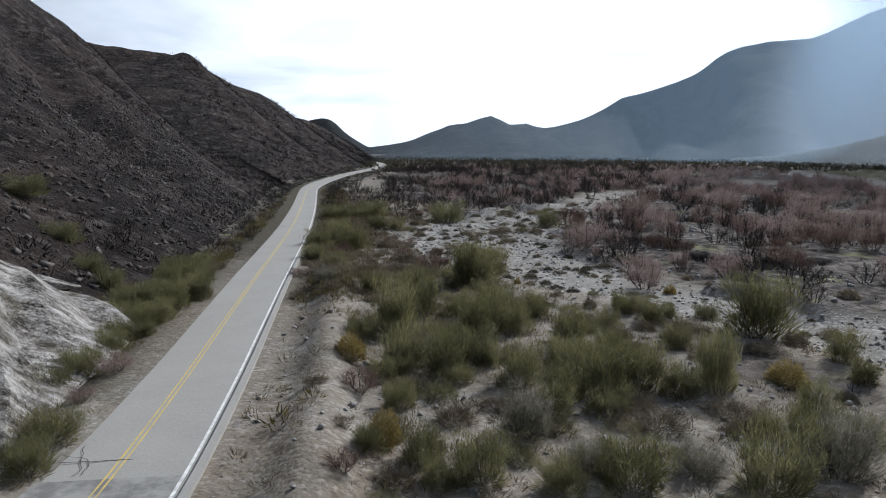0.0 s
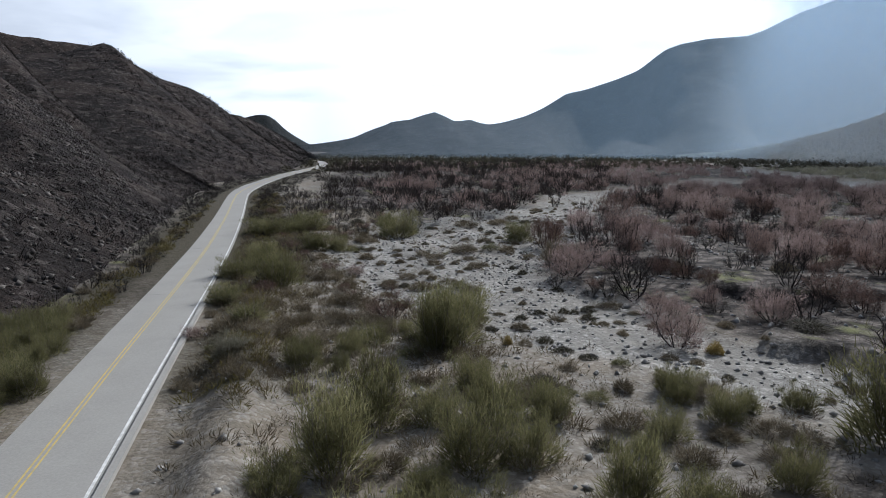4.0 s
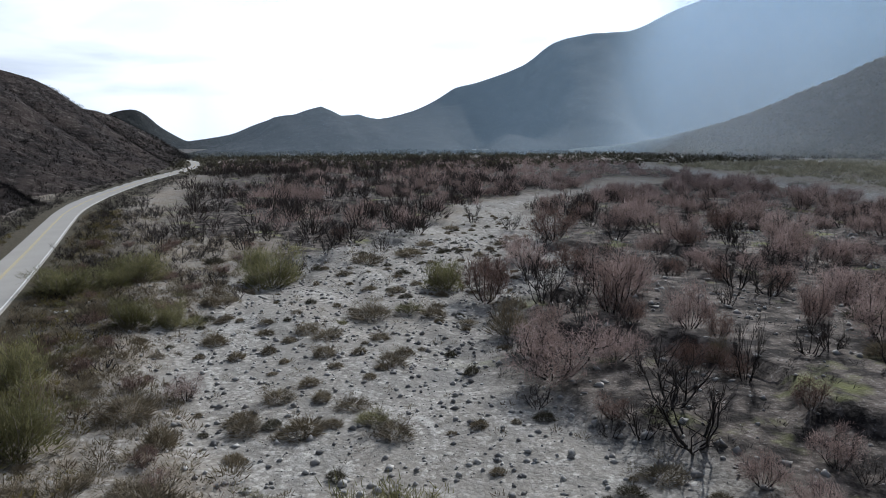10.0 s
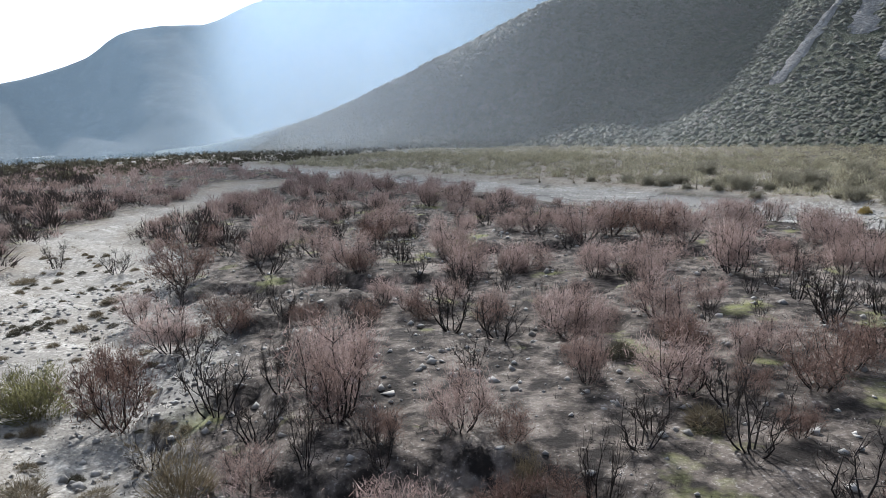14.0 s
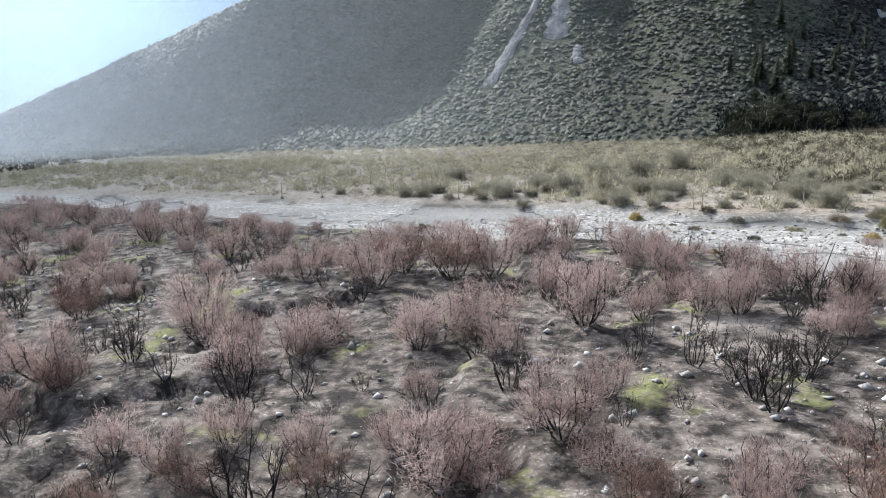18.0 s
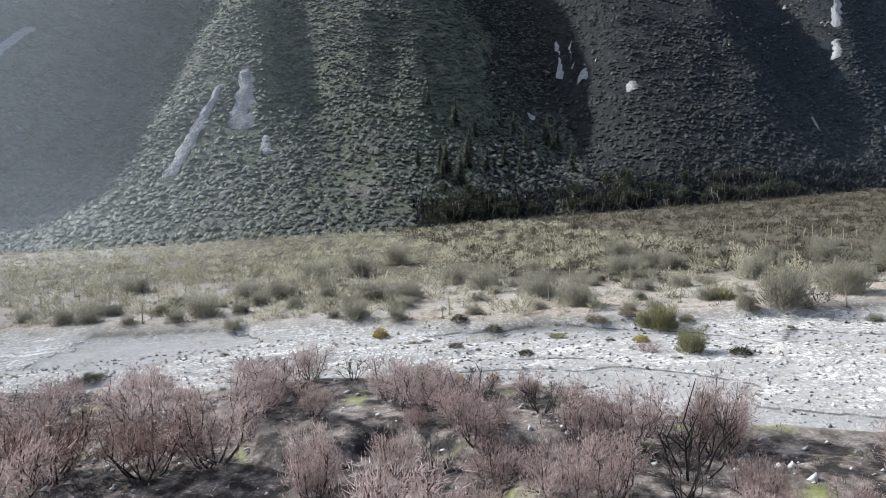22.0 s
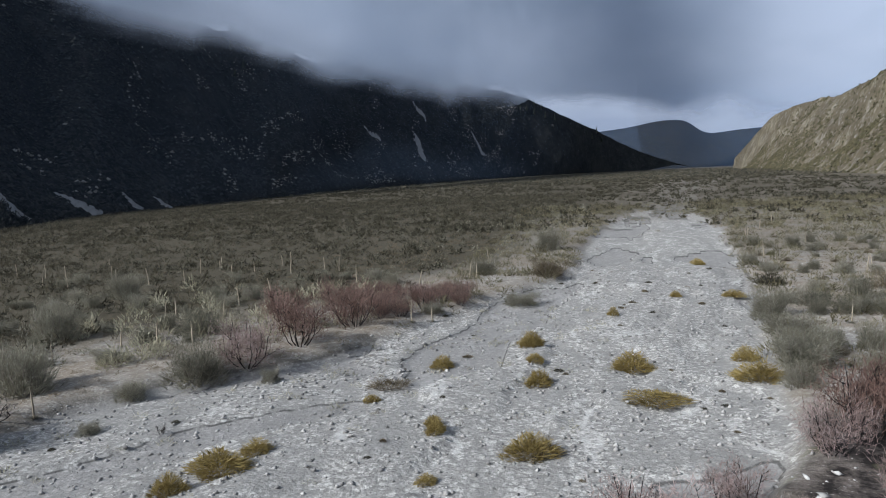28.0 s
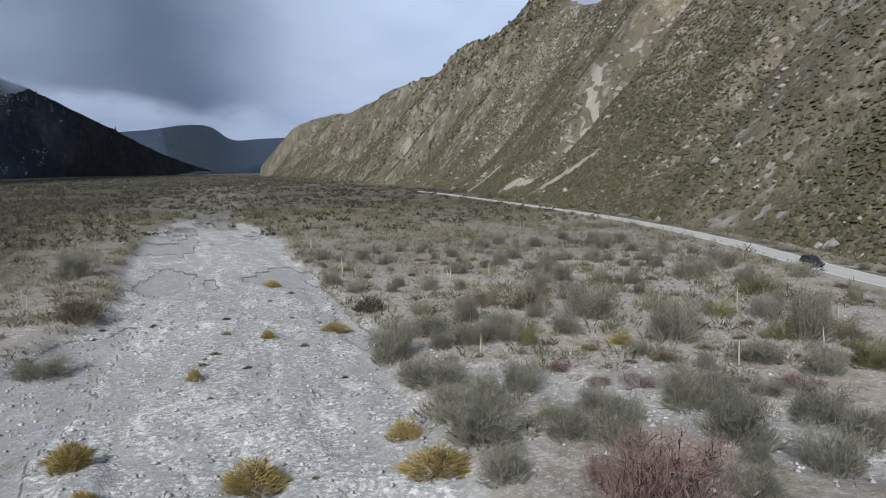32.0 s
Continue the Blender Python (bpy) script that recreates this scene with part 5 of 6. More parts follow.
LOOKS = {
    russet_shrub: ("burnt shrub with black branches and dry russet leaves", "shrub", "burnt shrubs of the thicket"),
    red_shrub: ("burnt shrub with black branches and reddish brown leaves", "shrub", "burnt shrubs of the thicket"),
    black_shrub: ("charred leafless shrub with bare black branches", "shrub", "charred shrubs of the thicket"),
    green_shrub: ("olive green broom-like shrub on stony ground", "shrub", "green shrubs by the road"),
    grey_shrub: ("pale grey-green sage shrub on gravel", "shrub", "sage shrubs along the wash"),
    brown_shrub: ("low dry brown shrub with thin twigs", "shrub", "dry shrubs"),
    tuft: ("small dark rounded bush on pale gravel", "bush", "low bushes on the gravel"),
    gold_tuft: ("golden yellow rounded bush on white gravel", "bush", "golden bushes in the wash"),
    yucca: ("dead yucca with a tall bleached stalk", "yucca", "yuccas on the bank"),
}
placing = random.Random(7)


def stand_z(x, y):
    """The ground or, west of the road, the hillside that rises from it."""
    z = ground_z(x, y)
    hx, hy, hz = (a[:, :24].ravel() for a in W_GRID)
    out = np.array(z, float)
    for i in np.nonzero((x < -12) & (y > 0) & (y < 300))[0]:
        k = np.argmin((hx - x[i]) ** 2 + (hy - y[i]) ** 2)
        out[i] = max(out[i], hz[k])
    return out


def put_plant(make, x, y, z, high, wide, variants=5):
    v = placing.randrange(variants)
    sink = 0.04 * high
    m = Matrix.LocRotScale((x, y, z - sink), Euler((placing.uniform(-0.06, 0.06), placing.uniform(-0.06, 0.06), placing.uniform(0, 6.28))), (wide, wide * placing.uniform(0.9, 1.1), high))
    if (make, v) in PROTOTYPES:
        first = PROTOTYPES[make, v]
        return copy_thing(first, m @ Matrix.Diagonal((*(1 / k for k in first.scale), 1)))
    ob = make(v)
    ob.matrix_basis = Matrix.Identity(4)
    label, category, group = LOOKS[make]
    tagged(ob, label, category, group)
    PROTOTYPES[make, v] = ob
    ob.matrix_basis = m
    return ob


TAKEN = []


def free_spot(x, y, gap):
    return not any(abs(x - a) < gap + g and abs(y - b) < gap + g for a, b, g in TAKEN)


for places, make in ((GREEN, green_shrub), (GREY, grey_shrub), (BLACK, black_shrub), (GOLD, gold_tuft), (TUFT, tuft), (BROWN, brown_shrub), (RUSSET, russet_shrub)):
    spots = np.array(places)
    for (x, y, high, wide), z in zip(places, stand_z(spots[:, 0], spots[:, 1]).tolist()):
        red = make is russet_shrub and placing.random() < (0.85 if y < 30 else 0.34 if x < 60 else 0.1)
        sage = make is green_shrub and y < 16 and placing.random() < 0.65
        put_plant(red_shrub if red else grey_shrub if sage else make, x, y, z, min(high * (1.6 if make is gold_tuft else 1.2), 5.5), min(wide * 1.15, 6.0))
        TAKEN.append((x, y, wide * 0.35))


def fill(make, count, area, chance, high, wide, seed):
    """More shrubs of a kind, strewn over an area with the chance that the place gives."""
    rng = np.random.RandomState(seed)
    x, y, w = rng.uniform(area[0], area[1], count * 16), rng.uniform(area[2], area[3], count * 16), rng.uniform(*wide, count * 16)
    keep = (rng.uniform(size=count * 16) < chance(x, y)) & (np.abs(to_line(x, y, ROAD)[0]) > 3.6 + w * 0.3)
    x, y, w = x[keep], y[keep], w[keep]
    made = 0
    for px, py, pw, pz, tall in zip(x.tolist(), y.tolist(), w.tolist(), stand_z(x, y).tolist(), rng.uniform(*high, len(x)).tolist()):
        if made < count and free_spot(px, py, pw * 0.3):
            put_plant(make, px, py, pz, pw * tall, pw)
            TAKEN.append((px, py, pw * 0.3))
            made += 1


def soil_only(x, y):
    return np.clip(1 - in_wash(x, y) - in_side_wash(x, y) - burned(x, y), 0, 1)


fill(red_shrub, 14, (94, 112, -30, -12), soil_only, (0.7, 0.95), (2.4, 4.2), 17)
fill(russet_shrub, 160, (30, 150, 30, 230), lambda x, y: burned(x, y) * np.where(x > 55, 1, 0.6), (0.8, 1.1), (2.0, 4.2), 1)
fill(red_shrub, 20, (22, 90, 40, 160), burned, (0.7, 1.0), (1.6, 3.2), 2)
fill(black_shrub, 170, (20, 120, 30, 230), burned, (0.75, 1.15), (1.6, 3.8), 3)
fill(tuft, 185, (-4, 62, 40, 190), in_side_wash, (0.4, 0.7), (0.5, 1.5), 4)
fill(brown_shrub, 120, (0, 45, 16, 120), lambda x, y: soil_only(x, y) * 0.6 + 0.15 * in_side_wash(x, y), (0.35, 0.6), (1.0, 2.6), 5)
fill(green_shrub, 60, (0, 28, 14, 70), lambda x, y: soil_only(x, y) * np.where(y < 52, 1, 0.25), (0.7, 1.0), (1.2, 2.6), 6)
fill(grey_shrub, 120, (-30, 70, -90, 20), soil_only, (0.6, 0.9), (1.6, 3.8), 7)
fill(brown_shrub, 90, (-30, 62, -75, 20), soil_only, (0.35, 0.6), (1.0, 2.4), 8)
fill(grey_shrub, 130, (100, 175, -50, 150), soil_only, (0.55, 0.8), (1.6, 3.6), 9)
fill(tuft, 60, (40, 135, -60, 120), in_wash, (0.35, 0.55), (0.5, 1.3), 10)
fill(yucca, 130, (88, 210, -70, 150), soil_only, (1.0, 1.0), (2.2, 3.4), 11)
fill(yucca, 40, (-25, 100, -130, 10), soil_only, (1.0, 1.0), (2.0, 3.2), 12)
fill(brown_shrub, 40, (-7, 2, 52, 120), lambda x, y: 0.7 + 0 * x, (0.35, 0.6), (0.8, 2.0), 13)
fill(green_shrub, 45, (-17.5, -12.2, 30, 75), lambda x, y: np.exp(-((y - 50) / 10) ** 2), (0.7, 0.95), (1.4, 2.6), 14)
fill(brown_shrub, 40, (-17, -12.4, 8, 140), lambda x, y: 0.6 + 0 * x, (0.4, 0.7), (0.8, 2.0), 15)
fill(black_shrub, 50, (-24, -13, 60, 260), lambda x, y: 0.6 + 0 * x, (0.7, 1.0), (1.0, 2.6), 16)
fill(black_shrub, 75, (-6, 26, 108, 215), lambda x, y: 0.9 * soil_only(x, y) + 0.2 * in_side_wash(x, y), (0.6, 0.95), (1.6, 3.6), 18)
fill(red_shrub, 26, (-4, 24, 75, 150), lambda x, y: 0.8 * soil_only(x, y), (0.45, 0.7), (1.0, 2.2), 19)
# ---- what nobody could count ----
def strewn(count, area, chance, seed):
    """Random places, kept by the chance that each place gives."""
    rng = np.random.RandomState(seed)
    x, y = rng.uniform(area[0], area[1], count), rng.uniform(area[2], area[3], count)
    keep = rng.uniform(size=count) < chance(x, y)
    d, _ = to_line(x, y, ROAD)
    keep &= np.abs(d) > 4.0
    return x[keep], y[keep]


def clumps(name, label, x, y, z, wide, high, per, mat, seed, blade=(0.34, 0.10), category="brush", upright=0.9):
    """Many small shrubs in one mesh, each of its own blades."""
    rng = np.random.RandomState(seed)
    count = len(x)
    ang, r = rng.uniform(0, 6.283, (count, per)), np.sqrt(rng.uniform(0, 1, (count, per))) * 0.36
    hh = rng.uniform(0, 0.62, (count, per)) * (1 - (r / 0.38) ** 2)
    ww, tt = wide[:, None], high[:, None]
    base = np.stack([x[:, None] + np.cos(ang) * r * ww, y[:, None] + np.sin(ang) * r * ww, z[:, None] + hh * tt], -1).reshape(-1, 3)
    way = np.stack([np.cos(ang) * r * 3, np.sin(ang) * r * 3, np.full_like(r, upright)], -1) + rng.normal(size=(count, per, 3)) * 0.4
    way = unit(way.reshape(-1, 3))
    size = np.repeat((wide + high) / 2, per) * rng.uniform(0.6, 1.3, count * per)
    tri = blades(base, way, size * blade[0], size * blade[1], rng)
    ob = new(name, tri_mesh(name, tri, mat))
    return tagged(ob, label, category, kind="stuff")


def domes(name, label, x, y, z, wide, high, mat, seed, category="brush"):
    """Far rounded shrubs in one mesh: each a low uneven mound."""
    rng = np.random.RandomState(seed)
    count = len(x)
    ang = rng.uniform(0, 6.283, (count, 1)) + np.arange(6) * 1.0472 + rng.uniform(-0.3, 0.3, (count, 6))
    reach = rng.uniform(0.35, 0.7, (count, 6))
    low = np.stack([np.cos(ang) * reach, np.sin(ang) * reach, rng.uniform(-0.25, 0.25, (count, 6))], -1)
    top = np.stack([rng.uniform(-0.22, 0.22, count), rng.uniform(-0.22, 0.22, count), rng.uniform(0.75, 1.1, count)], -1)[:, None]
    v = np.concatenate([low, top], 1) * np.stack([wide, wide, high], -1)[:, None] + np.stack([x, y, z], -1)[:, None]
    faces = (np.arange(count) * 7)[:, None, None] + np.array([(k, (k + 1) % 6, 6) for k in range(6)])[None]
    me = tri_mesh(name, v, mat, faces.reshape(-1, 3))
    me.polygons.foreach_set("use_smooth", [True] * len(me.polygons))
    return tagged(new(name, me), label, category, kind="stuff")


def patchy(x, y, scale, seed, lo=0.42, hi=0.6):
    return smooth(lo, hi, fbm(x, y, scale, seed))


def valley(name, label, count, area, chance, sizes, tall, per, mat, seed, blade=(0.34, 0.10), upright=0.9):
    x, y = strewn(count, area, chance, seed)
    rng = np.random.RandomState(seed + 1)
    w = rng.uniform(*sizes, len(x))
    if blade is None:
        return domes(name, label, x, y, ground_z(x, y) - 0.05, w, w * rng.uniform(*tall, len(x)), mat, seed)
    return clumps(name, label, x, y, ground_z(x, y) - 0.05, w, w * rng.uniform(*tall, len(x)), per, mat, seed, blade, upright=upright)


east = lambda x, y: to_line(x, y, WASH_EAST)[0]
valley("burnt_thicket", "dense dark thicket of burnt shrubs on the valley floor", 3600, (-4, 330, 140, 420), lambda x, y: np.clip(burned(x, y) * 1.2 * patchy(x, y, 25, 3, 0.3, 0.45), 0, 1) * (x < 20 + 0.38 * y), (3.0, 5.5), (0.8, 1.1), 60, M_CHARTWIG, 21, (0.34, 0.03), 1.2)
valley("scorched_thicket", "dense thicket of scorched russet shrubs", 2600, (20, 300, 150, 420), lambda x, y: burned(x, y) * np.maximum(patchy(x, y, 30, 5), 0.8 * (x > 20 + 0.38 * y)) * (x < 40 + 0.75 * y), (2.5, 4.5), (0.7, 1.0), 60, M_RUSSET, 22, (0.36, 0.04), 1.2)
valley("sage_scrub", "tall pale straw-green scrub on the bank", 5000, (98, 300, -40, 330), lambda x, y: soil_only(x, y) * smooth(2, 8, east(x, y)) * (1 - smooth(60, 110, east(x, y) + np.where(y < 20, 45, 0))) * patchy(x, y, 16, 6, 0.35, 0.6), (2.0, 4.6), (0.65, 1.0), 84, M_STRAW, 23, (0.20, 0.042), 0.9)
valley("pale_sage_scrub", "rounded grey-green sage on the bank", 5000, (70, 300, -260, 330), lambda x, y: soil_only(x, y) * smooth(3, 9, east(x, y)) * (1 - smooth(50, 90, east(x, y) + np.where(y < 20, 40, 0))), (1.4, 3.4), (0.55, 0.85), 58, M_SAGE, 35, (0.20, 0.055), 0.6)
valley("dun_scrub", "low brown scrub on the bank", 5500, (70, 300, -260, 330), lambda x, y: soil_only(x, y) * smooth(0, 5, east(x, y)) * 0.7, (0.7, 1.9), (0.4, 0.65), 24, M_DUN, 24, (0.28, 0.06), 0.6)
valley("olive_scrub", "dense olive scrub before the mountain", 5200, (135, 345, 0, 330), lambda x, y: soil_only(x, y) * smooth(30, 75, east(x, y)), (2.0, 4.4), (0.5, 0.75), 38, M_STRAW, 25, (0.22, 0.075), 0.6)
valley("shaded_bank_scrub", "dense olive scrub at the mountain's foot, coloured darker for cloud shade", 16500, (75, 400, -420, 50), lambda x, y: soil_only(x, y) * smooth(12, 40, east(x, y) - 0.2 * np.maximum(y, 0)) * (0.6 + 0.4 * patchy(x, y, 14, 39, 0.35, 0.55)), (1.8, 4.0), (0.5, 0.85), 30, M_BANK, 38, (0.25, 0.075), 0.7)
valley("dark_scrub", "dark brush on the upper valley floor", 8000, (-160, 420, -900, -130), lambda x, y: soil_only(x, y) * patchy(x, y, 40, 9, 0.25, 0.45), (2.2, 5.0), (0.5, 0.8), 24, M_DARK, 26, (0.26, 0.15), 0.6)
valley("upper_scrub", "grey-green brush on the upper valley floor", 11000, (-120, 100, -260, 10), lambda x, y: soil_only(x, y) * (0.3 + 0.7 * patchy(x, y, 18, 36)), (1.6, 4.0), (0.5, 0.8), 34, M_SCRUB, 27, (0.24, 0.05), 0.8)
valley("upper_dry_scrub", "low dry scrub on the upper valley floor", 5000, (-120, 75, -260, 16), lambda x, y: soil_only(x, y) * 0.8, (0.6, 1.8), (0.4, 0.65), 28, M_DUN, 28, (0.26, 0.05), 0.6)
valley("gravel_scrub", "small low plants scattered on gravel", 8000, (-5, 140, -90, 190), lambda x, y: 0.7 * in_side_wash(x, y) + 0.12 * in_wash(x, y) + 0.6 * soil_only(x, y), (0.3, 1.2), (0.3, 0.6), 32, M_DUN, 29, (0.32, 0.035))
valley("wash_scrub", "pale low shrubs scattered over the gravel wash", 2600, (75, 170, -30, 170), lambda x, y: in_wash(x, y) * smooth(-45, -5, east(x, y)) * 0.6, (0.5, 1.9), (0.4, 0.7), 38, M_STRAW, 40, (0.26, 0.035), 0.8)
valley("verge_thicket", "dense brown and olive thicket between road and gravel", 1500, (-6, 14, 44, 125), lambda x, y: soil_only(x, y) * (0.3 + 0.7 * patchy(x, y, 10, 41, 0.35, 0.5)), (0.8, 2.2), (0.4, 0.65), 62, M_DUN, 42, (0.24, 0.035), 0.8)
valley("roadside_scrub", "scrub and dry grass beside the road", 7000, (-8, 30, 12, 190), lambda x, y: soil_only(x, y) * np.where((x < -0.5) & (y < 50), 0.15, 0.8), (0.4, 1.6), (0.4, 0.8), 42, M_DUN, 30, (0.30, 0.032))
valley("verge_scrub", "dense olive and golden scrub along the road", 5200, (-16, 8, 8, 200), lambda x, y: np.exp(-((np.abs(to_line(x, y, ROAD)[0]) - np.where(x < -9, 5.6, 7.5)) / 2.5) ** 2) * (0.25 + 0.75 * patchy(x, y, 9, 37)) * np.where((x > -9) & (y < 50), 0.12, 1), (0.5, 1.9), (0.45, 0.8), 56, M_VERGE, 36, (0.24, 0.04), 0.8)
valley("far_brush", "dark brush across the lower valley", 5200, (-20, 420, 330, 700), lambda x, y: 0.75 + 0 * x, (4.0, 7.0), (0.5, 0.8), 14, M_DARK, 31, (0.3, 0.2), 0.5)
valley("valley_head_brush", "brush far up the valley, coloured dark for cloud shade", 9000, (-300, 420, -2000, -700), lambda x, y: 0.9 + 0 * x, (3.0, 7.0), (0.3, 0.5), 9, M_BANK, 34, None)
valley("bank_scrub", "low brown and grey plants along the wash bank", 4200, (95, 200, -130, 170), lambda x, y: soil_only(x, y) * smooth(-2, 3, east(x, y)) * (1 - smooth(30, 60, east(x, y))), (0.6, 1.8), (0.4, 0.7), 26, M_DUN, 33, (0.34, 0.05))
valley("verge_stubble", "blackened low brush beside the road", 6500, (-24, 40, 70, 330), lambda x, y: (1 - smooth(9, 15, np.abs(to_line(x, y, ROAD)[0]))) * smooth(70, 110, y), (0.5, 2.0), (0.4, 0.8), 26, M_CHAR, 45, (0.36, 0.045), 0.8)
valley("ash_stubble", "blackened stubble on ashy ground", 6000, (18, 130, 30, 200), lambda x, y: burned(x, y) * 0.8, (0.3, 1.1), (0.5, 0.9), 16, M_CHAR, 32, (0.5, 0.03), 1.3)


def on_slope(grid, count, seed, lo=0.0, hi=1.0, first=0.0, last=1.0):
    """Random places on a mountainside, between two heights of it."""
    X, Y, Z = grid
    rng = np.random.RandomState(seed)
    i = rng.uniform(first, last, count) * (X.shape[0] - 1.01)
    j = (lo + (hi - lo) * rng.uniform(0, 1, count)) * (X.shape[1] - 7.01)
    i0, j0 = i.astype(int), j.astype(int)
    u, v = i - i0, j - j0
    mixed = [(A[i0, j0] * (1 - u) + A[i0 + 1, j0] * u) * (1 - v) + (A[i0, j0 + 1] * (1 - u) + A[i0 + 1, j0 + 1] * u) * v for A in (X, Y, Z)]
    return (*mixed, i, j)


def brush_on(name, label, grid, count, sizes, tall, per, mat, seed, blade, patch=(60, 0.3, 0.55), bands=0.0, thin=0.0, **span):
    """Brush in patches; with bands it also thins out in strips that run down the slope, so many rows of the slope wide."""
    x, y, z, i, j = on_slope(grid, count, seed, **span)
    rng = np.random.RandomState(seed + 1)
    chance = 0.25 + 0.75 * patchy(x + 0.5 * z, y, patch[0], seed, patch[1], patch[2])
    if bands:
        chance *= 0.12 + 0.88 * patchy(i + 2.5 * vnoise(i, j, 9, seed + 5), 0.16 * j, bands, seed + 7, 0.36, 0.52)
    chance *= 1 - thin * smooth(0.3, 0.75, j / (grid[0].shape[1] - 7))
    keep = rng.uniform(size=count) < chance
    keep &= off_scree(x, y)
    x, y, z = x[keep], y[keep], z[keep]
    w = rng.uniform(*sizes, len(x))
    if blade is None:
        return domes(name, label, x, y, z - 0.15, w, w * rng.uniform(*tall, len(x)), mat, seed)
    return clumps(name, label, x, y, z - 0.15, w, w * rng.uniform(*tall, len(x)), per, mat, seed, blade)


SCREE = [(E_GRID, 468, 110, 413, 108, 5, 10), (E_GRID, 458, 121, 376, 138, 3, 6), (E_GRID, 408, 97, 389, 95, 3, 5), (E_GRID, 513, 229, 476, 240, 3, 5), (E_GRID, 508, -57, 467, -61, 2, 5),
         (SE_GRID, 566, -118, 523, -105, 5, 9), (SE_GRID, 520, -121, 498, -109, 4, 8), (SE_GRID, 458, -121, 448, -118, 5, 6), (SE_GRID, 437, -236, 410, -220, 2, 5), (SE_GRID, 411, -266, 370, -259, 3, 12),
         (SE_GRID, 417, -339, 391, -350, 5, 17), (SE_GRID, 417, -413, 402, -408, 3, 9), (SE_GRID, 418, -453, 401, -450, 3, 9), (SE_GRID, 420, -1424, 388, -1432, 7, 14), (SE_GRID, 395, -1343, 364, -1294, 10, 17),
         (SE_GRID, 450, -1163, 426, -1192, 5, 9), (SE_GRID, 311, -1590, 281, -1572, 6, 12), (SE_GRID, 545, -343, 505, -308, 3, 6), (SE_GRID, 495, -300, 478, -287, 3, 6)]
SCREE_SW = [(SW_GRID, -205, -304, -160, -266, 6, 13), (SW_GRID, -140, -226, -121, -248, 3, 5), (SW_GRID, -150, -275, -130, -296, 3, 6), (SW_GRID, -234, -660, -222, -632, 7, 12), (SW_GRID, -170, -360, -146, -385, 4, 8)]


def off_scree(x, y):
    """False on the bare slides of loose stone."""
    free = np.ones(np.shape(x), bool)
    for _, ax, ay, bx, by, wa, wb in SCREE + SCREE_SW:
        s = np.clip(((x - ax) * (bx - ax) + (y - ay) * (by - ay)) / ((bx - ax) ** 2 + (by - ay) ** 2), 0, 1)
        free &= np.hypot(x - ax - s * (bx - ax), y - ay - s * (by - ay)) > (wa + (wb - wa) * s) * 0.5 + 0.8
    return free


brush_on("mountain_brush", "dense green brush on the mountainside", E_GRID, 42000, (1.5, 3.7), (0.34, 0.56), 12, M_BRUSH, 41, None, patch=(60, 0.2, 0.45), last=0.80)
brush_on("spur_brush", "green brush on the spur, coloured darker for half shade", E_GRID, 12000, (1.5, 3.7), (0.34, 0.56), 12, M_MIDBRUSH, 50, None, patch=(60, 0.2, 0.45), first=0.78)
brush_on("ravine_brush", "green brush on the ravine's flank, coloured darker for half shade", SE_GRID, 8000, (1.5, 3.7), (0.34, 0.56), 12, M_MIDBRUSH, 49, None, patch=(60, 0.2, 0.45), last=0.035)
brush_on("far_mountain_brush", "brush on the distant mountainside, coloured dark for shade", SE_GRID, 16000, (2.2, 4.6), (0.5, 0.8), 9, M_SHADE_LEAF, 42, None, first=0.16, last=0.75)
brush_on("shaded_brush", "green brush on the mountainside, coloured dark for shade", SE_GRID, 30000, (1.4, 3.4), (0.45, 0.7), 12, M_SHADEBRUSH, 46, None, patch=(60, 0.15, 0.4), last=0.22)
brush_on("foot_oaks", "crowded dark oaks along the mountain's foot, darker still for its shade", SE_GRID, 900, (5.0, 9.0), (0.75, 1.05), 46, M_SHADE_LEAF, 64, (0.2, 0.085), patch=(60, 0.0, 0.1), hi=0.085, last=0.13)
brush_on("ravine_foot_oaks", "crowded dark oaks at the mouth of the ravine", E_GRID, 260, (5.0, 9.0), (0.75, 1.05), 46, M_OAK, 65, (0.2, 0.085), patch=(60, 0.0, 0.1), hi=0.07, first=0.88)
brush_on("dry_hill_brush", "olive brush over the sunlit mountainside", SW_GRID, 78000, (0.8, 2.0), (0.5, 0.8), 11, M_DRYBRUSH, 43, None, patch=(38, 0.3, 0.52), bands=11.0, thin=0.5, last=0.36)
brush_on("dry_hill_far_brush", "dark brush on the far sunlit mountainside", SW_GRID, 14000, (2.0, 4.6), (0.6, 0.9), 11, M_DRYBRUSH, 47, None, bands=9.0, thin=0.5, last=0.9, first=0.34)
brush_on("far_hill_stubble", "charred stubble over the dark hill at the bend", NW_GRID, 5000, (1.2, 3.2), (0.6, 1.0), 9, M_CHAR, 48, (0.45, 0.10))
brush_on("burnt_hill_stubble", "charred stubble over the burnt hillside", W_GRID, 6000, (0.8, 2.2), (0.6, 1.0), 16, M_CHAR, 44, (0.45, 0.06))


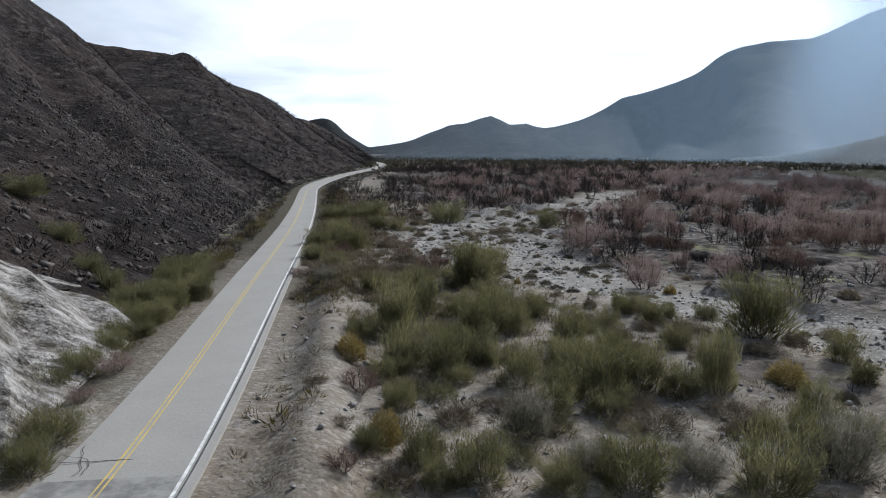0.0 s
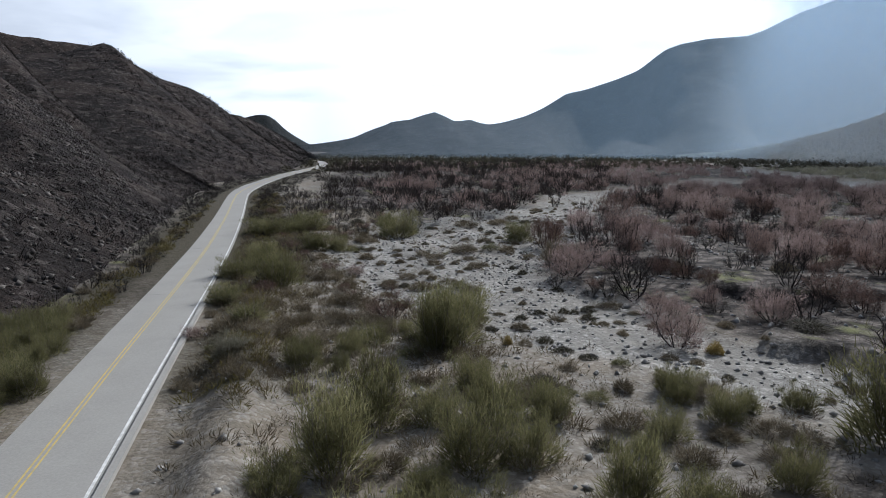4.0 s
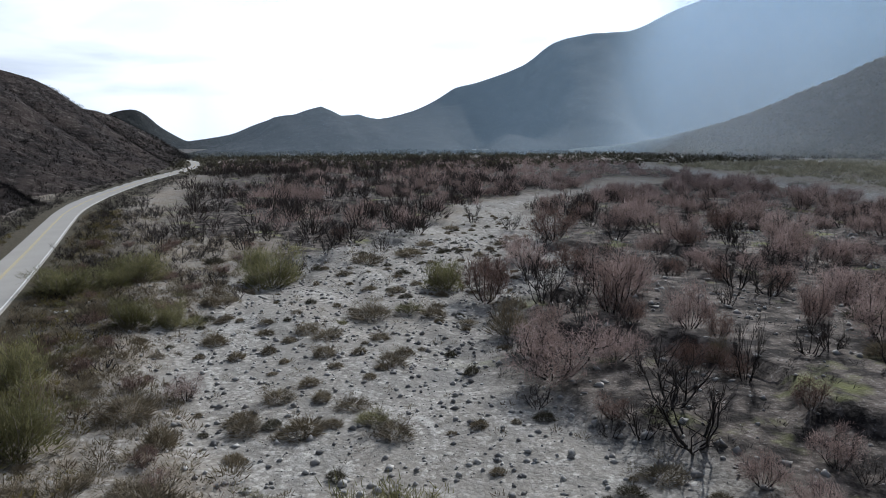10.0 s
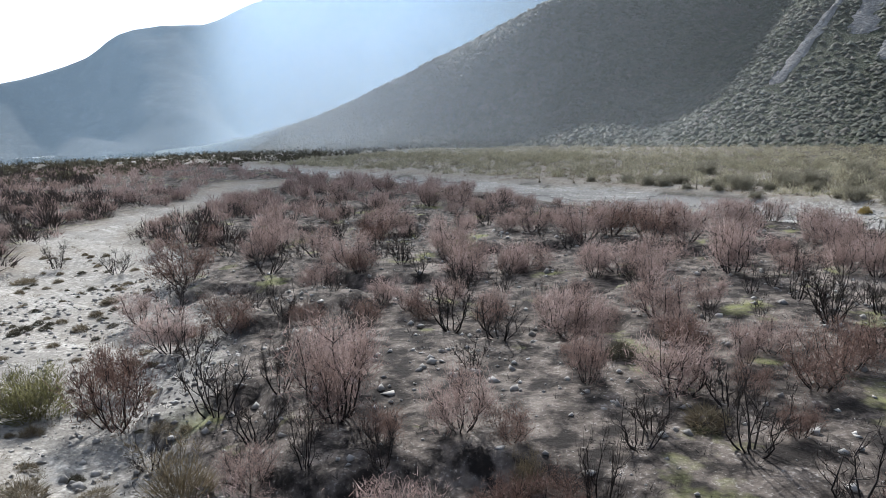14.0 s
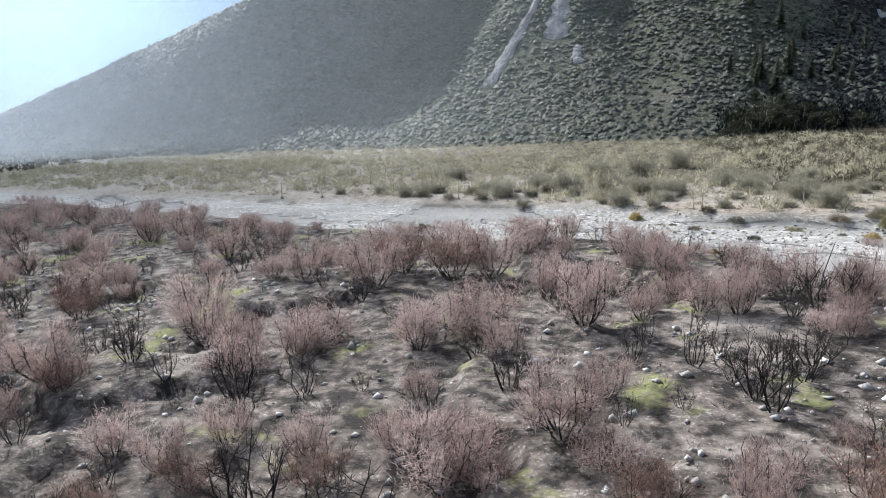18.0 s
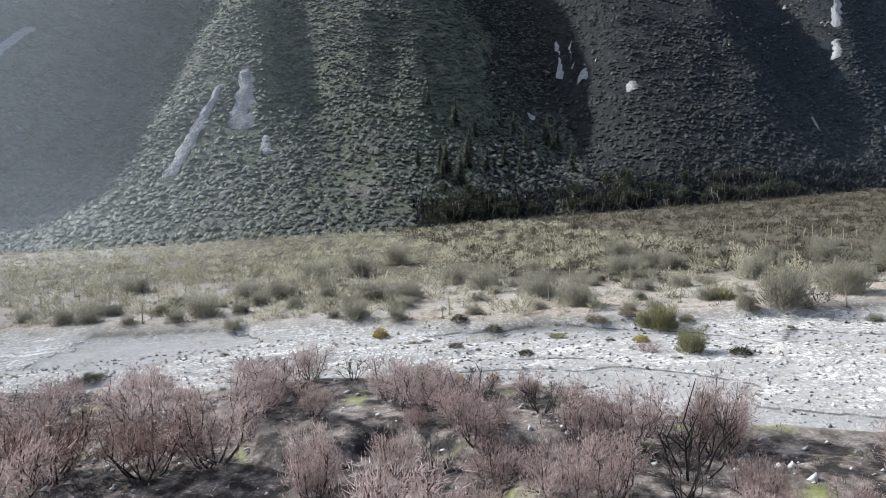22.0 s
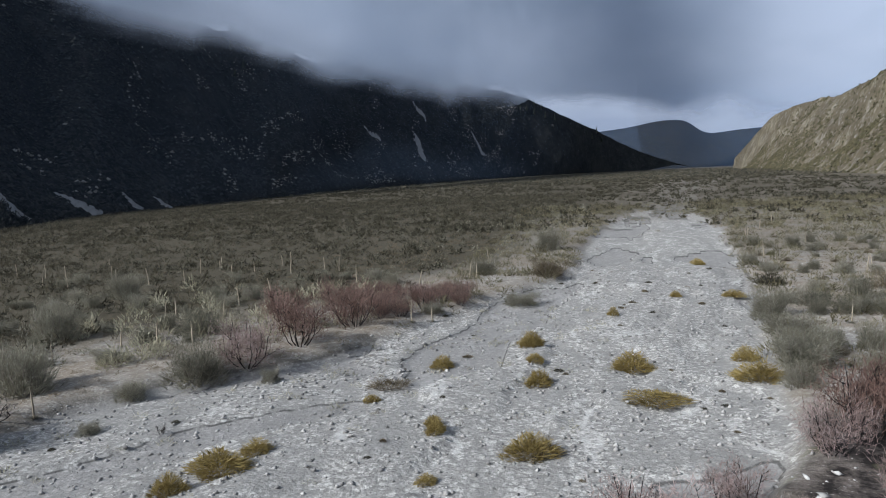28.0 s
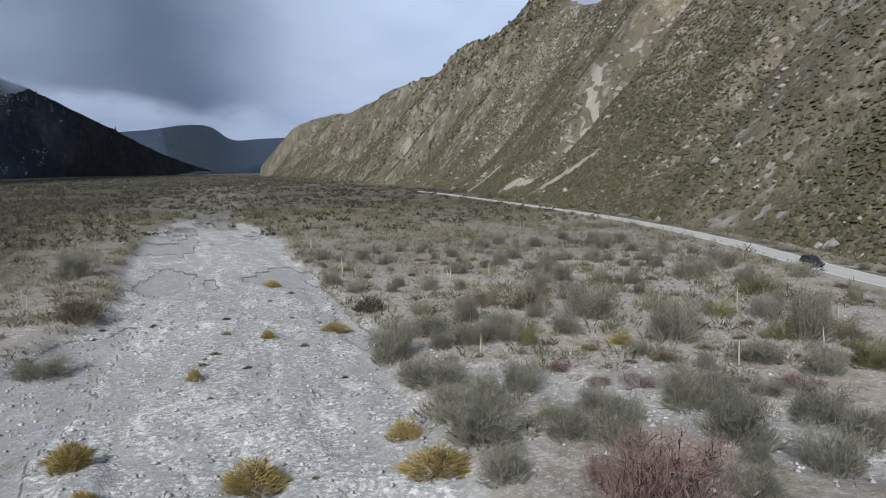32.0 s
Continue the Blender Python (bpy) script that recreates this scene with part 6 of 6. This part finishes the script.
def stones(name, label, x, y, z, size, mat, seed):
    """Loose stones: squat uneven lumps of eight faces."""
    rng = np.random.RandomState(seed)
    count = len(x)
    shape = np.array([[1, 0, 0], [0, 1, 0], [-1, 0, 0], [0, -1, 0], [0, 0, 0.75], [0, 0, -0.6]], float)
    v = shape[None] * rng.uniform(0.55, 1.15, (count, 6, 1)) + rng.normal(size=(count, 6, 3)) * 0.14
    ang = rng.uniform(0, 6.283, count)
    c, s = np.cos(ang)[:, None], np.sin(ang)[:, None]
    v = np.stack([v[..., 0] * c - v[..., 1] * s, v[..., 0] * s + v[..., 1] * c, v[..., 2]], -1) * size[:, None, None]
    v += np.stack([x, y, z], -1)[:, None]
    f = np.array([[0, 1, 4], [1, 2, 4], [2, 3, 4], [3, 0, 4], [1, 0, 5], [2, 1, 5], [3, 2, 5], [0, 3, 5]])
    faces = (np.arange(count) * 6)[:, None, None] + f[None]
    ob = new(name, tri_mesh(name, v, mat, faces.reshape(-1, 3)))
    return tagged(ob, label, "stones", kind="stuff")


M_STONE = leaf_material("loose_stone", [(0.0, (0.12, 0.115, 0.11)), (0.5, (0.28, 0.27, 0.255)), (1.0, (0.48, 0.47, 0.445))], 0, 0.9)


def strew_stones(name, label, count, area, chance, sizes, seed):
    x, y = strewn(count, area, chance, seed)
    rng = np.random.RandomState(seed + 1)
    size = sizes[0] + (sizes[1] - sizes[0]) * rng.uniform(0, 1, len(x)) ** 3.2
    return stones(name, label, x, y, ground_z(x, y) + size * 0.15, size, M_STONE, seed)


strew_stones("wash_stones", "loose pale stones strewn over the gravel wash", 76000, (0, 140, -60, 140), lambda x, y: in_wash(x, y) * 0.8 + in_side_wash(x, y), (0.05, 0.30), 51)
strew_stones("ash_stones", "pale stones lying on burnt ground", 16000, (10, 125, 20, 150), lambda x, y: burned(x, y) * (0.3 + 0.7 * patchy(x, y, 7, 8, 0.5, 0.6)), (0.06, 0.42), 52)
strew_stones("bank_stones", "stones on dry soil", 9000, (-6, 62, -60, 120), lambda x, y: soil_only(x, y), (0.04, 0.3), 53)
M_BURNT_STONE = leaf_material("sooty_stone", [(0.0, (0.03, 0.027, 0.025)), (0.6, (0.08, 0.072, 0.067)), (1.0, (0.21, 0.195, 0.18))], 0, 0.9)
sx, sy, sz, _, _ = on_slope(W_GRID, 9000, 54, 0.02, 0.4, 0.35, 0.9)
stones("hill_stones", "loose pale stones on the burnt hillside", sx, sy, sz + 0.05, 0.1 + 0.55 * np.random.RandomState(3).uniform(0, 1, len(sx)) ** 4, M_BURNT_STONE, 55)
M_CRAG = leaf_material("grey_crag", [(0.0, (0.13, 0.12, 0.105)), (0.6, (0.24, 0.225, 0.2)), (1.0, (0.36, 0.34, 0.31))], 0, 0.9)
rx, ry, rz, ri, rj = on_slope(SW_GRID, 6000, 57, 0.02, 0.98, 0.0, 0.6)
crag = patchy(ri, 0.4 * rj, 7, 58, 0.56, 0.66) * (0.4 + 0.6 * smooth(20, 80, rj)) > np.random.RandomState(59).uniform(0, 1, len(rx))
stones("hill_crags", "grey rock outcrops on the sunlit mountainside", rx[crag], ry[crag], rz[crag] + 0.1, 0.5 + 1.9 * np.random.RandomState(4).uniform(0, 1, int(crag.sum())) ** 2.5, M_CRAG, 56)
rx, ry, rz, ri, rj = on_slope(SE_GRID, 16000, 60, 0.08, 0.9, 0.0, 0.8)
crag = patchy(ri, 0.5 * rj, 6, 61, 0.6, 0.68) > np.random.RandomState(62).uniform(0.2, 1, len(rx))
stones("mountain_crags", "pale grey rock outcrops on the dark mountainside", rx[crag], ry[crag], rz[crag] + 0.3, 0.7 + 2.4 * np.random.RandomState(5).uniform(0, 1, int(crag.sum())) ** 3, M_CRAG, 63)
# ---- conifers, the car, scree ----
def slope_z(grid, x, y):
    """The height of a mountainside at a place."""
    X, Y, Z = (a.ravel() for a in grid)
    d = (X - x) ** 2 + (Y - y) ** 2
    k = np.argpartition(d, 4)[:4]
    w = 1 / (d[k] + 0.01)
    return float((Z[k] * w).sum() / w.sum())


def conifer(v):
    rng = np.random.RandomState(900 + v)
    top = new("conifer")
    tv, tf = tubes([(np.array([[0, 0, k] for k in np.linspace(-0.03, 1, 6)]), np.linspace(0.022, 0.002, 6))], 5)
    part("trunk", tri_mesh("trunk", tv, M_BARK, tf), top)
    boughs = []
    for level in np.linspace(0.10, 0.97, 20):
        reach = 0.21 * (1 - level) ** 0.85 + 0.012
        count = 22
        ang = rng.uniform(0, 6.283, count)
        out = np.stack([np.cos(ang), np.sin(ang), rng.uniform(-0.45, 0.05, count)], -1)
        base = np.column_stack([np.cos(ang) * reach * 0.1, np.sin(ang) * reach * 0.1, level + rng.normal(size=count) * 0.012])
        boughs.append(blades(base, unit(out), reach * rng.uniform(0.5, 1.25, count), reach * rng.uniform(0.25, 0.5, count) + 0.006, rng))
    part("crown", tri_mesh("crown", np.concatenate(boughs), M_FIR), top)
    return top


first_trees = {}
grove = random.Random(11)
SPOTS = [(412, 1), (417, -32), (410, -40), (415, -55), (386, 0), (365, 19), (368, 29), (372, -5), (374, -22), (382, -52)]
for k in range(26):
    x, y = SPOTS[k % 10]
    x, y = x + grove.uniform(-16, 16) * (k >= 10), y + grove.uniform(-18, 18) * (k >= 10)
    grid = E_GRID if y > -60 else SE_GRID
    size = grove.uniform(9, 17)
    m = Matrix.LocRotScale((x, y, slope_z(grid, x, y) - 0.4), Euler((0, 0, grove.uniform(0, 6.28))), (size, size, size))
    v = k % 4
    if v in first_trees:
        tree = copy_thing(first_trees[v], m @ Matrix.Diagonal((*(1 / s for s in first_trees[v].scale), 1)))
    else:
        tree = tagged(conifer(v), "tall dark green conifer on the mountainside", "tree", "conifers on the mountainside")
        tree.matrix_basis = m
        first_trees[v] = tree


# firs stand along the far crest, ragged against the cloud
CX, CY, CZ = (a[:, -7] for a in SE_GRID)
far_crest = [i for i in range(len(CX)) if -2070 < CY[i] < -420]
for k in range(60):
    i = far_crest[grove.randrange(len(far_crest))]
    j = -7 - grove.randrange(0, 16)
    x, y, z = (float(a[i, j]) for a in SE_GRID)
    size = grove.uniform(12, 24)
    copy_thing(first_trees[k % 4], Matrix.LocRotScale((x, y, z - 1.0), Euler((0, 0, grove.uniform(0, 6.28))), (size, size, size)) @ Matrix.Diagonal((*(1 / q for q in first_trees[k % 4].scale), 1)))


def oak(v):
    """A round dark tree: a forked trunk under a lumpy crown of leaf clusters, one unit high."""
    rng = np.random.RandomState(950 + v)
    paths, twigs = limbs(rng, 5, 0.9, (3, 1), 0.035, 0.12, 0.5)
    top = new("oak_tree")
    tv, tf = tubes(paths, 4)
    part("trunk", tri_mesh("trunk", tv, M_BARK, tf), top)
    leaves = []
    for lump in range(11):
        ang, r, up = rng.uniform(0, 6.283), rng.uniform(0.0, 0.34), rng.uniform(0.3, 0.82)
        mid, size, count = np.array([math.cos(ang) * r, math.sin(ang) * r, up]), rng.uniform(0.13, 0.24), 60
        face = unit(rng.normal(size=(count, 3)))
        leaves.append(blades(mid + face * size * rng.uniform(0.5, 1, (count, 1)), unit(face + rng.normal(size=(count, 3)) * 0.7), rng.uniform(0.05, 0.11, count), rng.uniform(0.05, 0.09, count), rng))
    part("crown", tri_mesh("crown", np.concatenate(leaves), M_OAK), top)
    return top


first_oaks = {}
for k in range(84):
    s = grove.uniform(0, 1)
    x, y = np.interp(s, [0, 0.25, 0.6, 1], [309, 318, 322, 326]) + grove.uniform(-6, 34) * grove.uniform(0.2, 1), np.interp(s, [0, 0.25, 0.6, 1], [30, -8, -70, -140])
    high = grove.uniform(5, 10)
    z = max(slope_z(E_GRID if y > -22 else SE_GRID, x, y), float(ground_z(x, y)))
    m = Matrix.LocRotScale((x, y, z - 0.3), Euler((0, 0, grove.uniform(0, 6.28))), (high * 1.05, high * 1.05, high))
    v = k % 4
    if v in first_oaks:
        copy_thing(first_oaks[v], m @ Matrix.Diagonal((*(1 / q for q in first_oaks[v].scale), 1)))
    else:
        first_oaks[v] = tagged(oak(v), "dark green rounded oak at the mountain's foot", "tree", "oaks at the mountain's foot")
        first_oaks[v].matrix_basis = m


def car_shell(rows, widths):
    """A closed shell through side profiles: rows of (x, z) seen from the side, and the half width at each height share."""
    bm = bmesh.new()
    rings = []
    for share, half in widths:
        ring = [bm.verts.new((x, half, lo + (hi - lo) * share)) for x, lo, hi in rows]
        rings.append(ring)
    left = rings
    right = [[bm.verts.new((v.co.x, -v.co.y, v.co.z)) for v in ring] for ring in rings]
    for side in (left, right):
        for a, b in zip(side[:-1], side[1:]):
            for i in range(len(a) - 1):
                bm.faces.new((a[i], a[i + 1], b[i + 1], b[i]))
    for k in (0, -1):
        for i in range(len(rows) - 1):
            bm.faces.new((left[k][i], left[k][i + 1], right[k][i + 1], right[k][i]))
    for i in (0, -1):
        for k in range(len(widths) - 1):
            bm.faces.new((left[k][i], left[k + 1][i], right[k + 1][i], right[k][i]))
    bmesh.ops.recalc_face_normals(bm, faces=bm.faces)
    bmesh.ops.bevel(bm, geom=[e for e in bm.edges if e.calc_face_angle(0) > 0.5], offset=0.05, segments=2, affect="EDGES")
    return bm


def bm_part(name, bm, mat, parent, label=""):
    me = bpy.data.meshes.new(name)
    bm.to_mesh(me)
    bm.free()
    me.materials.append(mat)
    return part(name, me, parent, label)


def block(sx, sy, sz, x, y, z, bevel=0.02):
    bm = bmesh.new()
    bmesh.ops.create_cube(bm, size=1, matrix=Matrix.LocRotScale((x, y, z), None, (sx, sy, sz)))
    bmesh.ops.bevel(bm, geom=list(bm.edges), offset=bevel, segments=2, affect="EDGES")
    return bm


def wheel_bm(radius, wide, x, y, z, sides=24, inner=0.0):
    bm = bmesh.new()
    m = Matrix.LocRotScale((x, y, z), Euler((math.pi / 2, 0, 0)), None)
    bmesh.ops.create_cone(bm, cap_ends=True, segments=sides, radius1=radius, radius2=radius, depth=wide, matrix=m)
    bmesh.ops.bevel(bm, geom=[e for e in bm.edges if abs(e.verts[0].co.y - e.verts[1].co.y) < 1e-4 and e.calc_face_angle(0) > 0.8], offset=wide * 0.15, segments=2, affect="EDGES")
    return bm


def plain_material(name, col, rough, metal=0.0, coat=0.0):
    m = bpy.data.materials.new(name)
    m.use_nodes = True
    n = Nodes(m.node_tree)
    dust = n.noise(n.add("ShaderNodeTexCoord").outputs["Object"], 3.0, 4)
    tone = n.mix(n.ramp(dust, [(0.5, 0.0), (0.8, 0.15)]), col, (0.2, 0.18, 0.15))
    b = n.add("ShaderNodeBsdfPrincipled", {"Base Color": tone, "Roughness": rough, "Metallic": metal, "Coat Weight": coat})
    n.add("ShaderNodeOutputMaterial", {"Surface": b.outputs[0]})
    return m


def make_car():
    paint = plain_material("black_car_paint", (0.008, 0.008, 0.009), 0.25, 0.0, 0.8)
    glass = plain_material("dark_car_glass", (0.012, 0.014, 0.016), 0.06)
    rubber = plain_material("tyre_rubber", (0.018, 0.018, 0.018), 0.9)
    steel = plain_material("alloy", (0.35, 0.35, 0.36), 0.35, 0.9)
    lamp = plain_material("headlight_lens", (0.75, 0.76, 0.78), 0.12)
    red = plain_material("tail_light_lens", (0.30, 0.01, 0.01), 0.2)
    top = new("car")
    low = [(-2.30, 0.42, 0.95), (-2.22, 0.32, 1.08), (-1.2, 0.26, 1.10), (0.4, 0.26, 1.06), (1.3, 0.28, 1.02), (2.05, 0.32, 0.92), (2.30, 0.40, 0.72)]
    body = bm_part("body", car_shell(low, [(0.0, 0.84), (0.35, 0.93), (0.75, 0.92), (1.0, 0.84)]), paint, top)
    roof = [(-2.18, 1.05, 1.12), (-1.95, 1.05, 1.62), (-1.2, 1.05, 1.72), (0.0, 1.04, 1.70), (0.45, 1.03, 1.60), (1.05, 1.00, 1.06)]
    bm_part("cabin", car_shell(roof, [(0.0, 0.86), (0.55, 0.78), (1.0, 0.66)]), paint, top)
    for side in (-1, 1):
        for x, size in ((-1.55, 0.62), (-0.72, 0.85), (0.18, 0.72)):
            bm_part("side_window", block(size, 0.02, 0.36, x, side * 0.795, 1.36, 0.008), glass, top)
        for x in (-1.42, 1.42):
            tyre = bm_part("wheel", wheel_bm(0.36, 0.24, x, side * 0.82, 0.36), rubber, top)
            bm_part("rim", wheel_bm(0.23, 0.05, x, side * 0.935, 0.36, 16), steel, tyre)
        bm_part("headlight", block(0.12, 0.36, 0.14, 2.17, side * 0.62, 0.76), lamp, top)
        bm_part("tail_light", block(0.07, 0.18, 0.34, -2.27, side * 0.74, 0.95), red, top)
        bm_part("mirror", block(0.16, 0.2, 0.14, 0.72, side * 1.0, 1.14), paint, top)
    bm_part("windscreen", car_shell([(0.47, 1.10, 1.56), (1.0, 1.04, 1.10)], [(0.0, 0.74), (1.0, 0.64)]), glass, top)
    bm_part("rear_window", block(0.04, 1.2, 0.38, -2.09, 0, 1.38, 0.012), glass, top)
    bm_part("bumper", block(0.2, 1.6, 0.22, 2.24, 0, 0.46, 0.05), rubber, top)
    bm_part("bumper", block(0.16, 1.6, 0.24, -2.27, 0, 0.5, 0.05), rubber, top)
    bm_part("roof_rail", block(1.9, 0.05, 0.06, -0.8, 0.6, 1.76), rubber, top)
    bm_part("roof_rail", block(1.9, 0.05, 0.06, -0.8, -0.6, 1.76), rubber, top)
    tagged(top, "black sport utility car on the roadside", "car")
    x, y = -23.6, -29.6
    top.matrix_basis = pose(x, y, road_z(x, y), 0, 0, 63.5) @ pose(0, 0, 0, 0, 3.0, 0)
    return top


make_car()


def scree_build(n, where):
    lump = n.add("ShaderNodeTexVoronoi", {"Vector": where, "Scale": 0.9}).outputs
    tone = n.add("ShaderNodeSeparateColor", {"Color": lump["Color"]}).outputs[0]
    col = n.mix(n.noise(where, 0.25, 5), (0.13, 0.128, 0.122), (0.24, 0.235, 0.225))
    return n.mix(n.maths("MULTIPLY", tone, 0.4), col, (0.33, 0.325, 0.31)), lump["Distance"]


M_SCREE = material("loose_scree", scree_build, 0.95, 0.1, (0.8, 0.5))


M_TAN_SCREE = material("tan_scree", lambda n, w: (n.mix(n.noise(w, 0.3, 6, 0.65), (0.13, 0.115, 0.09), (0.27, 0.245, 0.2)), n.noise(w, 1.2, 5)), 0.95, 0.1, (0.8, 0.5))


def scree(grid, ax, ay, bx, by, wa, wb, seed, label, mat):
    """A tongue of loose stone down a mountainside, ragged at its edges."""
    rng = np.random.RandomState(seed)
    X, Y, Z = grid
    near = (np.hypot(X - (ax + bx) / 2, Y - (ay + by) / 2) < math.hypot(bx - ax, by - ay) + 60)
    local = (X[near], Y[near], Z[near])
    rows, cols = 16, 7
    size = math.hypot(bx - ax, by - ay)
    nx, ny = -(by - ay) / size, (bx - ax) / size
    verts = []
    for i in range(rows):
        s = i / (rows - 1)
        mid = rng.normal() * 0.06 * wb + 0.12 * wb * math.sin(s * 3 + seed)
        for j in range(cols):
            u = 2 * j / (cols - 1) - 1
            half = (wa + (wb - wa) * s) * 0.5 * rng.uniform(0.7, 1.25) * (0.35 if i in (0, rows - 1) else 1)
            off = mid + u * half
            x, y = ax + (bx - ax) * s + nx * off, ay + (by - ay) * s + ny * off
            verts.append((x, y, slope_z(local, x, y) + (0.7 * (1 - u * u) + 0.1 if 0 < i < rows - 1 else -0.3)))
    ob = mesh_object("scree_slide", verts, grid_faces(rows, cols)[:, ::-1], mat)
    tagged(ob, label, "scree", kind="structure")


for k, spec in enumerate(SCREE):
    scree(*spec[:5], 1.3 * spec[5], 1.4 * spec[6], 70 + k, "pale slide of loose stone on the dark mountainside", M_SCREE)
for k, spec in enumerate(SCREE_SW):
    scree(*spec, 170 + k, "tan slide of loose stone on the sunlit mountainside", M_TAN_SCREE)
